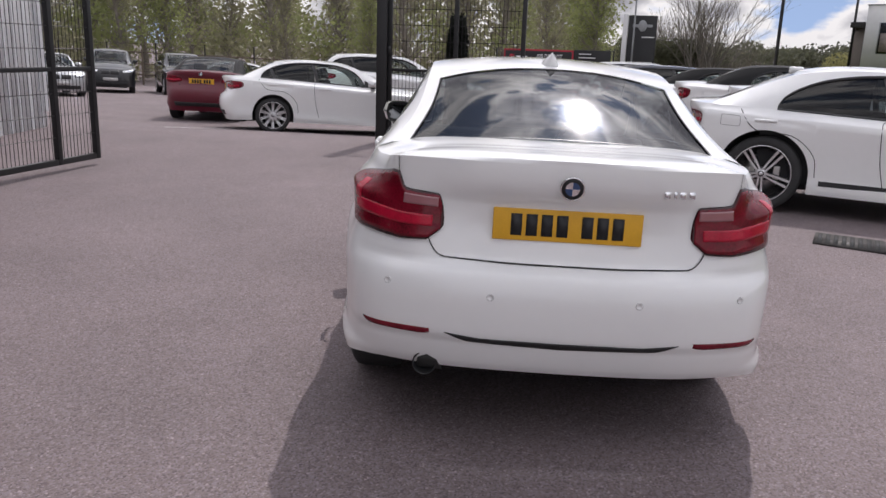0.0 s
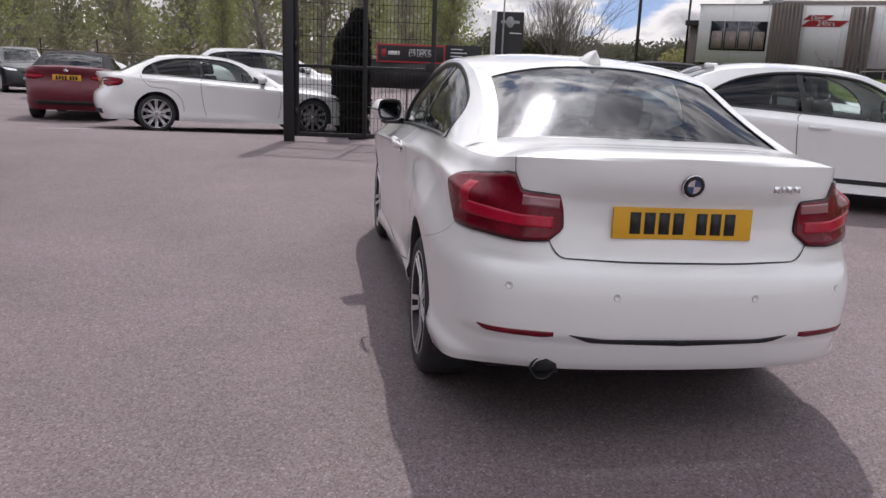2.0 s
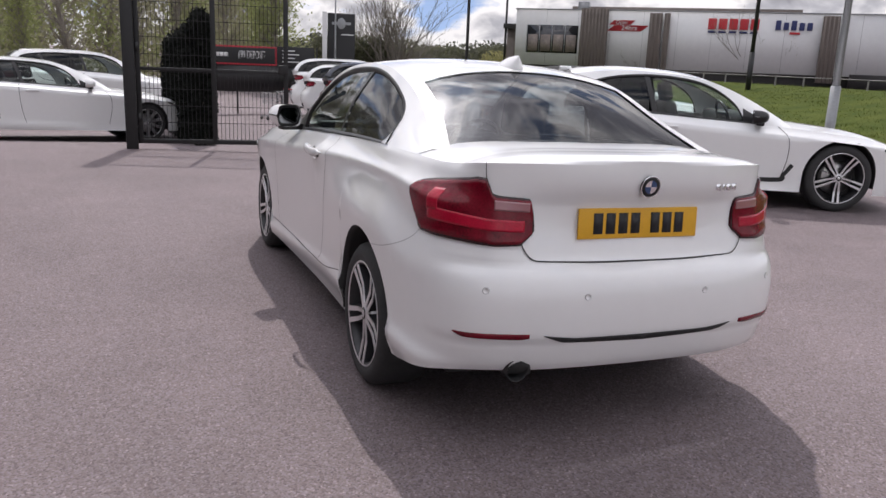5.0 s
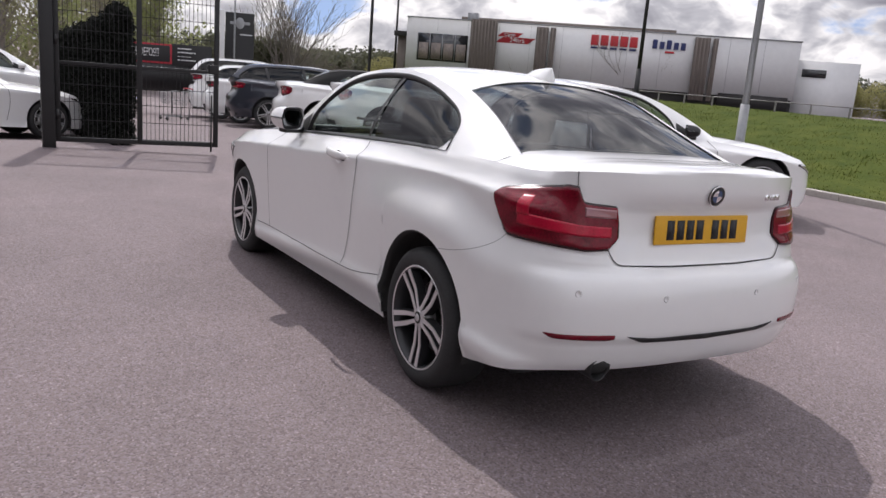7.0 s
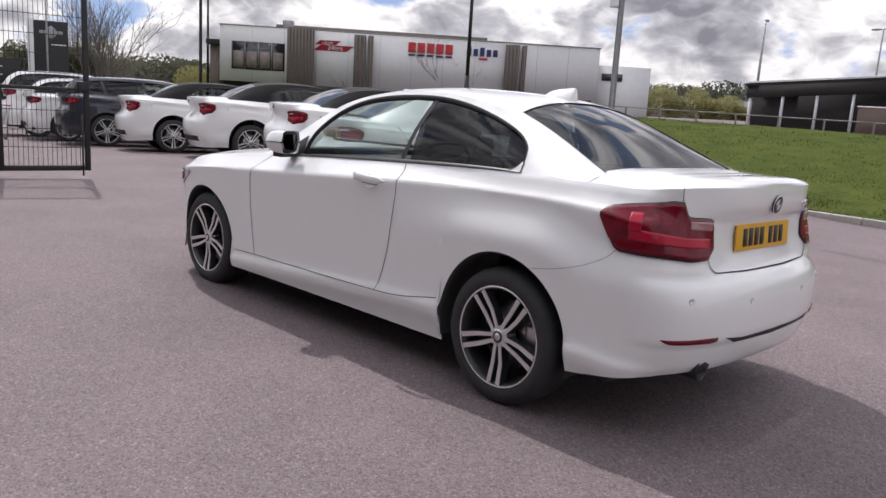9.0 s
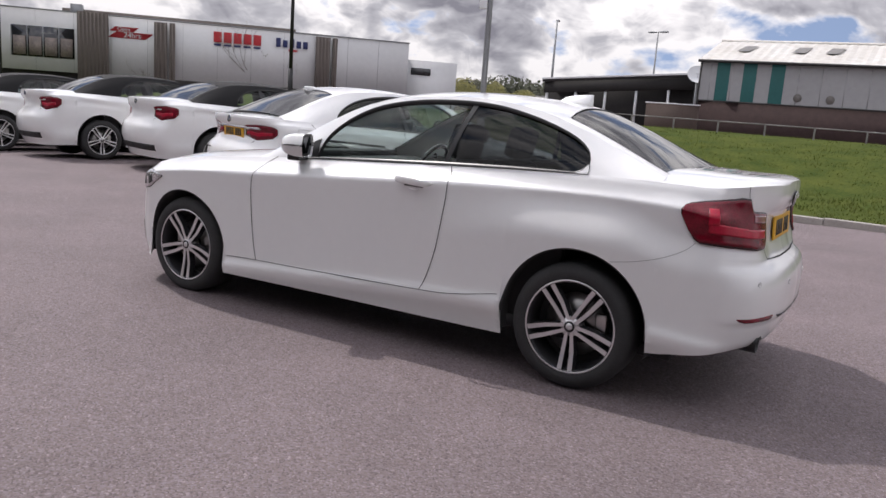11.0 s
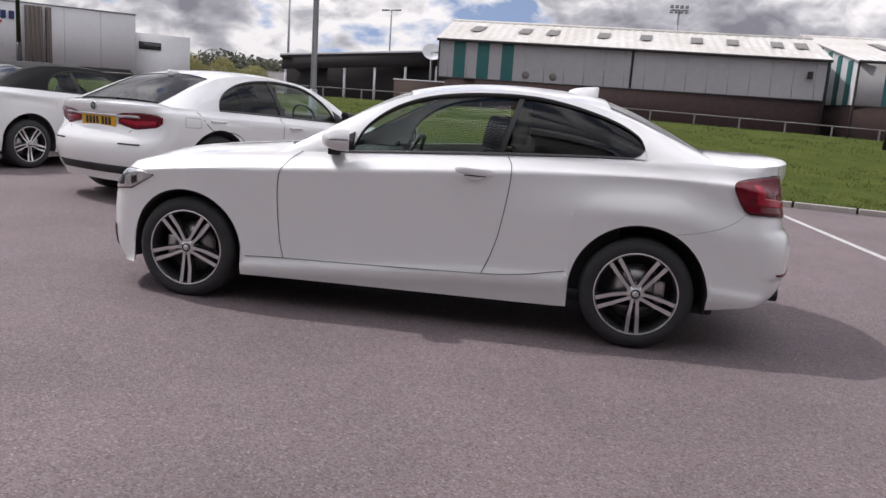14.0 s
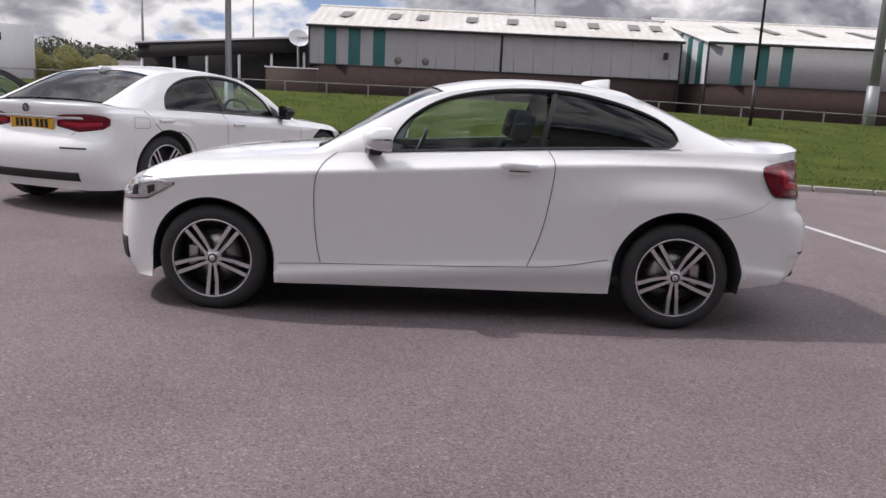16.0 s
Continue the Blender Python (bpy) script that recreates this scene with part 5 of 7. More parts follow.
LIMO = greenhouse(derive(0.86, 0.86, 3.0, 0.94, 1.47, 0.90, wheel_r=0.355, rim_r=0.265, wheel_x=0.88, arch_r=(0.405, 0.40), arch_z=(0.36, 0.355)),
    [(2.45, 1.01), (2.15, 1.18), (1.85, 1.33), (1.55, 1.43), (1.2, 1.475), (0.75, 1.485), (0.4, 1.462), (0.15, 1.41), (-0.1, 1.31), (-0.33, 1.20), (-0.52, 1.115)],
    [(1.95, 1.01), (1.86, 1.16), (1.68, 1.29), (1.45, 1.37), (1.1, 1.405), (0.75, 1.395), (0.45, 1.345), (0.24, 1.265), (0.11, 1.175), (0.06, 1.09)],
    dark_mirrors=True, screen_top=1.68, rear_top=0.19, split=0.97, posts=[0.97], panes=[(0.99, 1.95, "glass"), (0.06, 0.95, "privacy")], cut=(0.90, 0.93), hood_crown=0.06, boot_crown=0.04, rail=0.62)
CABRIO = greenhouse(derive(0.955, 0.755, 2.69, 0.858, 1.41, 0.96, wheel_r=0.313, rim_r=0.226),
    [(2.13, 0.985), (1.9, 1.12), (1.65, 1.26), (1.45, 1.345), (1.2, 1.385), (0.8, 1.40), (0.4, 1.385), (0.15, 1.34), (-0.1, 1.24), (-0.3, 1.13), (-0.4, 1.075)],
    [(1.69, 0.99), (1.6, 1.12), (1.48, 1.22), (1.3, 1.285), (1.0, 1.31), (0.72, 1.30), (0.5, 1.25), (0.36, 1.16), (0.32, 1.06)],
    screen_top=1.50, rear_top=0.17, split=0.78, panes=[(0.79, 1.69, "glass"), (0.32, 0.77, "glass")], cut=(0.97, 0.99))
ESTATE = greenhouse(derive(0.97, 0.80, 2.81, 0.90, 1.45, wheel_r=0.325, rim_r=0.245, wheel_x=0.83, arch_r=(0.375, 0.37), arch_z=(0.33, 0.325)),
    [(2.22, 0.99), (1.95, 1.15), (1.65, 1.31), (1.40, 1.41), (1.1, 1.45), (0.5, 1.465), (0.0, 1.455), (-0.4, 1.425), (-0.62, 1.34), (-0.78, 1.18), (-0.86, 1.07)],
    [(1.72, 0.99), (1.62, 1.15), (1.48, 1.26), (1.25, 1.34), (0.9, 1.375), (0.4, 1.38), (0.0, 1.37), (-0.4, 1.32), (-0.6, 1.2), (-0.68, 1.08)],
    screen_top=1.50, rear_top=-0.42, split=0.78, posts=[0.78, -0.05], panes=[(0.80, 1.72, "glass"), (-0.68, 0.76, "privacy")], hood_crown=0.055, boot_crown=0.01)
SUV = greenhouse(derive(0.92, 0.84, 2.81, 0.93, 1.68, 1.18, wheel_r=0.355, rim_r=0.245, wheel_x=0.85, arch_r=(0.42, 0.42), arch_z=(0.37, 0.37)),
    [(2.2, 1.16), (1.95, 1.32), (1.65, 1.50), (1.40, 1.61), (1.1, 1.67), (0.5, 1.69), (0.0, 1.68), (-0.4, 1.65), (-0.6, 1.56), (-0.74, 1.40), (-0.84, 1.24)],
    [(1.70, 1.17), (1.62, 1.33), (1.48, 1.46), (1.25, 1.55), (0.9, 1.59), (0.4, 1.60), (0.0, 1.59), (-0.4, 1.53), (-0.58, 1.4), (-0.66, 1.26)],
    screen_top=1.50, rear_top=-0.42, split=0.78, posts=[0.78, -0.05], panes=[(0.80, 1.70, "glass"), (-0.66, 0.76, "privacy")], hood_crown=0.06, boot_crown=0.01, rail=0.62)
SUV["bottom"] = [(y, z + 0.07) for y, z in SUV["bottom"]]


def flip(me):
    me.transform(Matrix.Diagonal((-1, 1, 1, 1)))
    me.flip_normals()
    return me


def parked_car(P, paint, name, at, label, rims="many", roof=None, plate=True, doors=2, rear_lamp=(0.44, 0.34), group="parked cars", skirt=None, deep=0.168):
    sh = Shell(P, 0.045)
    car = new(name)
    kz = max(z for _, z in P["shoulder"]) / 1.0
    yr, yf, base = P["plan"][0][1], P["plan"][-1][1], P["axles"][1]
    part("body", sh.skin(paint), None, car)
    part("bonnet", sh.lid("bonnet", paint, P["cowl"] - 0.06, 9, P["hood_crown"], lambda y: min(1.0, max(0.0, (yf - 0.02 - y) / 0.5)) ** 0.7), None, car)
    part("boot_deck", sh.lid("boot_deck", paint, -9, P["deck"] + 0.06, P["boot_crown"], lambda y: min(1.0, max(0.0, (y - yr - 0.005) / 0.4)) ** 0.8), None, car)
    cabin_parts(sh, car, paint, roof, hi=False)
    interior(sh, car, True)
    underside(sh, car)
    mirrors(sh, car, M["trim"] if P.get("dark_mirrors") else paint)
    for c in P["axles"]:
        for sx in (-1, 1):
            wheel(P["wheel_r"], P["rim_r"], rims, car, (sx * P["wheel_x"], c, P["wheel_r"]), sx)
    # tail and head lamps
    for side_ in (-1, 1):
        zt = sh.f["shoulder"](yr + 0.1)
        s0, s1 = sh.at_x(rear_lamp[0]), sh.at_y(yr + rear_lamp[1] + 0.1)
        tt = smooth_pairs((s0, zt - 0.035), (s0 + 0.10, zt - 0.012), ((s0 + s1) / 2 + 0.05, zt), (s1 - 0.05, zt - 0.012), (s1, zt - 0.035))
        bb = smooth_pairs((s0, zt - deep * 0.74), ((s0 + s1) / 2 - 0.05, zt - deep), (s1 - 0.06, zt - deep * 0.8), (s1, zt - deep * 0.53))
        lamp = new("tail_lamp"); lamp.parent = car; lamp["label"] = "red tail lamp"
        mid = lambda f, g, k: (lambda s: f(s) + (g(s) - f(s)) * k)
        for nm, a, b, t_, b_, o, mt in (("lens", s0, s1, tt, bb, 0.005, "lamp_red"), ("light_bar", s0 + 0.04, s1 - 0.08, mid(bb, tt, 0.5), mid(bb, tt, 0.25), 0.009, "lamp_bar")):
            me = sh.patch(nm, a, b, t_, b_, o, M[mt], 16, 4)
            part(nm, flip(me) if side_ > 0 else me, None, lamp)
        zf = sh.f["shoulder"](yf - 0.25)
        s0, s1 = sh.at_y(yf - 0.42), sh.at_x(0.42, True)
        tt = smooth_pairs((s0, zf + 0.02), ((s0 + s1) / 2, zf + 0.015), (s1, zf - 0.03))
        bb = smooth_pairs((s0, zf + 0.0), ((s0 + s1) / 2, zf - 0.10), (s1, zf - 0.11))
        lamp = new("head_lamp"); lamp.parent = car; lamp["label"] = "clear head lamp"
        for nm, a, b, t_, b_, o, mt in (("bezel", s0, s1, tt, bb, 0.003, "trim"), ("lens", s0 + 0.03, s1 - 0.03, mid(tt, bb, 0.12), mid(tt, bb, 0.85), 0.007, "chrome")):
            me = sh.patch(nm, a, b, t_, b_, o, M[mt], 16, 4)
            part(nm, flip(me) if side_ > 0 else me, None, lamp)
        me = sh.patch("kidney_grille", sh.at_x(0.31, True), sh.at_x(0.03, True), lambda s: zf - 0.03, lambda s: zf - 0.17, 0.006, M["trim"], 8, 3)
        part("kidney_grille", flip(me) if side_ > 0 else me, None, car, "black front grille")
    a = sh.at_x(0.60, True)
    part("front_intake", sh.patch("front_intake", a, sh.len, lambda s: 0.36 * kz, lambda s: 0.24 * kz, 0.004, M["plastic"], 12, 3, mirror=True), None, car)
    a = sh.at_x(0.58)
    part("rear_diffuser", sh.patch("rear_diffuser", 0, a, lambda s: 0.41 * kz, lambda s: 0.32 * kz, 0.005, M[skirt or "plastic"], 12, 3, mirror=True), None, car, "black lower bumper insert")
    zl = 0.735 * kz
    pts = [(0.0, zl), (0.25, zl), (0.42, zl + 0.01), (0.50, zl + 0.05), (0.52, zl + 0.1)]
    pair("boot_gap", sh.strip([(sh.at_x(x), z) for x, z in spline(pts, 5)], 0.007, 0.002), sh, M["gap"], car)
    # doors
    zs = sh.f["shoulder"]
    lines = [[(P["cowl"] - 0.14, zs(2.0) + 0.07), (P["cowl"] - 0.05, zs(2) - 0.04), (P["cowl"] - 0.03, 0.6 * kz), (P["cowl"] - 0.08, 0.32 * kz)], [(P["split"] + 0.0, zs(0.8) + 0.06), (P["split"] - 0.03, zs(.8)), (P["split"] + 0.0, 0.6 * kz), (P["split"] + 0.06, 0.33 * kz)]]
    if doors == 4:
        lines.append([(-0.26, zs(0) + 0.06), (-0.10, zs(0) - 0.12), (0.22, 0.80 * kz), (0.42, 0.62 * kz), (0.46, 0.4 * kz)])
    for ln in lines:
        pair("door_gap", sh.strip([(sh.at_y(y), z) for y, z in spline(ln, 5)], 0.007, 0.0015), sh, M["gap"], car)
    for y in [P["split"] + 0.17] + ([-0.02] if doors == 4 else []):
        for sx in (-1, 1):
            c = sh.point(sh.at_y(y), zs(y) - 0.03)
            part("door_handle", box_bm(sx * abs(c[0]) - 0.016, sx * abs(c[0]) + 0.022, y - 0.1, y + 0.1, zs(y) - 0.045, zs(y) - 0.018, 0.009), paint, car)
    if plate:
        p = sh.point(0, 0.865 * kz)
        number_plate(car, sh, 0.81 * kz, 0.81 * kz + 0.111, p[1] - 0.006, 4)
        p = sh.point(sh.len, 0.42 * kz)
        q = new("front_plate"); q.parent = car; q.matrix_local = pose(0, p[1] + 0.012, 0.43 * kz)
        part("plate_panel", box_bm(-0.26, 0.26, -0.004, 0.004, -0.055, 0.055), M["line"], q, "white front number plate")
    badge(car, Matrix.Translation(sh.point(0.0, sh.f["shoulder"](yr) + 0.045, 0.002)) @ Vector((0, -1, 0.12)).to_track_quat("X", "Z").to_matrix().to_4x4(), 0.040)
    tagged(car, label, "car", group)
    x, y, fx, fy = at
    car.matrix_world = stand(x, y, fx, fy, base, P["wheel_x"])
    return car


M["bright_strip"] = material("bright_chrome", (0.72, 0.72, 0.73), 0.25, metal=0.6)


def limousine_trim(car, P):
    """Chrome strip between the tail lamps, dark sills and hockey-stick vents behind the front wheels."""
    sh = Shell(P, 0.045)
    yr = P["plan"][0][1]
    z = sh.f["shoulder"](yr + 0.1) - 0.042
    a = sh.at_x(0.60)
    half = [Vector(sh.point(a * i / 12, z, 0.016)) for i in range(13)]
    run = [Vector((-p.x, p.y, p.z)) for p in half[:0:-1]] + half
    rows = [[(p.x, p.y + 0.010 * math.cos(a), p.z + 0.011 * math.sin(a)) for a in np.linspace(0, 2 * math.pi, 11)] for p in run]
    part("chrome_strip", grid_mesh("chrome_strip", rows, M["bright_strip"]), None, car, "chrome strip between the tail lamps")
    flap = spline([(-0.42, 0.80), (-0.42, 0.865), (-0.405, 0.88), (-0.27, 0.875), (-0.25, 0.86), (-0.245, 0.80), (-0.265, 0.782), (-0.405, 0.785), (-0.42, 0.80)], 5)
    rows = sh.strip([(sh.at_y(y), zz) for y, zz in flap], 0.005, 0.003)
    part("fuel_flap_gap", sh.both("fuel_flap_gap", [[(-x, y, zz) for x, y, zz in r] for r in rows], M["faint"], False), None, car)
    y1 = P["axles"][1] - P["arch_r"][1] - 0.06
    pts = [(0.50, 0.315), (1.2, 0.31), (y1 - 0.25, 0.305), (y1 - 0.14, 0.36), (y1 - 0.06, 0.47)]
    pair("side_vent", sh.strip([(sh.at_y(y), zz) for y, zz in spline(pts, 6)], 0.045, 0.004), sh, M["plastic"], car, "black side vent and sill trim")
    part("roof_fin", box_bm(-0.03, 0.03, 0.10, 0.24, sh.f["centre"](0.15) - 0.02, sh.f["centre"](0.15) + 0.045, 0.02), M["white"], car, "white roof aerial")
    for sgn in (0, 1):
        me = sh.patch("bumper_trim", sh.at_x(0.42), sh.at_x(0.66), lambda s: 0.60, lambda s: 0.585, 0.004, M["plastic"], 8, 2)
        part("bumper_trim", flip(me) if sgn else me, None, car, "thin dark bumper slot")


def bay(x, y, fx, fy, dx=0.0):
    """Where a car stands whose rear right tyre is at (x, y), driving towards (fx, fy); dx: half its track."""
    d = math.hypot(fx, fy)
    return (x - fy / d * dx, y + fx / d * dx, fx, fy)


seven = parked_car(LIMO, M["white"], "limousine_car", (2.72, 4.90, 0.932, -0.362), "white four-door limousine with tinted rear windows parked in a bay", "double", doors=4, rear_lamp=(0.30, 0.13), deep=0.165)
limousine_trim(seven, LIMO)
parked_car(CABRIO, M["white"], "convertible_car", bay(3.97, 7.42, 3.14, -0.95, 0.85), "white convertible with closed black soft top", "double", M["hood_fabric"], plate=False, rear_lamp=(0.47, 0.26), deep=0.21)
c2 = parked_car(CABRIO, M["white"], "convertible_car", bay(3.76, 9.75, 3.14, -0.95, 0.85), "white convertible with closed black soft top", "double", M["hood_fabric"], plate=False, rear_lamp=(0.47, 0.26), deep=0.21)
parked_car(CABRIO, M["white"], "convertible_car", bay(3.55, 12.2, 3.14, -0.95, 0.85), "white convertible with closed black soft top", "double", M["hood_fabric"], plate=False, rear_lamp=(0.47, 0.26), deep=0.21)
parked_car(ESTATE, M["navy"], "estate_car", bay(3.25, 14.6, 3.14, -0.95, 0.86), "dark blue-grey estate car with silver wheels", "double", doors=4, plate=False)
w1 = parked_car(ESTATE, M["white"], "estate_car", bay(3.3, 17.0, 3.14, -0.95, 0.86), "white estate car parked in the far row", "plain", doors=4, plate=False)
parked_car(SUV, M["white"], "utility_car", bay(3.43, 19.4, 3.14, -0.95, 0.88), "white utility car parked in the far row", "plain", doors=4, plate=False)
s3 = parked_car(SALOON, M["white"], "saloon_car", bay(-4.04, 11.2, 0.956, 0.292, 0.86), "white four-door saloon with many-spoke wheels", "many", doors=4)
parked_car(CABRIO, M["red"], "convertible_car", (-6.25, 14.3, -0.12, 0.99), "dark red convertible with closed black soft top", "double", M["hood_fabric"])
parked_car(SUV, M["black_paint"], "utility_car", (-15.5, 29.8, 0.40, -0.92), "black utility car facing the yard", "plain", doors=4)
parked_car(SUV, M["black_paint"], "utility_car", (-13.1, 30.8, 0.46, -0.89), "black utility car in the far row", "plain", doors=4)
parked_car(SUV, M["white"], "utility_car", (-3.5, 17.2, 0.97, 0.25), "white utility car with dark windows behind the saloon", "plain", doors=4)
parked_car(SALOON, M["white"], "saloon_car", (-9.3, 24.0, 0.9, 0.3), "white saloon in the far row", "plain", doors=4)
parked_car(CABRIO, M["silver"], "hatchback_car", (-15.4, 24.2, 0.60, -0.80), "silver hatchback facing the yard", "plain")


# ---- gates and fences ----
M["black_steel"] = material("black_powder_coat", (0.012, 0.012, 0.013), 0.45, vary=0.3, scale=6)
M["galv"] = material("galvanised_steel", (0.30, 0.31, 0.32), 0.5, metal=0.5, vary=0.2, scale=5)
M["clad_white"] = material("white_cladding", (0.74, 0.75, 0.76), 0.5, vary=0.08, scale=0.8)
M["wood"] = material("weathered_timber", (0.20, 0.16, 0.12), 0.85, vary=0.4, scale=3)


def wires(w, h, pitch, r=0.0036, rails=0.2):
    """A welded wire panel w wide and h high in the xz plane."""
    vs, fs = [], []

    def bar(a, b, rr):
        a, b = Vector(a), Vector(b)
        d = (b - a).normalized()
        u = Vector((0, 1, 0))
        v = d.cross(u)
        o = len(vs)
        for p in (a, b):
            for k in range(3):
                t = math.tau * k / 3
                vs.append(p + (u * math.cos(t) + v * math.sin(t)) * rr)
        for k in range(3):
            fs.append((o + k, o + (k + 1) % 3, o + 3 + (k + 1) % 3, o + 3 + k))
    n = int(w / pitch)
    for i in range(n + 1):
        bar((i * w / n, 0, 0), (i * w / n, 0, h), r)
    m = int(h / rails)
    for i in range(m + 1):
        bar((0, 0.005, i * h / m), (w, 0.005, i * h / m), r * 1.2)
    me = bpy.data.meshes.new("wire_panel")
    me.from_pydata([tuple(v) for v in vs], [], fs)
    me.materials.append(M["black_steel"])
    return me


def gate_leaf(name, widths, height, rail_z, label, low=0.07):
    """A leaf that runs from its hinge at the origin along +x."""
    g = new(name)
    x, total = 0.0, sum(widths)
    for z0, z1 in ((low, low + 0.06), (height - 0.05, height), (rail_z - 0.022, rail_z + 0.022)):
        part("rail", box_bm(0, total, -0.025, 0.025, z0, z1, 0.004), M["black_steel"], g)
    for i, w in enumerate(widths + [0]):
        part("stile", box_bm(x - 0.03, x + 0.03, -0.03, 0.03, low, height, 0.005), M["black_steel"], g)
        if w:
            p = part("wire_panel", wires(w - 0.06, height - low - 0.1, 0.05), None, g)
            p.matrix_local = pose(x + 0.03, 0.0, low + 0.06)
            p["kind"] = "stuff"
            x += w
    part("drop_bolt", tube(bmesh.new(), (total - 0.06, -0.04, 0.01), (total - 0.06, -0.04, 0.75), 0.011), M["black_steel"], g)
    part("latch", box_bm(total - 0.10, total + 0.03, -0.055, 0.055, 1.02, 1.14, 0.008), M["black_steel"], g)
    tagged(g, label, "gate", "yard gates")
    return g


def upright(x, y):
    """The foot of an upright thing that stands on the yard at (x, y) of its plan."""
    return Vector((x, y, ground_z(x, y)))


def aim(a, b):
    a, b = upright(*a), upright(*b)
    d = b - a
    return pose(a.x, a.y, a.z, 0, 0, math.degrees(math.atan2(d.y, d.x)))


right_gate = gate_leaf("steel_gate", [0.95, 0.94], 2.14, 1.04, "black steel gate leaf with wire mesh, standing open")
right_gate.matrix_world = aim((-1.55, 8.10), (0.30, 7.80))
left_gate = gate_leaf("steel_gate", [0.60, 1.20, 0.60], 2.35, 1.02, "black steel gate leaf with wire mesh before a white wall")
left_gate.matrix_world = aim((-4.40, 4.98), (-4.85, 2.6))


def gate_post(x, y, h=3.4, w=0.075):
    p = new("gate_post")
    part("post_shaft", box_bm(-w, w, -w, w, -0.05, h, 0.01), M["black_steel"], p)
    part("post_cap", box_bm(-w - 0.008, w + 0.008, -w - 0.008, w + 0.008, h, h + 0.02, 0.006), M["black_steel"], p)
    for z in (0.35, 1.25, 2.2):
        part("hinge", tube(bmesh.new(), (w + 0.025, -0.02, z), (w + 0.025, -0.02, z + 0.12), 0.025), M["black_steel"], p)
    p.matrix_world = Matrix.Translation(upright(x, y))
    return tagged(p, "square black steel gate post", "post", "gate posts")


gate_post(-1.66, 8.08, 2.3)
gate_post(-4.88, 2.45, 2.5, 0.06)

# white clad building behind the open gate
hall = new("clad_building")
part("wall", box_bm(-9.0, 0, -6.0, 0, -0.3, 6.0), M["clad_white"], hall)
for i in range(22):
    part("cladding_rib", box_bm(0.0, 0.008, -0.26 * i - 0.16, -0.26 * i - 0.10, -0.25, 6.0, 0.002), M["clad_white"], hall)
for i in range(28):
    part("cladding_rib", box_bm(-0.26 * i - 0.16, -0.26 * i - 0.10, 0.0, 0.008, -0.25, 6.0, 0.004), M["clad_white"], hall)
part("corner_flashing", box_bm(-0.08, 0.03, -0.08, 0.03, 0.22, 6.0, 0.004), M["clad_white"], hall)
hall.matrix_world = Matrix.Translation(upright(-6.45, 7.8))
tagged(hall, "white profiled-metal building beside the gate", "building")


# unseen dark building added left of the yard to darken the car's side
M["dark_glazing"] = material("dark_block_glass", (0.02, 0.022, 0.024), 0.15, vary=0.2, scale=0.5)
M["dark_panel"] = material("dark_grey_panel", (0.07, 0.07, 0.072), 0.5, vary=0.15, scale=0.7)
dark_block = new("unseen_dark_block")
# tall enough to block the low sky from the car's left side and glass
part("wall", box_bm(-12.0, 0, -20.0, 0, -0.4, 7.0), M["dark_panel"], dark_block)
for i in range(8):
    part("window_pane", box_bm(0.0, 0.02, -2.4 * i - 2.3, -2.4 * i - 0.15, 0.3, 3.6), M["dark_glazing"], dark_block)
part("roof_edge", box_bm(-12.1, 0.1, -20.1, 0.1, 7.0, 7.25, 0.02), M["dark_panel"], dark_block)
dark_block.matrix_world = Matrix.Translation(upright(-8.0, 1.2))
tagged(dark_block, "unseen dark building added to darken the car's left side", "building")


def mesh_fence(x0, y0, x1, y1, h, name="mesh_fence", label="black wire mesh fence along the yard"):
    a, b = upright(x0, y0), upright(x1, y1)
    d = (b - a); d.z = 0
    L_ = d.length
    f = new(name)
    n = max(1, int(L_ / 2.5))
    for i in range(n + 1):
        part("fence_post", box_bm(i * L_ / n - 0.03, i * L_ / n + 0.03, -0.03, 0.03, -0.3, h, 0.004), M["black_steel"], f)
    for i in range(n):
        p = part("wire_panel", wires(L_ / n - 0.06, h - 0.1, 0.10, 0.004, 0.4), None, f)
        p.matrix_local = pose(i * L_ / n + 0.03, 0, 0.05)
        p["kind"] = "stuff"
    f.matrix_world = pose(a.x, a.y, a.z, 0, 0, math.degrees(math.atan2(d.y, d.x)))
    return tagged(f, label, "fence")


def rail_fence(x0, y0, x1, y1, h, mat, label, gap=2.4, rails=(0.55, 0.95), name="rail_fence", thick=0.045):
    f = new(name)
    L_ = math.hypot(x1 - x0, y1 - y0)
    n = int(L_ / gap)
    for i in range(n + 1):
        k = i / n
        x, y = x0 + (x1 - x0) * k, y0 + (y1 - y0) * k
        z = ground_z(x, y)
        part("fence_post", box_bm(x - thick, x + thick, y - thick, y + thick, z - 0.3, z + h, thick * 0.18), mat, f)
        if i < n:
            x2, y2 = x0 + (x1 - x0) * (i + 1) / n, y0 + (y1 - y0) * (i + 1) / n
            for r in rails:
                part("fence_rail", tube(bmesh.new(), (x, y, z + h * r), (x2, y2, ground_z(x2, y2) + h * r), thick * 0.78, n=6), mat, f)
    return tagged(f, label, "fence")


M["rail_grey"] = material("grey_brown_rail", (0.24, 0.23, 0.22), 0.6, vary=0.3, scale=4)
rail_fence(20.0, -30, 20.0, 26, 0.40, M["rail_grey"], "low grey rail fence on top of the grass bank", 1.3, (0.95,), "knee_rail", 0.022)
rail_fence(-52, 40.0, -4, 40.0, 1.9, M["wood"], "weathered timber post and rail fence before the trees", 2.4, (0.3, 0.6, 0.92), "timber_fence")
mesh_fence(-46, 39.0, -12, 39.0, 2.0, label="dark mesh fence before the wood")

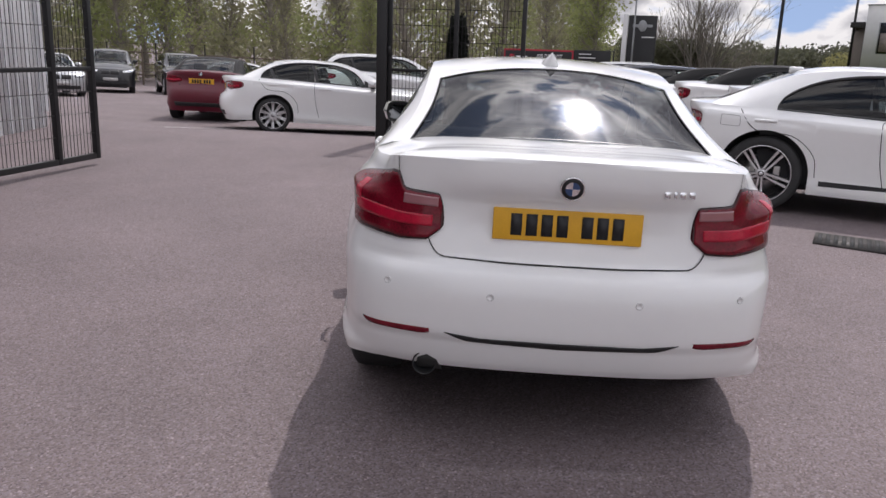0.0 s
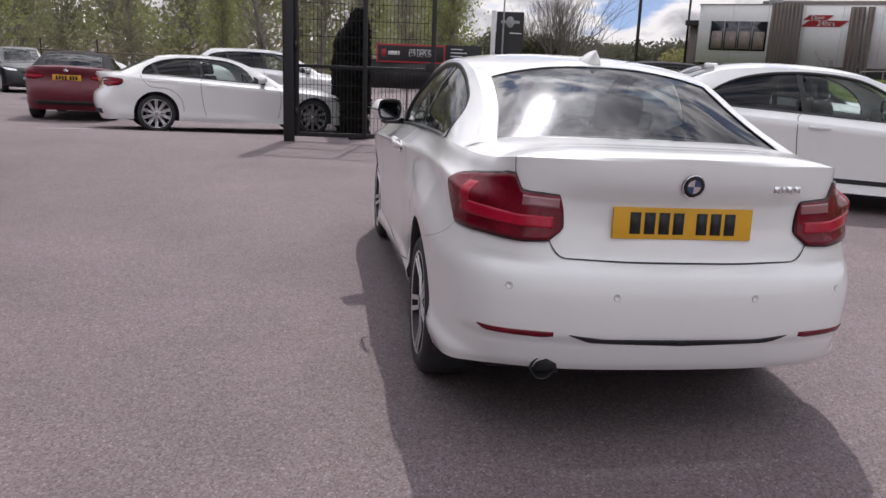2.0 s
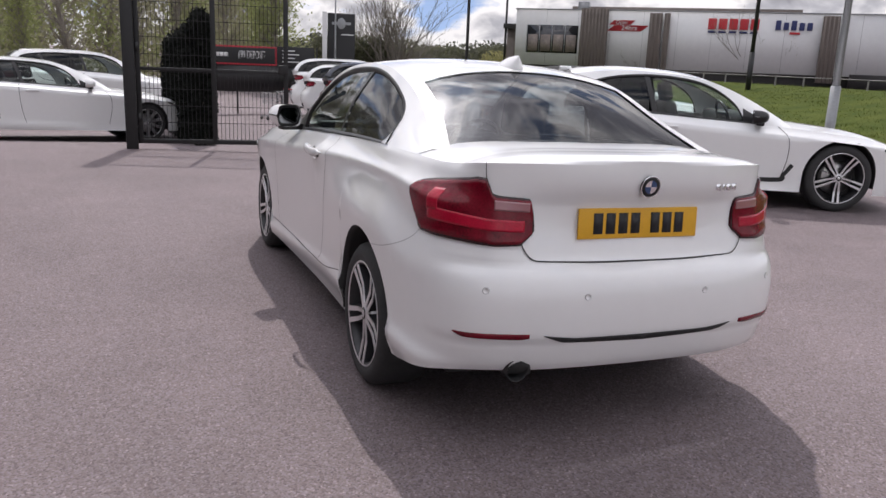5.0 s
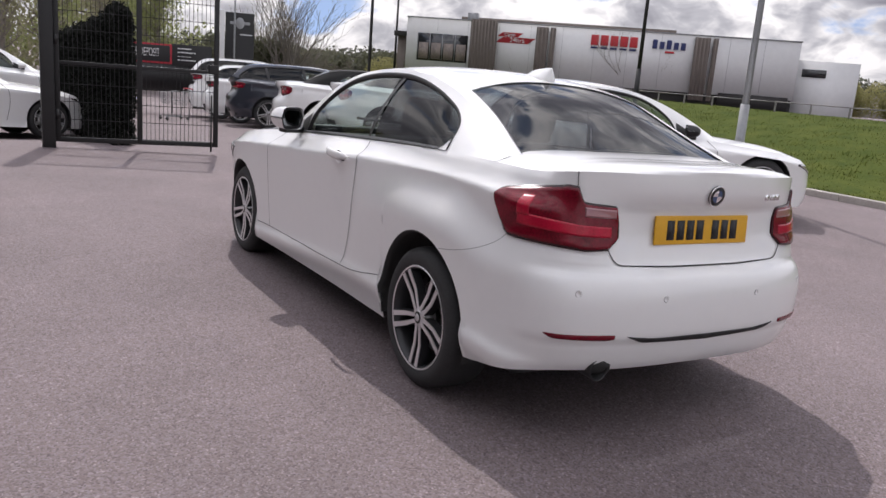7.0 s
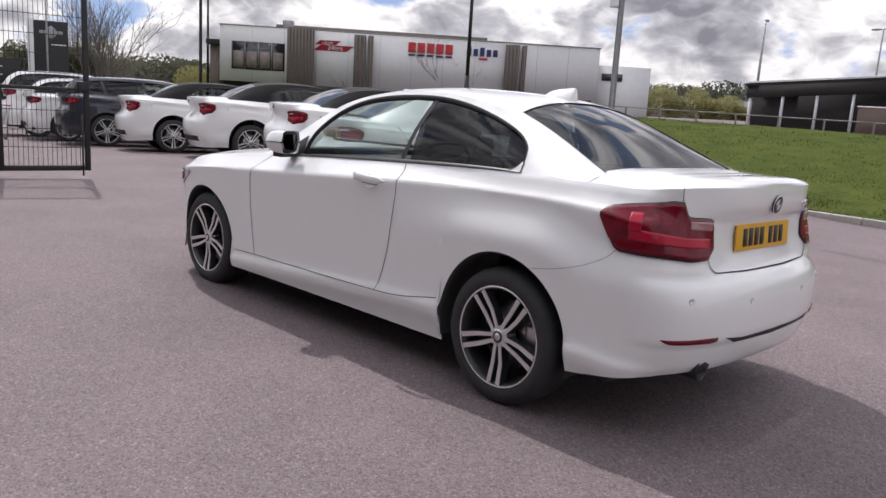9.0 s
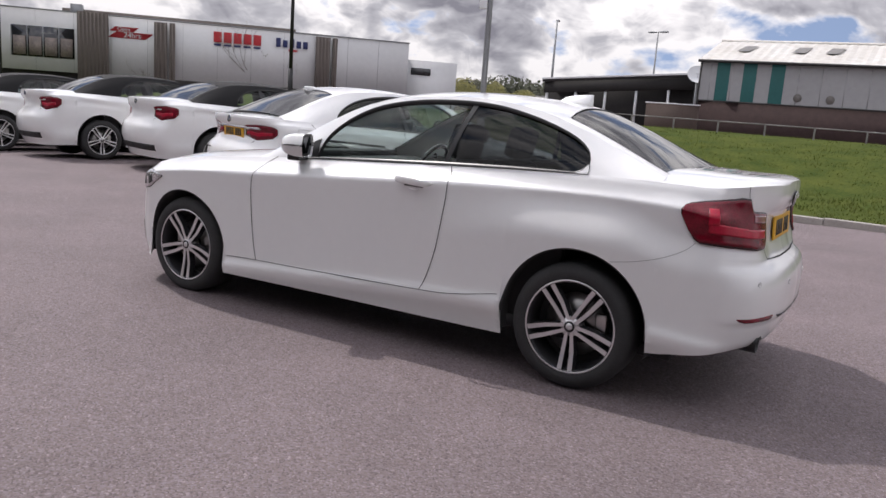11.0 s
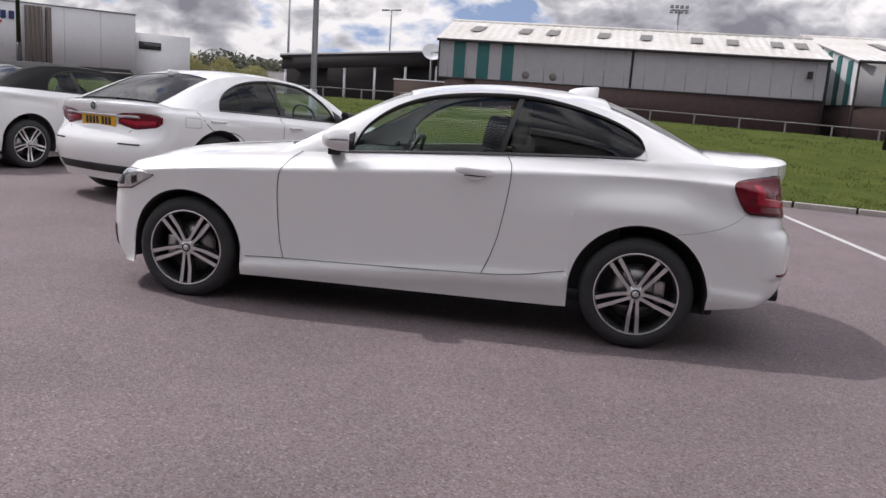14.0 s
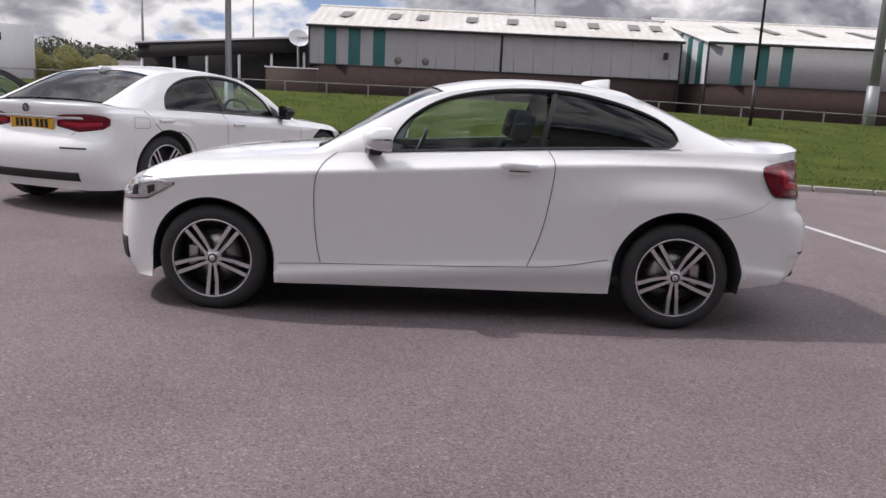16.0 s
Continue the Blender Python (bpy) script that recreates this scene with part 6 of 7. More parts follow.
# small marker posts at the kerb
M["marker"] = material("pale_marker_plastic", (0.60, 0.58, 0.52), 0.6, vary=0.2, scale=8)
for x, y, h in ((9.36, -1.9, 0.36), (9.15, 3.1, 0.34)):
    b = new("marker_post")
    part("post_shaft", box_bm(-0.025, 0.025, -0.02, 0.02, -0.1, h, 0.006), M["marker"], b)
    part("post_cap", box_bm(-0.028, 0.028, -0.023, 0.023, h - 0.06, h - 0.01, 0.004), M["marker"], b)
    b.matrix_world = pose(x, y, ground_z(x, y) + 0.05, 0, 6)
    tagged(b, "short pale marker post in the grass by the kerb", "post", "marker posts")


# ---- lamp posts ----
def lamp_post(x, y, h, r, mat, label, head="none", turn=0.0):
    p = new("lamp_post")
    part("pole", tube(bmesh.new(), (0, 0, -0.2), (0, 0, h), r, r * 0.62, 14), mat, p)
    part("base_sleeve", tube(bmesh.new(), (0, 0, -0.2), (0, 0, min(1.3, h * 0.2)), r * 1.2, r * 1.2, 14), mat, p)
    part("access_door", box_bm(-0.03, 0.03, -r * 1.26, -r * 1.15, 0.35, 0.85, 0.004), mat, p)
    if head == "arm":
        part("arm", tube(bmesh.new(), (0, 0, h - 0.02), (0.9, 0, h + 0.12), r * 0.5), mat, p)
        part("lantern", box_bm(0.7, 1.3, -0.12, 0.12, h + 0.06, h + 0.17, 0.03), mat, p)
    if head == "flood":
        part("arm", tube(bmesh.new(), (-0.7, 0, h), (0.7, 0, h), r * 0.6), mat, p)
        for k in (-0.6, -0.2, 0.2, 0.6):
            for z in (0.15, -0.25):
                part("floodlight", box_bm(k - 0.14, k + 0.14, -0.14, 0.10, h + z, h + z + 0.26, 0.03), mat, p)
    if head == "tee":
        part("arm", tube(bmesh.new(), (-0.55, 0, h), (0.55, 0, h), r * 0.6), mat, p)
        for k in (-0.5, 0.5):
            part("lantern", box_bm(k - 0.2, k + 0.2, -0.10, 0.10, h - 0.05, h + 0.05, 0.02), mat, p)
    if head == "camera":
        part("bracket", tube(bmesh.new(), (0, 0, 2.93), (-0.22, 0, 2.97), 0.018), mat, p)
        part("security_camera", box_bm(-0.42, -0.14, -0.05, 0.05, 2.97, 3.07, 0.025), M["clad_white"], p)
        part("junction_box", box_bm(-0.16, -0.04, -0.06, 0.06, 2.78, 2.98, 0.015), M["clad_white"], p)
    p.matrix_world = pose(x, y, ground_z(x, y), 0, 0, turn)
    return tagged(p, label, "lamp post", "lamp posts")


lamp_post(18.01, 18.62, 8.0, 0.075, M["black_steel"], "slim dark lamp post beyond the bays")
lamp_post(6.77, 4.64, 6.5, 0.052, M["galv"], "grey steel mast with a small security camera by the bays", "camera", -60)
lamp_post(8.2, 20.1, 8.0, 0.055, M["black_steel"], "slim dark lamp post in the far car park")
lamp_post(20.2, 42.3, 9.0, 0.085, M["black_steel"], "slim dark lamp post in the far car park")
lamp_post(17.27, -7.15, 8.0, 0.042, M["black_steel"], "slim dark lamp post on the grass bank")
lamp_post(20.6, -12.2, 9.5, 0.16, M["galv"], "thick grey steel mast behind the bank")
lamp_post(47.5, 21.2, 6.9, 0.10, M["galv"], "grey street lamp with a short arm", "arm", 20)
lamp_post(64.9, -5.7, 9.4, 0.12, M["galv"], "far grey floodlight mast with lamps", "flood", 90)
lamp_post(46.0, 13.7, 6.3, 0.07, M["galv"], "far grey lamp mast with two small lanterns", "tee", 70)
lamp_post(4.40, 21.55, 6.0, 0.032, M["galv"], "slim pale pole in front of the sign tower")
lamp_post(-18.5, 44.5, 9.0, 0.09, M["galv"], "grey lamp post before the wood")

# ---- sign tower and banner ----
M["sign_black"] = material("sign_black", (0.008, 0.008, 0.009), 0.35)
M["sign_white"] = material("sign_white", (0.65, 0.65, 0.65), 0.5)
M["sign_red"] = material("sign_red", (0.36, 0.015, 0.03), 0.5)


def words(text, size, mat, parent, m, extrude=0.004):
    cu = bpy.data.curves.new("lettering", "FONT")
    cu.body, cu.size, cu.extrude, cu.align_x, cu.align_y = text, size, extrude, "CENTER", "CENTER"
    tmp = bpy.data.objects.new("lettering", cu)
    scene.collection.objects.link(tmp)
    me = bpy.data.meshes.new_from_object(tmp.evaluated_get(bpy.context.evaluated_depsgraph_get()))
    bpy.data.objects.remove(tmp)
    me.materials.clear(); me.materials.append(mat)
    ob = part("lettering", me, None, parent)
    ob.matrix_local = m
    return ob


tower = new("sign_tower")
part("panel", box_bm(-0.52, 0.52, -0.12, 0.12, -0.2, 2.95, 0.02), M["sign_black"], tower)
part("side_edge", box_bm(-0.72, -0.54, -0.14, 0.14, -0.2, 2.98, 0.01), M["sign_white"], tower)
part("wing_emblem", box_bm(-0.36, 0.36, -0.135, -0.121, 2.62, 2.70, 0.006), M["galv"], tower)
ring = part("ring_emblem", mesh_of("ring_emblem", *lathe([(0.0, 0.0), (0.15, 0.0), (0.16, -0.015)], 24), M["galv"]), None, tower)
ring.matrix_local = pose(0, -0.136, 2.66) @ pose(0, 0, 0, 0, 0, -90)
for x, z in ((0.0, 2.33), (-0.45, 1.62)):
    part("sign_line", box_bm(x, 0.45, -0.126, -0.120, z, z + 0.03), M["sign_white"], tower)
tower.matrix_world = pose(4.87, 22.65, ground_z(4.87, 22.65), 0, 0, -14) @ Matrix.Diagonal((0.84, 0.84, 1.09, 1))
tagged(tower, "black sign tower with a silver winged emblem", "sign")

panel = new("banner_fence")
part("dark_board", box_bm(-3.4, 3.4, -0.04, 0.04, 0.10, 1.15), M["sign_black"], panel, "plain black boarding")
part("banner", box_bm(-2.9, 1.1, -0.06, -0.045, 1.05, 1.72, 0.004), M["sign_red"], panel, "dark red banner with pale lettering")
part("banner", box_bm(-2.8, 1.0, -0.066, -0.060, 1.11, 1.66, 0.002), M["sign_black"], panel)
part("banner", box_bm(1.14, 3.2, -0.06, -0.045, 1.02, 1.74, 0.004), M["sign_black"], panel, "black banner with pale bars")
for i, x in enumerate((-3.35, -1.1, 1.12, 3.35)):
    part("board_post", box_bm(x - 0.04, x + 0.04, 0.03, 0.11, -0.9, 1.75, 0.005), M["black_steel"], panel)
part("brand_block", box_bm(-2.6, -2.3, -0.071, -0.066, 1.25, 1.53), M["sign_red"], panel)
part("brand_bar", box_bm(-2.2, -1.55, -0.071, -0.066, 1.33, 1.47), M["sign_white"], panel)
words("£99 DEPOSIT", 0.40, M["sign_white"], panel, pose(-0.28, -0.07, 1.40, 90) @ Matrix.Diagonal((0.66, 1, 1, 1)))
for k in range(4):
    part("text_bar", box_bm(1.4, 2.1 + 0.25 * (k % 2), -0.064, -0.058, 1.58 - 0.13 * k, 1.62 - 0.13 * k), M["sign_white"], panel)
panel.matrix_world = pose(2.12, 22.27, 0.14, 0, 0, -9) @ Matrix.Diagonal((0.545, 0.7, 0.85, 1))
tagged(panel, "black boarding carrying a dark red finance banner", "banner")


# ---- plants ----
M["bark"] = material("grey_brown_bark", (0.30, 0.27, 0.23), 0.95, vary=0.4, scale=3, bump=0.6, bump_scale=30)


M["bark_dark"] = material("dark_twig_bark", (0.20, 0.18, 0.155), 0.95, vary=0.4, scale=3)
M["leaf_spring"] = leaf_material("spring_leaves", (0.33, 0.36, 0.15), (0.24, 0.27, 0.11), 0.35)
M["leaf_olive"] = leaf_material("olive_buds", (0.33, 0.32, 0.19), (0.25, 0.24, 0.145), 0.3)
M["leaf_dark"] = material("dark_conifer_needles", (0.012, 0.014, 0.011), 0.95, vary=0.4, scale=3, spec=0.15)
M["leaf_far"] = material("far_wood_leaves", (0.045, 0.055, 0.032), 0.9, vary=0.6, scale=0.02, second=(0.075, 0.075, 0.045))
M["leaf_willow"] = leaf_material("yellow_green_shoots", (0.37, 0.35, 0.135), (0.27, 0.26, 0.10), 1.0)
M["leaf_scrub"] = leaf_material("dull_scrub_leaves", (0.13, 0.135, 0.075), (0.085, 0.09, 0.055), 0.8)
M["twig_brown"] = leaf_material("brown_twigs_and_buds", (0.17, 0.145, 0.11), (0.10, 0.085, 0.07), 1.5)


def limb(vs, fs, pts, radii, n=5):
    o = len(vs)
    for i, p in enumerate(pts):
        d = (pts[min(i + 1, len(pts) - 1)] - pts[max(i - 1, 0)]).normalized()
        u = d.orthogonal().normalized()
        v = d.cross(u)
        vs.extend(tuple(p + (u * math.cos(math.tau * k / n) + v * math.sin(math.tau * k / n)) * radii[i]) for k in range(n))
    for i in range(len(pts) - 1):
        for k in range(n):
            fs.append((o + i * n + k, o + i * n + (k + 1) % n, o + (i + 1) * n + (k + 1) % n, o + (i + 1) * n + k))


def tree_meshes(seed, h, spread, leaves, leaf, twigs=70, size=0.14):
    """Trunk with limbs, and a crown of many small leaf clumps."""
    r = random.Random(seed)
    vs, fs, tips = [], [], []
    trunk = [Vector((0, 0, 0))]
    for i in range(6):
        trunk.append(trunk[-1] + Vector((r.uniform(-0.25, 0.25), r.uniform(-0.25, 0.25), h * 0.135)))
    limb(vs, fs, trunk, [0.020 * h * (1 - 0.14 * i) for i in range(7)], 7)
    for i in range(twigs):
        k = r.randint(1, 6)
        a = r.uniform(0, math.tau)
        p = trunk[k].lerp(trunk[min(6, k + 1)], r.random())
        L_ = spread * r.uniform(0.5, 1.0) * (1.15 - 0.09 * k)
        d = Vector((math.cos(a), math.sin(a), r.uniform(0.35, 1.3))).normalized()
        pts = [p]
        for j in range(3):
            d = (d + Vector((r.uniform(-0.3, 0.3), r.uniform(-0.3, 0.3), 0.18))).normalized()
            pts.append(pts[-1] + d * L_ / 3)
        b = 0.0055 * h * r.uniform(0.5, 1)
        limb(vs, fs, pts, [b, b * 0.7, b * 0.45, b * 0.15], 4)
        tips += pts[1:]
        for _ in range(2):
            q = pts[2] + Vector((r.uniform(-1, 1), r.uniform(-1, 1), r.uniform(0, 1.2))) * L_ * 0.35
            limb(vs, fs, [pts[1 + _ % 2], q], [b * 0.5, b * 0.12], 3)
            tips.append(q)
    wood = bpy.data.meshes.new("trunk")
    wood.from_pydata(vs, [], fs)
    wood.materials.append(M["bark"])
    wood.polygons.foreach_set("use_smooth", [True] * len(wood.polygons))
    vs, fs = [], []
    for i in range(leaves):
        c = tips[r.randrange(len(tips))] + Vector((r.gauss(0, 0.38), r.gauss(0, 0.38), r.gauss(0, 0.32)))
        u = Vector((r.uniform(-1, 1), r.uniform(-1, 1), r.uniform(-1, 1))).normalized()
        v = u.orthogonal().normalized()
        s = size * r.uniform(0.5, 1.2)
        o = len(vs)
        vs += [tuple(c - u * s), tuple(c + v * s * 0.6), tuple(c + u * s), tuple(c - v * s * 0.6)]
        fs.append((o, o + 1, o + 2, o + 3))
    crown = bpy.data.meshes.new("crown")
    crown.from_pydata(vs, [], fs)
    crown.materials.append(leaf)
    return wood, crown


KINDS = [tree_meshes(11, 11.0, 2.6, 4200, M["leaf_spring"], 90, 0.105), tree_meshes(12, 12.5, 2.3, 2600, M["leaf_olive"], 90, 0.10), tree_meshes(13, 9.5, 2.8, 2400, M["leaf_olive"], 90, 0.10),
         tree_meshes(14, 10.5, 2.4, 4400, M["leaf_spring"], 90, 0.105), tree_meshes(15, 13.0, 2.4, 700, M["leaf_olive"], 120, 0.10)]


def tree(kind, x, y, scale, turn, label="tall young tree with thin spring leaves in the wood", name="tree", group="trees of the wood"):
    t = new(name)
    wood, crown = KINDS[kind]
    part("trunk", wood, None, t)
    if crown:
        part("crown", crown, None, t)
    t.matrix_world = pose(x, y, ground_z(x, y) - 0.1, 0, 0, turn) @ Matrix.Diagonal((scale, scale, scale, 1))
    return tagged(t, label, "tree", group)


r = random.Random(21)
for row, (y0, n, k0) in enumerate(((43.5, 20, 0.85), (50.0, 18, 1.1), (60, 14, 1.35))):
    for i in range(n):
        x = -58 + 72 * (i + r.uniform(-0.3, 0.3)) / n
        if x > 6.5 + row * 1.3:
            continue
        tree(r.choice([0, 1, 2, 3, 4, 1, 3]), x, y0 + r.uniform(-1.2, 1.6), k0 * r.uniform(0.8, 1.15), r.uniform(0, 360))
# bare many-stemmed trees beside the sign tower
def stems_mesh(seed, h, spread, stems):
    """Stems that fan out from one stool and fork into fine bare twigs."""
    q = random.Random(seed)
    vs, fs, tips = [], [], []

    def grow(p, d, length, radius, depth):
        pts = [p]
        for j in range(3):
            d = (d + Vector((q.uniform(-1, 1), q.uniform(-1, 1), q.uniform(-0.2, 0.6))) * 0.16).normalized()
            pts.append(pts[-1] + d * length / 3)
        limb(vs, fs, pts, [radius, radius * 0.85, radius * 0.7, radius * 0.5], 5 if depth < 2 else 3)
        if depth == 4:
            tips.append(pts[-1])
            return
        for j in range(3 if depth else 4):
            e = (d + Vector((q.uniform(-1, 1), q.uniform(-1, 1), q.uniform(-0.25, 0.5))) * 0.62).normalized()
            grow(pts[-1 - (j % 2)], e, length * q.uniform(0.62, 0.85), radius * 0.52, depth + 1)

    for i in range(stems):
        a = math.tau * (i + q.random()) / stems
        grow(Vector((0.12 * math.cos(a), 0.12 * math.sin(a), 0)), Vector((spread * math.cos(a), spread * math.sin(a), 1.0)).normalized(), h * q.uniform(0.26, 0.36), 0.013 * h, 0)
    wood = bpy.data.meshes.new("trunk")
    wood.from_pydata(vs, [], fs)
    wood.materials.append(M["bark_dark"])
    vs, fs = [], []
    for c in tips:
        u = Vector((q.uniform(-1, 1), q.uniform(-1, 1), q.uniform(-1, 1))).normalized() * 0.022
        v = u.orthogonal() * 0.6
        o = len(vs)
        vs += [tuple(c - u), tuple(c + v), tuple(c + u), tuple(c - v)]
        fs.append((o, o + 1, o + 2, o + 3))
    buds = bpy.data.meshes.new("crown")
    buds.from_pydata(vs, [], fs)
    buds.materials.append(M["leaf_olive"])
    return wood, buds


KINDS.append(stems_mesh(31, 4.4, 0.20, 6))
for x, y, s_, a in ((8.3, 28.1, 1.3, 30), (7.4, 29.6, 1.05, 140), (8.9, 29.9, 1.0, 250), (13.6, 39.5, 0.9, 70)):
    tree(5, x, y, s_, a, "bare many-stemmed spreading tree with fine twigs", "bare_tree", "bare trees")
KINDS.append(stems_mesh(33, 4.2, 0.30, 4))
for x, y, s_ in ((30.6, 31.8, 1.15), (25.4, 36.4, 0.85), (36.2, 36.4, 0.85), (37.5, 31.2, 0.65)):
    tree(6, x, y, s_, x * 40, "small bare street tree before the store", "bare_tree", "bare trees")


def leaf_heap(name, label, spots, count, size, leaf, seed, kind="", category="bush"):
    """A shrub or far wood: leaf clumps thrown round a few spots (x, y, z, rx, ry, rz)."""
    q = random.Random(seed)
    vs, fs = [], []
    for i in range(count):
        x, y, z, rx, ry, rz = spots[i % len(spots)]
        u = Vector((q.gauss(0, 1), q.gauss(0, 1), q.gauss(0, 1))).normalized() * q.random() ** 0.4
        c = Vector((x + u.x * rx, y + u.y * ry, z + u.z * rz))
        a = Vector((q.uniform(-1, 1), q.uniform(-1, 1), q.uniform(-1, 1))).normalized()
        b = a.orthogonal().normalized()
        s = size * q.uniform(0.5, 1.3)
        o = len(vs)
        vs += [tuple(c - a * s), tuple(c + b * s * 0.7), tuple(c + a * s), tuple(c - b * s * 0.7)]
        fs.append((o, o + 1, o + 2, o + 3))
    me = bpy.data.meshes.new(name)
    me.from_pydata(vs, [], fs)
    me.materials.append(leaf)
    return tagged(new(name, me), label, category, kind=kind)


q = random.Random(5)
# undergrowth along the wood
leaf_heap("undergrowth", "low olive scrub along the edge of the wood", [(x, 43 + q.uniform(0, 8), q.uniform(-0.6, 1.2), 2.0, 1.4, q.uniform(0.9, 2.0)) for x in np.linspace(-58, 8, 52)], 14000, 0.14, M["leaf_olive"], 6, "stuff", "scrub")
leaf_heap("undergrowth", "pale green scrub along the edge of the wood", [(x, 45 + q.uniform(0, 10), q.uniform(0.2, 2.8), 1.8, 1.4, q.uniform(1.0, 2.4)) for x in np.linspace(-58, 10, 44)], 9000, 0.14, M["leaf_spring"], 7, "stuff", "scrub")
leaf_heap("wood_depth", "hazy brown-green branches deep in the wood", [(x, q.uniform(64, 78), q.uniform(0.5, 13), 3.5, 3.0, 3.0) for x in np.linspace(-75, 12, 90)], 30000, 0.26, M["leaf_olive"], 16, "stuff", "wood")
# far wood round the horizon
spots = []
for i in range(150):
    a = radians(8 + 95 * i / 150)
    d = q.uniform(240, 330)
    spots.append((d * math.sin(a), d * math.cos(a), q.uniform(1.0, 3.5) + 3.0 * soft(30, 60, math.degrees(a)), 9, 9, q.uniform(2.5, 5.5)))
leaf_heap("far_wood", "dark hazy wood along the horizon", spots, 60000, 0.75, M["leaf_far"], 8, "stuff", "wood")
spots = [(q.uniform(95, 130) * math.sin(radians(a)), q.uniform(95, 130) * math.cos(radians(a)), q.uniform(0.5, 2.0), 3.5, 3.5, q.uniform(1.2, 2.6)) for a in np.linspace(14, 30, 24)]
leaf_heap("tree_line", "dull green scrub and trees beyond the far car park", spots, 20000, 0.34, M["leaf_scrub"], 9, "stuff", "wood")
for k, (x, y, z, w, rz) in enumerate(((58.7, 34.6, 1.9, 1.4, 1.6), (59.9, 32.0, 1.8, 1.2, 1.5), (61.0, 29.6, 1.6, 1.3, 1.1), (58.0, 37.2, 2.0, 1.4, 1.8), (24.3, 52.3, 1.0, 1.4, 1.3))):
    leaf_heap("willow_bush", "soft yellow-green shooting willow bush", [(x, y, z, w, w, rz), (x + 0.7, y - 0.9, z - 0.5, w * 0.8, w * 0.8, rz * 0.7)], 5200, 0.085, M["leaf_willow"], 40 + k)
# flat-topped dull hedge and brown scrub behind the sign tower
leaf_heap("clipped_hedge", "flat-topped dull olive hedge behind the sign tower", [(5.2 + 0.3 * i, 27.6 + 0.11 * i, 0.30 + 1.35 * j, 0.34, 0.4, 0.62) for i in range(11) for j in (0, 1)], 9000, 0.06, M["leaf_scrub"], 51)
leaf_heap("brown_scrub", "leafless brown scrub under bare trees", [(7.4 + 0.45 * i, 29.2 + 0.2 * (i % 3), 0.5, 0.45, 0.5, 0.9 + 0.25 * (i % 2)) for i in range(10)], 7000, 0.05, M["twig_brown"], 52)
# dark clipped hedge that runs back from the gate
hedge = new("hedge")
H0, H1 = Vector((-0.62, 9.15)), Vector((-0.80, 16.2))
vs, fs = [], []
q = random.Random(17)
for i in range(52000):
    k = q.random() ** 1.4
    c2 = H0.lerp(H1, k)
    top = 1.93 + 0.10 * noise.noise((c2.y * 1.7, 0, 0)) + 0.14 * max(0.0, noise.noise((c2.y * 6.0, 3.0, 0)))
    z = top * q.random() ** 0.8
    w = 0.15 * (1.0 - 0.35 * (z / top) ** 3) * (1 + 0.5 * noise.noise((c2.y * 2, z * 2, 5.0)))
    c = Vector((c2.x + w * q.uniform(-1, 1), c2.y + q.gauss(0, 0.03), ground_z(c2.x, c2.y) + z))
    u = Vector((q.uniform(-1, 1), q.uniform(-1, 1), q.uniform(-0.3, 1.5))).normalized()
    v = u.orthogonal().normalized()
    s_ = q.uniform(0.022, 0.055)
    o = len(vs)
    vs += [tuple(c - u * s_), tuple(c + v * s_ * 0.4), tuple(c + u * s_), tuple(c - v * s_ * 0.4)]
    fs.append((o, o + 1, o + 2, o + 3))
me = bpy.data.meshes.new("foliage"); me.from_pydata(vs, [], fs); me.materials.append(M["leaf_dark"])
part("foliage", me, None, hedge)
for i in range(7):
    c2 = H0.lerp(H1, (i + 0.3) / 7)
    z = ground_z(c2.x, c2.y)
    part("stem", tube(bmesh.new(), (c2.x, c2.y, z - 0.1), (c2.x + 0.03, c2.y, z + 1.5), 0.035, 0.012, 7), M["bark"], hedge)
tagged(hedge, "dark dense conifer hedge running back behind the gate", "hedge")


# ---- sheds beyond the bank ----
M["clad_grey"] = material("grey_cladding", (0.37, 0.375, 0.38), 0.6, vary=0.12, scale=0.5)
M["clad_teal"] = material("teal_cladding", (0.02, 0.13, 0.125), 0.55, vary=0.15, scale=1)
M["roof_sheet"] = material("weathered_white_roof", (0.66, 0.65, 0.62), 0.6, vary=0.3, scale=0.35, second=(0.50, 0.47, 0.42))
M["rooflight"] = material("grimy_rooflight", (0.18, 0.17, 0.155), 0.4, vary=0.4, scale=2)
M["brick"] = material("dark_red_brick", (0.06, 0.036, 0.034), 0.9, vary=0.35, scale=4, bump=0.4, bump_scale=40)
# also colours in the shade of the store's ground floor
M["dark_fill"] = material("dark_parts_and_shade", (0.03, 0.028, 0.028), 0.8, vary=0.3, scale=1)


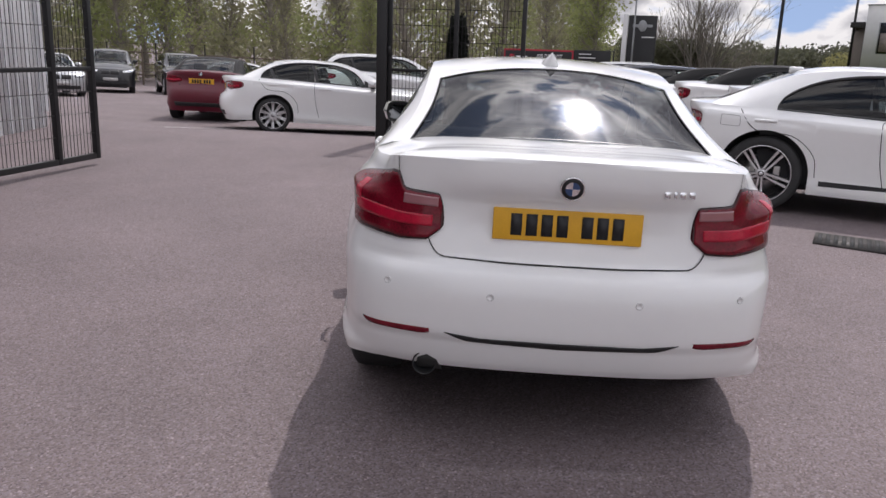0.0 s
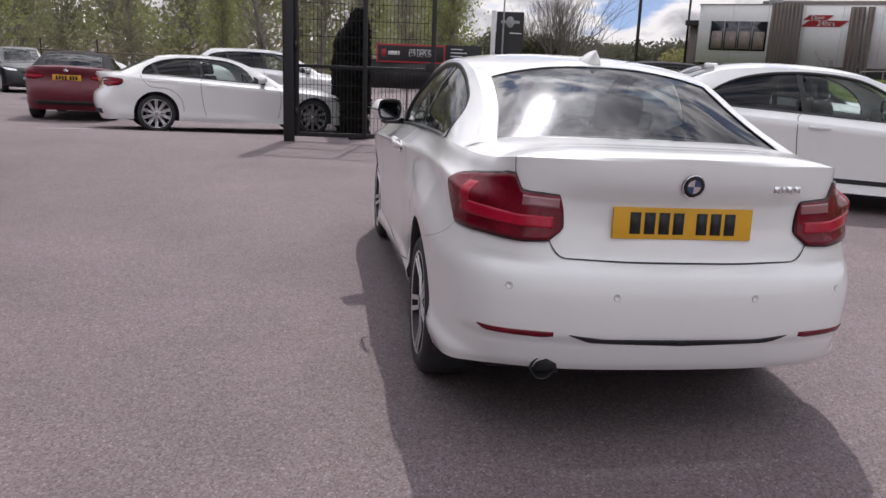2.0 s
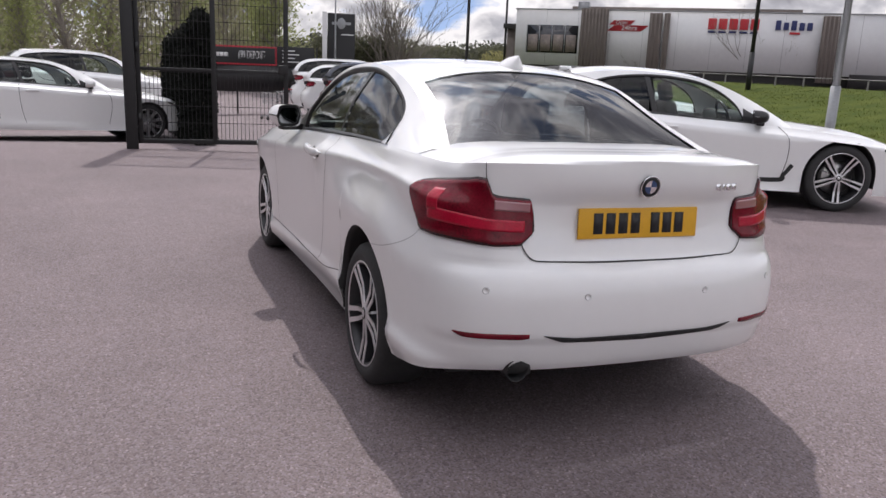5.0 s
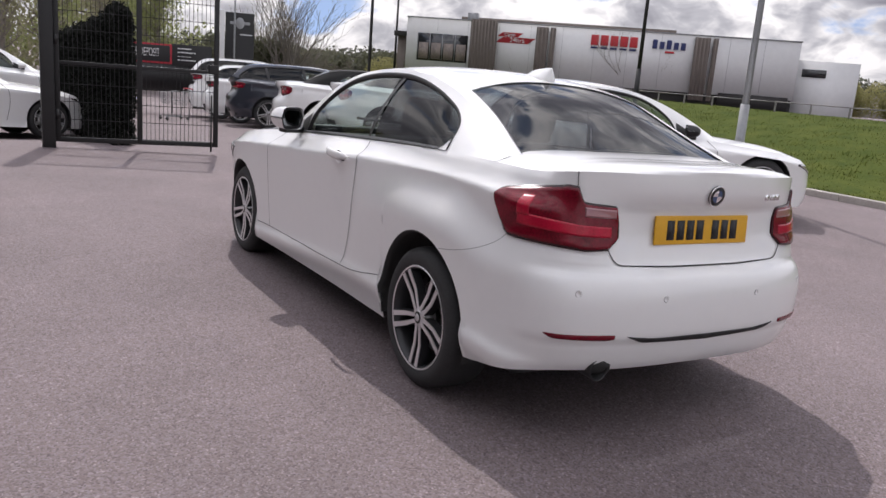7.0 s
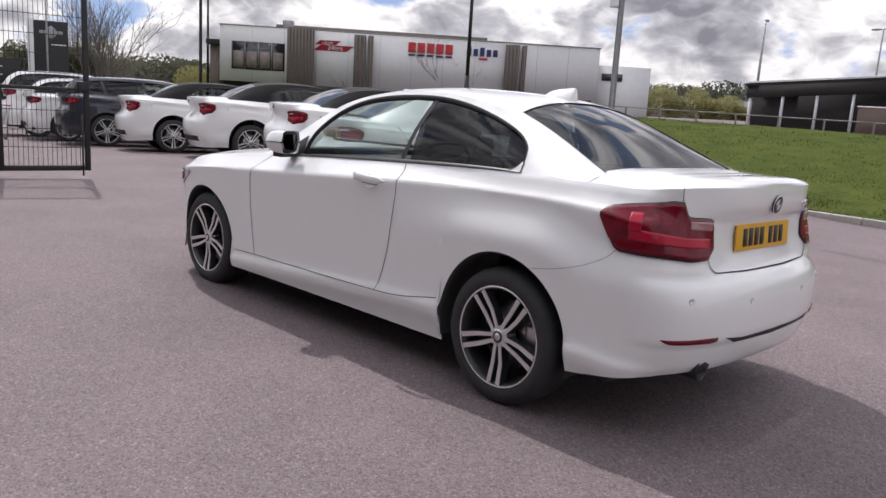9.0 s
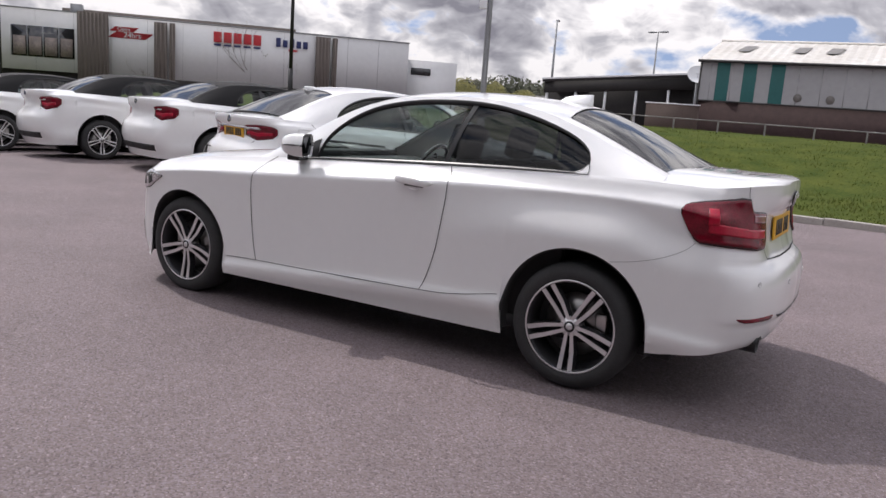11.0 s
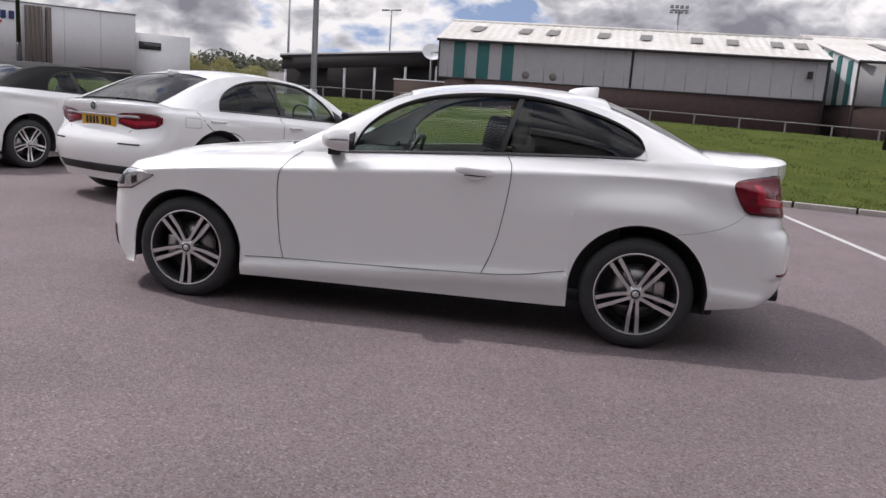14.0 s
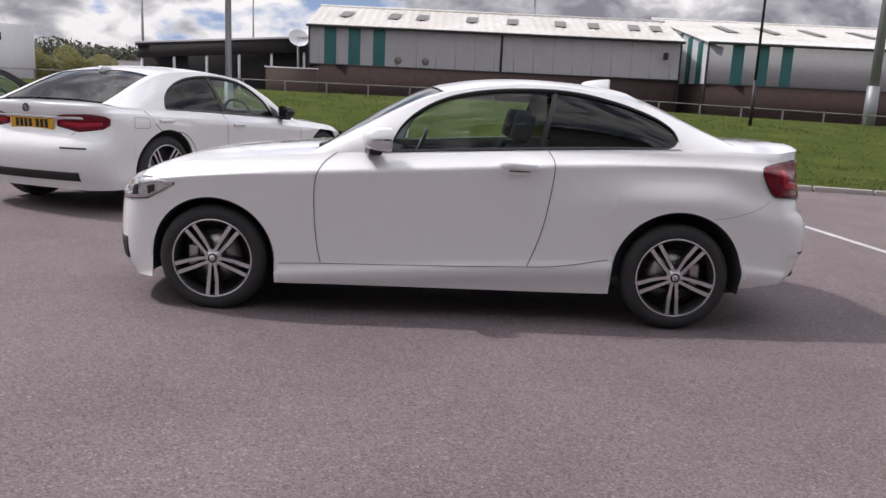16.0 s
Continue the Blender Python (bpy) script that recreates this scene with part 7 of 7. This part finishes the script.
def shed(name, x0, x1, y0, y1, base, sill, eave, ridge, label, lights, stripes, gable_stripes=0):
    """A long shed with its eaves along y (y0 > y1), brick below, cladding above, a ribbed roof with rooflights."""
    s = new(name)
    xm = (x0 + x1) / 2
    part("brick_base", box_bm(x0 + 0.05, x1 - 0.05, y1 + 0.05, y0 - 0.05, base, sill), M["brick"], s)
    bm = bmesh.new()
    prof = [(x0, sill), (x1, sill), (x1, eave), (xm, ridge - 0.05), (x0, eave)]
    f, b = [bm.verts.new((x, y1, z)) for x, z in prof], [bm.verts.new((x, y0, z)) for x, z in prof]
    bm.faces.new(f); bm.faces.new(b)
    for i in range(5):
        bm.faces.new((f[i], f[(i + 1) % 5], b[(i + 1) % 5], b[i]))
    part("clad_wall", bm, M["clad_grey"] if not gable_stripes else M["clad_white"], s, smooth=False)
    n = int((y0 - y1) / 1.0)
    for i in range(n):
        y = y0 - (i + 0.5) * (y0 - y1) / n
        part("clad_rib", box_bm(x0 - 0.002, x0 + 0.001, y - 0.02, y + 0.02, sill + 0.02, eave - 0.05), M["clad_grey"], s)
    if gable_stripes:
        part("clad_panel", box_bm(x0 - 0.01, x0, y1 + 0.02, y0 - 0.02, sill, eave - 0.04), M["clad_grey"], s)
    for a, w in stripes:
        part("teal_panel", box_bm(x0 - 0.022, x0 - 0.008, a - w, a, sill + 0.01, eave - 0.06, 0.003), M["clad_teal"], s)
    for i in range(gable_stripes):
        gx = x0 + 0.9 + i * 1.9
        part("teal_panel", box_bm(gx, gx + 0.85, y0, y0 + 0.014, sill, eave + (ridge - eave) * (gx - x0) / (xm - x0) - 0.1, 0.003), M["clad_teal"], s)
    for sgn, xe in ((-1, x0), (1, x1)):                      # ribbed roof sheets
        rows = []
        m = int((y0 - y1) / 0.22)
        for i in range(m + 1):
            y = y0 + 0.15 - (y0 - y1 + 0.3) * i / m
            up = 0.035 if i % 2 else 0.0
            rows.append([(xe + sgn * 0.25, y, eave - 0.06 + up), (xm, y, ridge + up)])
        part("roof_slope", grid_mesh("roof_slope", rows, M["roof_sheet"], smooth=False), None, s)
    for y, k in lights:
        a, b = 0.42, 0.72
        z = lambda t: eave + (ridge - eave) * t + 0.05
        xx = lambda t: x0 - 0.25 + (xm - x0 + 0.25) * t
        rows = [[(xx(a), y, z(a)), (xx(b), y - 0.15, z(b))], [(xx(a), y - 0.62, z(a)), (xx(b), y - 0.77, z(b))]]
        part("rooflight", grid_mesh("rooflight", rows, M["rooflight"]), None, s)
    part("eaves_gutter", tube(bmesh.new(), (x0 - 0.28, y0 + 0.1, eave - 0.08), (x0 - 0.28, y1 - 0.1, eave - 0.08), 0.07, n=8), M["dark_fill"], s)
    part("sill_flashing", box_bm(x0 - 0.05, x0, y1, y0, sill - 0.06, sill + 0.02), M["dark_fill"], s)
    part("ridge_cap", tube(bmesh.new(), (xm, y0 + 0.15, ridge + 0.02), (xm, y1 - 0.15, ridge + 0.02), 0.10, n=8), M["roof_sheet"], s)
    for x, y in ((x0, y0), (x0, y1)):
        part("corner_trim", box_bm(x - 0.03, x + 0.08, y - 0.04, y + 0.04, base, eave - 0.05), M["dark_fill"], s)
    s.matrix_world = pose(0, -0.6, 0)
    return tagged(s, label, "shed", "sheds")


shed1 = shed("industrial_shed", 37.0, 46.0, 9.25, -10.0, 0.2, 2.24, 4.22, 5.5, "long grey clad shed with brick base and weathered white roof",
     [(y, 0) for y in (8.0, 5.4, 3.9, 1.2, -1.0, -3.6, -5.4, -7.6, -8.8)], [(8.46, 0.62), (7.21, 0.62), (5.93, 0.62)])
part("wall_joint", box_bm(36.96, 37.0, -0.78, -0.66, 2.27, 4.16), M["dark_fill"], shed1)
for y in (4.62, 3.2):
    o = part("round_vent", mesh_of("round_vent", *lathe([(0.0, 0.03), (0.17, 0.03), (0.19, 0.0)], 20), M["rooflight"]), None, shed1)
    o.matrix_local = pose(36.98, y, 2.58) @ pose(0, 0, 0, 0, 0, 180)
part("wall_lamp", box_bm(36.7, 37.0, -9.3, -9.1, 3.25, 3.6, 0.03), M["dark_fill"], shed1)
shed("industrial_shed", 35.7, 59.3, -11.0, -44.0, 0.2, 2.12, 4.20, 6.2, "second clad shed with a teal-striped white gable",
     [(y, 0) for y in (-13.5, -16, -18.5, -21.5, -24, -27)], [(-12.2, 0.6), (-13.55, 0.5), (-14.7, 0.55)], 6)

grandstand = new("spectator_stand")
bm = box_bm(45.6, 46, 10.0, 20.5, 0.2, 2.94)
for v in bm.verts:
    v.co.z += 0.075 * (20.6 - v.co.y) if v.co.z > 1 else 0.0
part("back_wall", bm, M["dark_fill"], grandstand)
for nm, x0, x1, z0, z1, mt in (("stand_roof", 44.6, 52, 2.95, 3.15, "dark_fill"), ("roof_edge", 44.52, 44.62, 3.10, 3.22, "clad_white")):
    bm = box_bm(x0, x1, 9.8, 20.6, z0, z1, 0.02)
    for v in bm.verts:
        v.co.z += 0.075 * (20.6 - v.co.y)                  # the roof climbs towards the sheds
    part(nm, bm, M[mt], grandstand, "dark roof with a pale edge" if nm == "stand_roof" else "")
for i in range(6):
    y = 10.3 + i * 2.0
    part("stand_column", box_bm(44.8, 44.95, y - 0.07, y + 0.07, 0.4, 2.25 + 0.075 * (20.6 - y)), M["clad_white"], grandstand)
bm = box_bm(44.75, 45.0, 9.9, 20.5, 2.25, 2.95)
for v in bm.verts:
    v.co.z += 0.075 * (20.6 - v.co.y)
part("fascia", bm, M["dark_fill"], grandstand)
part("seating_block", box_bm(47, 51.5, 10.6, 20.4, 0.2, 2.3), M["dark_fill"], grandstand)
tagged(grandstand, "low dark spectator stand with pale columns", "building")
dish = new("satellite_dish")
vs, fs = lathe([(0.02, 0.0), (0.35, 0.06), (0.62, 0.2)], 24)
o = part("dish_bowl", mesh_of("dish_bowl", vs, fs, M["clad_white"]), None, dish)
o.matrix_local = pose(0, 0, 1.15) @ pose(0, 0, 0, 0, -35, 200)
part("dish_stand", tube(bmesh.new(), (0, 0, -2.3), (0, 0, 1.1), 0.08), M["galv"], dish)
dish.matrix_world = pose(44.5, 10.6, 2.6)
tagged(dish, "white satellite dish on a pole", "dish")
M["boarding"] = material("dark_brown_boarding", (0.085, 0.06, 0.05), 0.85, vary=0.3, scale=2, bump=0.3, bump_scale=30)
low = new("low_wall")
part("wall_body", box_bm(33.0, 33.25, 7.6, 10.0, 0.2, 1.88), M["boarding"], low)
part("wall_coping", box_bm(32.96, 33.29, 7.56, 10.04, 1.88, 1.93), M["clad_white"], low)
tagged(low, "brown boarded low wall beside the shed", "wall")

# ---- trolley behind the gate ----
def shopping_trolley(x, y, turn):
    """Wire basket that widens upwards on a tube frame, with a handle and four castors."""
    t = new("shopping_trolley")
    low, top = ((-0.33, -0.18, 0.45), (0.36, -0.14, 0.52)), ((-0.45, -0.26, 0.92), (0.44, -0.20, 0.86))
    ring = lambda c: [Vector(c[0]), Vector(c[1]), Vector((c[1][0], -c[1][1], c[1][2])), Vector((c[0][0], -c[0][1], c[0][2]))]
    a, b = ring(low), ring(top)
    wires_ = bmesh.new()
    for i in range(4):
        j = (i + 1) % 4
        n = 14 if i % 2 == 0 else 8
        for k in range(n + 1):
            u = k / n
            tube(wires_, a[i].lerp(a[j], u), b[i].lerp(b[j], u), 0.004, None, 4, False)
        for v in (0.0, 0.35, 0.7, 1.0):
            tube(wires_, a[i].lerp(b[i], v), a[j].lerp(b[j], v), 0.006, None, 5, False)
    for k in range(9):
        tube(wires_, a[0].lerp(a[1], k / 8), a[3].lerp(a[2], k / 8), 0.004, None, 4, False)
    part("basket", wires_, M["galv"], t)
    for s_ in (-1, 1):
        part("side_frame", tube(bmesh.new(), (-0.40, 0.22 * s_, 0.10), (0.42, 0.18 * s_, 0.13), 0.013, None, 8), M["galv"], t)
        part("upright", tube(bmesh.new(), (-0.38, 0.22 * s_, 0.10), (-0.50, 0.25 * s_, 1.0), 0.013, None, 8), M["galv"], t)
        for x_ in (-0.36, 0.38):
            w = part("castor", mesh_of("castor", *lathe([(0.0, 0.014), (0.045, 0.014), (0.052, 0.008), (0.052, -0.008), (0.045, -0.014), (0.0, -0.014)], 16), M["rubber"]), None, t)
            w.matrix_local = pose(x_, 0.2 * s_, 0.052, 0, 0, 90)
            part("fork", box_bm(x_ - 0.012, x_ + 0.012, 0.2 * s_ - 0.026, 0.2 * s_ + 0.026, 0.05, 0.12, 0.003), M["galv"], t)
    part("handle", tube(bmesh.new(), (-0.50, -0.27, 1.0), (-0.50, 0.27, 1.0), 0.017, None, 10), M["store_red"], t, "red plastic grip")
    t.matrix_world = pose(x, y, ground_z(x, y), 0, 0, turn) @ Matrix.Scale(0.78, 4)
    return tagged(t, "abandoned wire shopping trolley standing on the yard", "trolley")


# ---- store ----
M["store_white"] = material("store_white_panel", (0.66, 0.665, 0.67), 0.5, vary=0.08, scale=0.4)
M["store_brown"] = material("brown_louvre", (0.155, 0.13, 0.115), 0.7, vary=0.2, scale=2)
M["store_red"] = material("store_red", (0.50, 0.03, 0.04), 0.5)
M["store_blue"] = material("store_navy", (0.02, 0.03, 0.12), 0.5)
M["window_dark"] = material("dark_shop_window", (0.02, 0.022, 0.025), 0.1, coat=0.5)
M["poster"] = material("faded_window_poster", (0.30, 0.25, 0.22), 0.6, vary=0.6, scale=1.2, second=(0.14, 0.12, 0.11))

shopping_trolley(1.9, 17.9, 200)
store = new("superstore")
# The front is laid out by bearings from the camera's place near 9 s.
A_, EYE_ = Vector((24.39, 48.54)), Vector((-3.46, -2.33))
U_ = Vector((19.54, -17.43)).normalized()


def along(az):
    """Metres along the store's front where the bearing az from the camera's eye meets it."""
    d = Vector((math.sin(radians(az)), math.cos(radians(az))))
    w = A_ - EYE_
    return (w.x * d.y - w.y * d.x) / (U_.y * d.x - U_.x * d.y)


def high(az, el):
    # height that shows at elevation el from the camera's place
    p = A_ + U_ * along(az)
    return 1.42 + (p - EYE_).length * math.tan(radians(el))


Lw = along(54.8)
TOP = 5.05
part("front_wall", box_bm(0, Lw, 0, 14, 1.35, TOP), M["store_white"], store)
# solid dark block: the ground floor's shade is put into its colour
part("ground_floor", box_bm(0.2, Lw, 0.5, 14, -1.0, 1.35), M["dark_fill"], store, "glazed ground floor with its shade put in as dark colour")
for i in range(1, 12):
    x = Lw * i / 12
    part("panel_joint", box_bm(x - 0.008, x + 0.008, -0.003, 0.01, 1.4, TOP - 0.02), M["galv"], store)
part("parapet", box_bm(-0.05, Lw + 0.05, -0.04, 0.12, TOP, TOP + 0.07), M["galv"], store)
part("roof_plant", box_bm(along(32.0), along(47.2), 2.5, 8, TOP, TOP + 0.42), M["store_brown"], store)
part("roof_vent", box_bm(along(32.6), along(33.3), 1.5, 2.2, TOP, TOP + 0.65), M["galv"], store)
part("side_canopy", box_bm(-1.1, 0.0, 0.6, 9.0, 3.75, 4.1, 0.03), M["dark_fill"], store)
part("side_wall", box_bm(-0.9, 0.0, 1.0, 9.0, -1.0, 3.75), M["store_brown"], store)
x0, x1, z0, z1 = along(29.5), along(33.0), high(31, 0.75), high(31, 2.6)
part("window_glass", box_bm(x0, x1, -0.03, 0.02, z0, z1), M["window_dark"], store)
for k in range(4):
    xa = x0 + (x1 - x0) * k / 4
    part("window_mullion", box_bm(xa - 0.03, xa + 0.03, -0.06, -0.03, z0, z1), M["galv"], store)
    part("window_poster", box_bm(xa + 0.10, xa + (x1 - x0) / 4 - 0.10, -0.05, -0.032, z0 + 0.1, z0 + (z1 - z0) * 0.66), M["poster"], store)
for a, b in ((33.2, 35.0), (37.75, 38.55), (38.7, 39.05), (48.3, 49.25), (49.45, 49.75)):
    tall = TOP + (0.12 if b - a > 1 else -0.12)
    part("louvre_pier", box_bm(along(a), along(b), -0.35, 0.0, 0.9, tall, 0.02), M["store_brown"], store)
    nn = int((along(b) - along(a)) / 0.22)
    for k in range(nn):
        xa = along(a) + (k + 0.5) * (along(b) - along(a)) / nn
        part("louvre", box_bm(xa - 0.05, xa + 0.05, -0.40, -0.35, 0.95, tall - 0.05), M["store_brown"], store)
# opening-hours sign
za, zb = high(36, 2.35), high(36, 3.05)
bm = bmesh.new()
xa, xb = along(34.95), along(37.7)
v = [bm.verts.new(p) for p in ((xa, -0.03, za), (xb - 0.5, -0.03, za), (xb, -0.03, za + (zb - za) * 0.55), (xa + 0.5, -0.03, za + (zb - za) * 0.55))]
bm.faces.new(v)
v = [bm.verts.new(p) for p in ((xa + 0.1, -0.03, za + (zb - za) * 0.58), (xa + 1.5, -0.03, za + (zb - za) * 0.58), (xa + 1.85, -0.03, zb), (xa + 0.45, -0.03, zb))]
bm.faces.new(v)
bmesh.ops.solidify(bm, geom=bm.faces[:], thickness=0.03)
part("hours_sign", bm, M["store_red"], store, "slanted red opening-hours sign", smooth=False)
words("Open", 0.34, M["sign_white"], store, pose(xa + 0.95, -0.075, za + (zb - za) * 0.79, 90))
words("24hrs", 0.46, M["sign_white"], store, pose((xa + xb) / 2 + 0.1, -0.075, za + (zb - za) * 0.28, 90))
# name sign: plain red blocks with blue dashes, then a slanted dark blue block row
xa, xb = along(41.45), along(44.7)
zt, zb = high(42.5, 3.30), high(42.5, 2.62)
for k in range(5):
    w = (xb - xa) / 5
    part("sign_block", box_bm(xa + k * w + 0.04, xa + (k + 0.86) * w, -0.10, -0.02, zb, zt, 0.02), M["store_red"], store, "red sign block")
    part("sign_dash", box_bm(xa + k * w + 0.06, xa + (k + 0.8) * w, -0.08, -0.02, zb - 0.22, zb - 0.10, 0.01), M["store_blue"], store, "dark blue sign dash")
xa, xb = along(45.55), along(47.85)
zt, zb = high(46.7, 3.12), high(46.7, 2.65)
for k in range(5):
    w = (xb - xa) / 5
    part("sign_block", box_bm(xa + k * w + 0.05, xa + (k + 0.78) * w, -0.09, -0.02, zb, zt + (0.12 if k in (0, 2) else 0), 0.02), M["store_blue"], store, "dark blue sign block")
part("sign_dash", box_bm(xa + 0.9, xa + 1.5, -0.08, -0.02, zb - 0.25, zb - 0.12, 0.01), M["store_red"], store)
x0, x1 = Lw, along(58.6)
part("low_wing", box_bm(x0, x1, 1.0, 12, -1.0, 4.0), M["store_white"], store)
part("wing_window", box_bm(x0 + 0.5, x0 + 2.0, 0.95, 1.02, 2.95, 3.45), M["window_dark"], store)
# flush dark block, not cut in; its dark colour gives the recess
part("wing_recess", box_bm(along(50.2), along(54.5), -0.02, 0.5, 0.6, 1.5), M["dark_fill"], store)
# Shrunk to 0.84 about the camera's place, so its look there holds.
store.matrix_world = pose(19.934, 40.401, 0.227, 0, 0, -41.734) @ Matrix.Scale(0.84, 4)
tagged(store, "large white superstore with brown piers and red signs", "store")
# long low wall and hedge in front of the store's wing
M["wall_grey"] = material("pale_rendered_wall", (0.40, 0.385, 0.38), 0.85, vary=0.25, scale=0.5, bump=0.2, bump_scale=20)
wall = new("far_wall")
part("wall_body", box_bm(-0.1, 0.1, -14, 14, -0.3, 1.9), M["wall_grey"], wall)
part("wall_cap", box_bm(-0.14, 0.14, -14, 14, 1.9, 1.96), M["galv"], wall)
wall.matrix_world = pose(62, 30, 0.3, 0, 0, -10)
tagged(wall, "long pale wall beyond the bushes", "wall")
# parked cars before the store
for i, (x, y, turn, key) in enumerate(((19.5, 46.0, 48, "white"), (22.5, 43.8, 48, "silver"), (27.0, 39.6, 48, "white"), (13.0, 58.0, 60, "white"), (31.0, 36.2, 48, "red"))):
    car = copy_thing(w1 if i % 2 else s3, pose(x, y, ground_z(x, y) - (0.75 if y > 30 else 0.0), 0, 0, turn))
    for o in car.children:
        if o.data and o.data.materials and o.data.materials[0] == M["white"] and key != "white":
            o.data = o.data.copy(); o.data.materials[0] = M[key]
    tagged(car, {"white": "white car in the store car park", "silver": "silver car in the store car park", "red": "red car in the store car park", "navy": "dark car in the store car park"}[key], "car", "cars in the store car park")
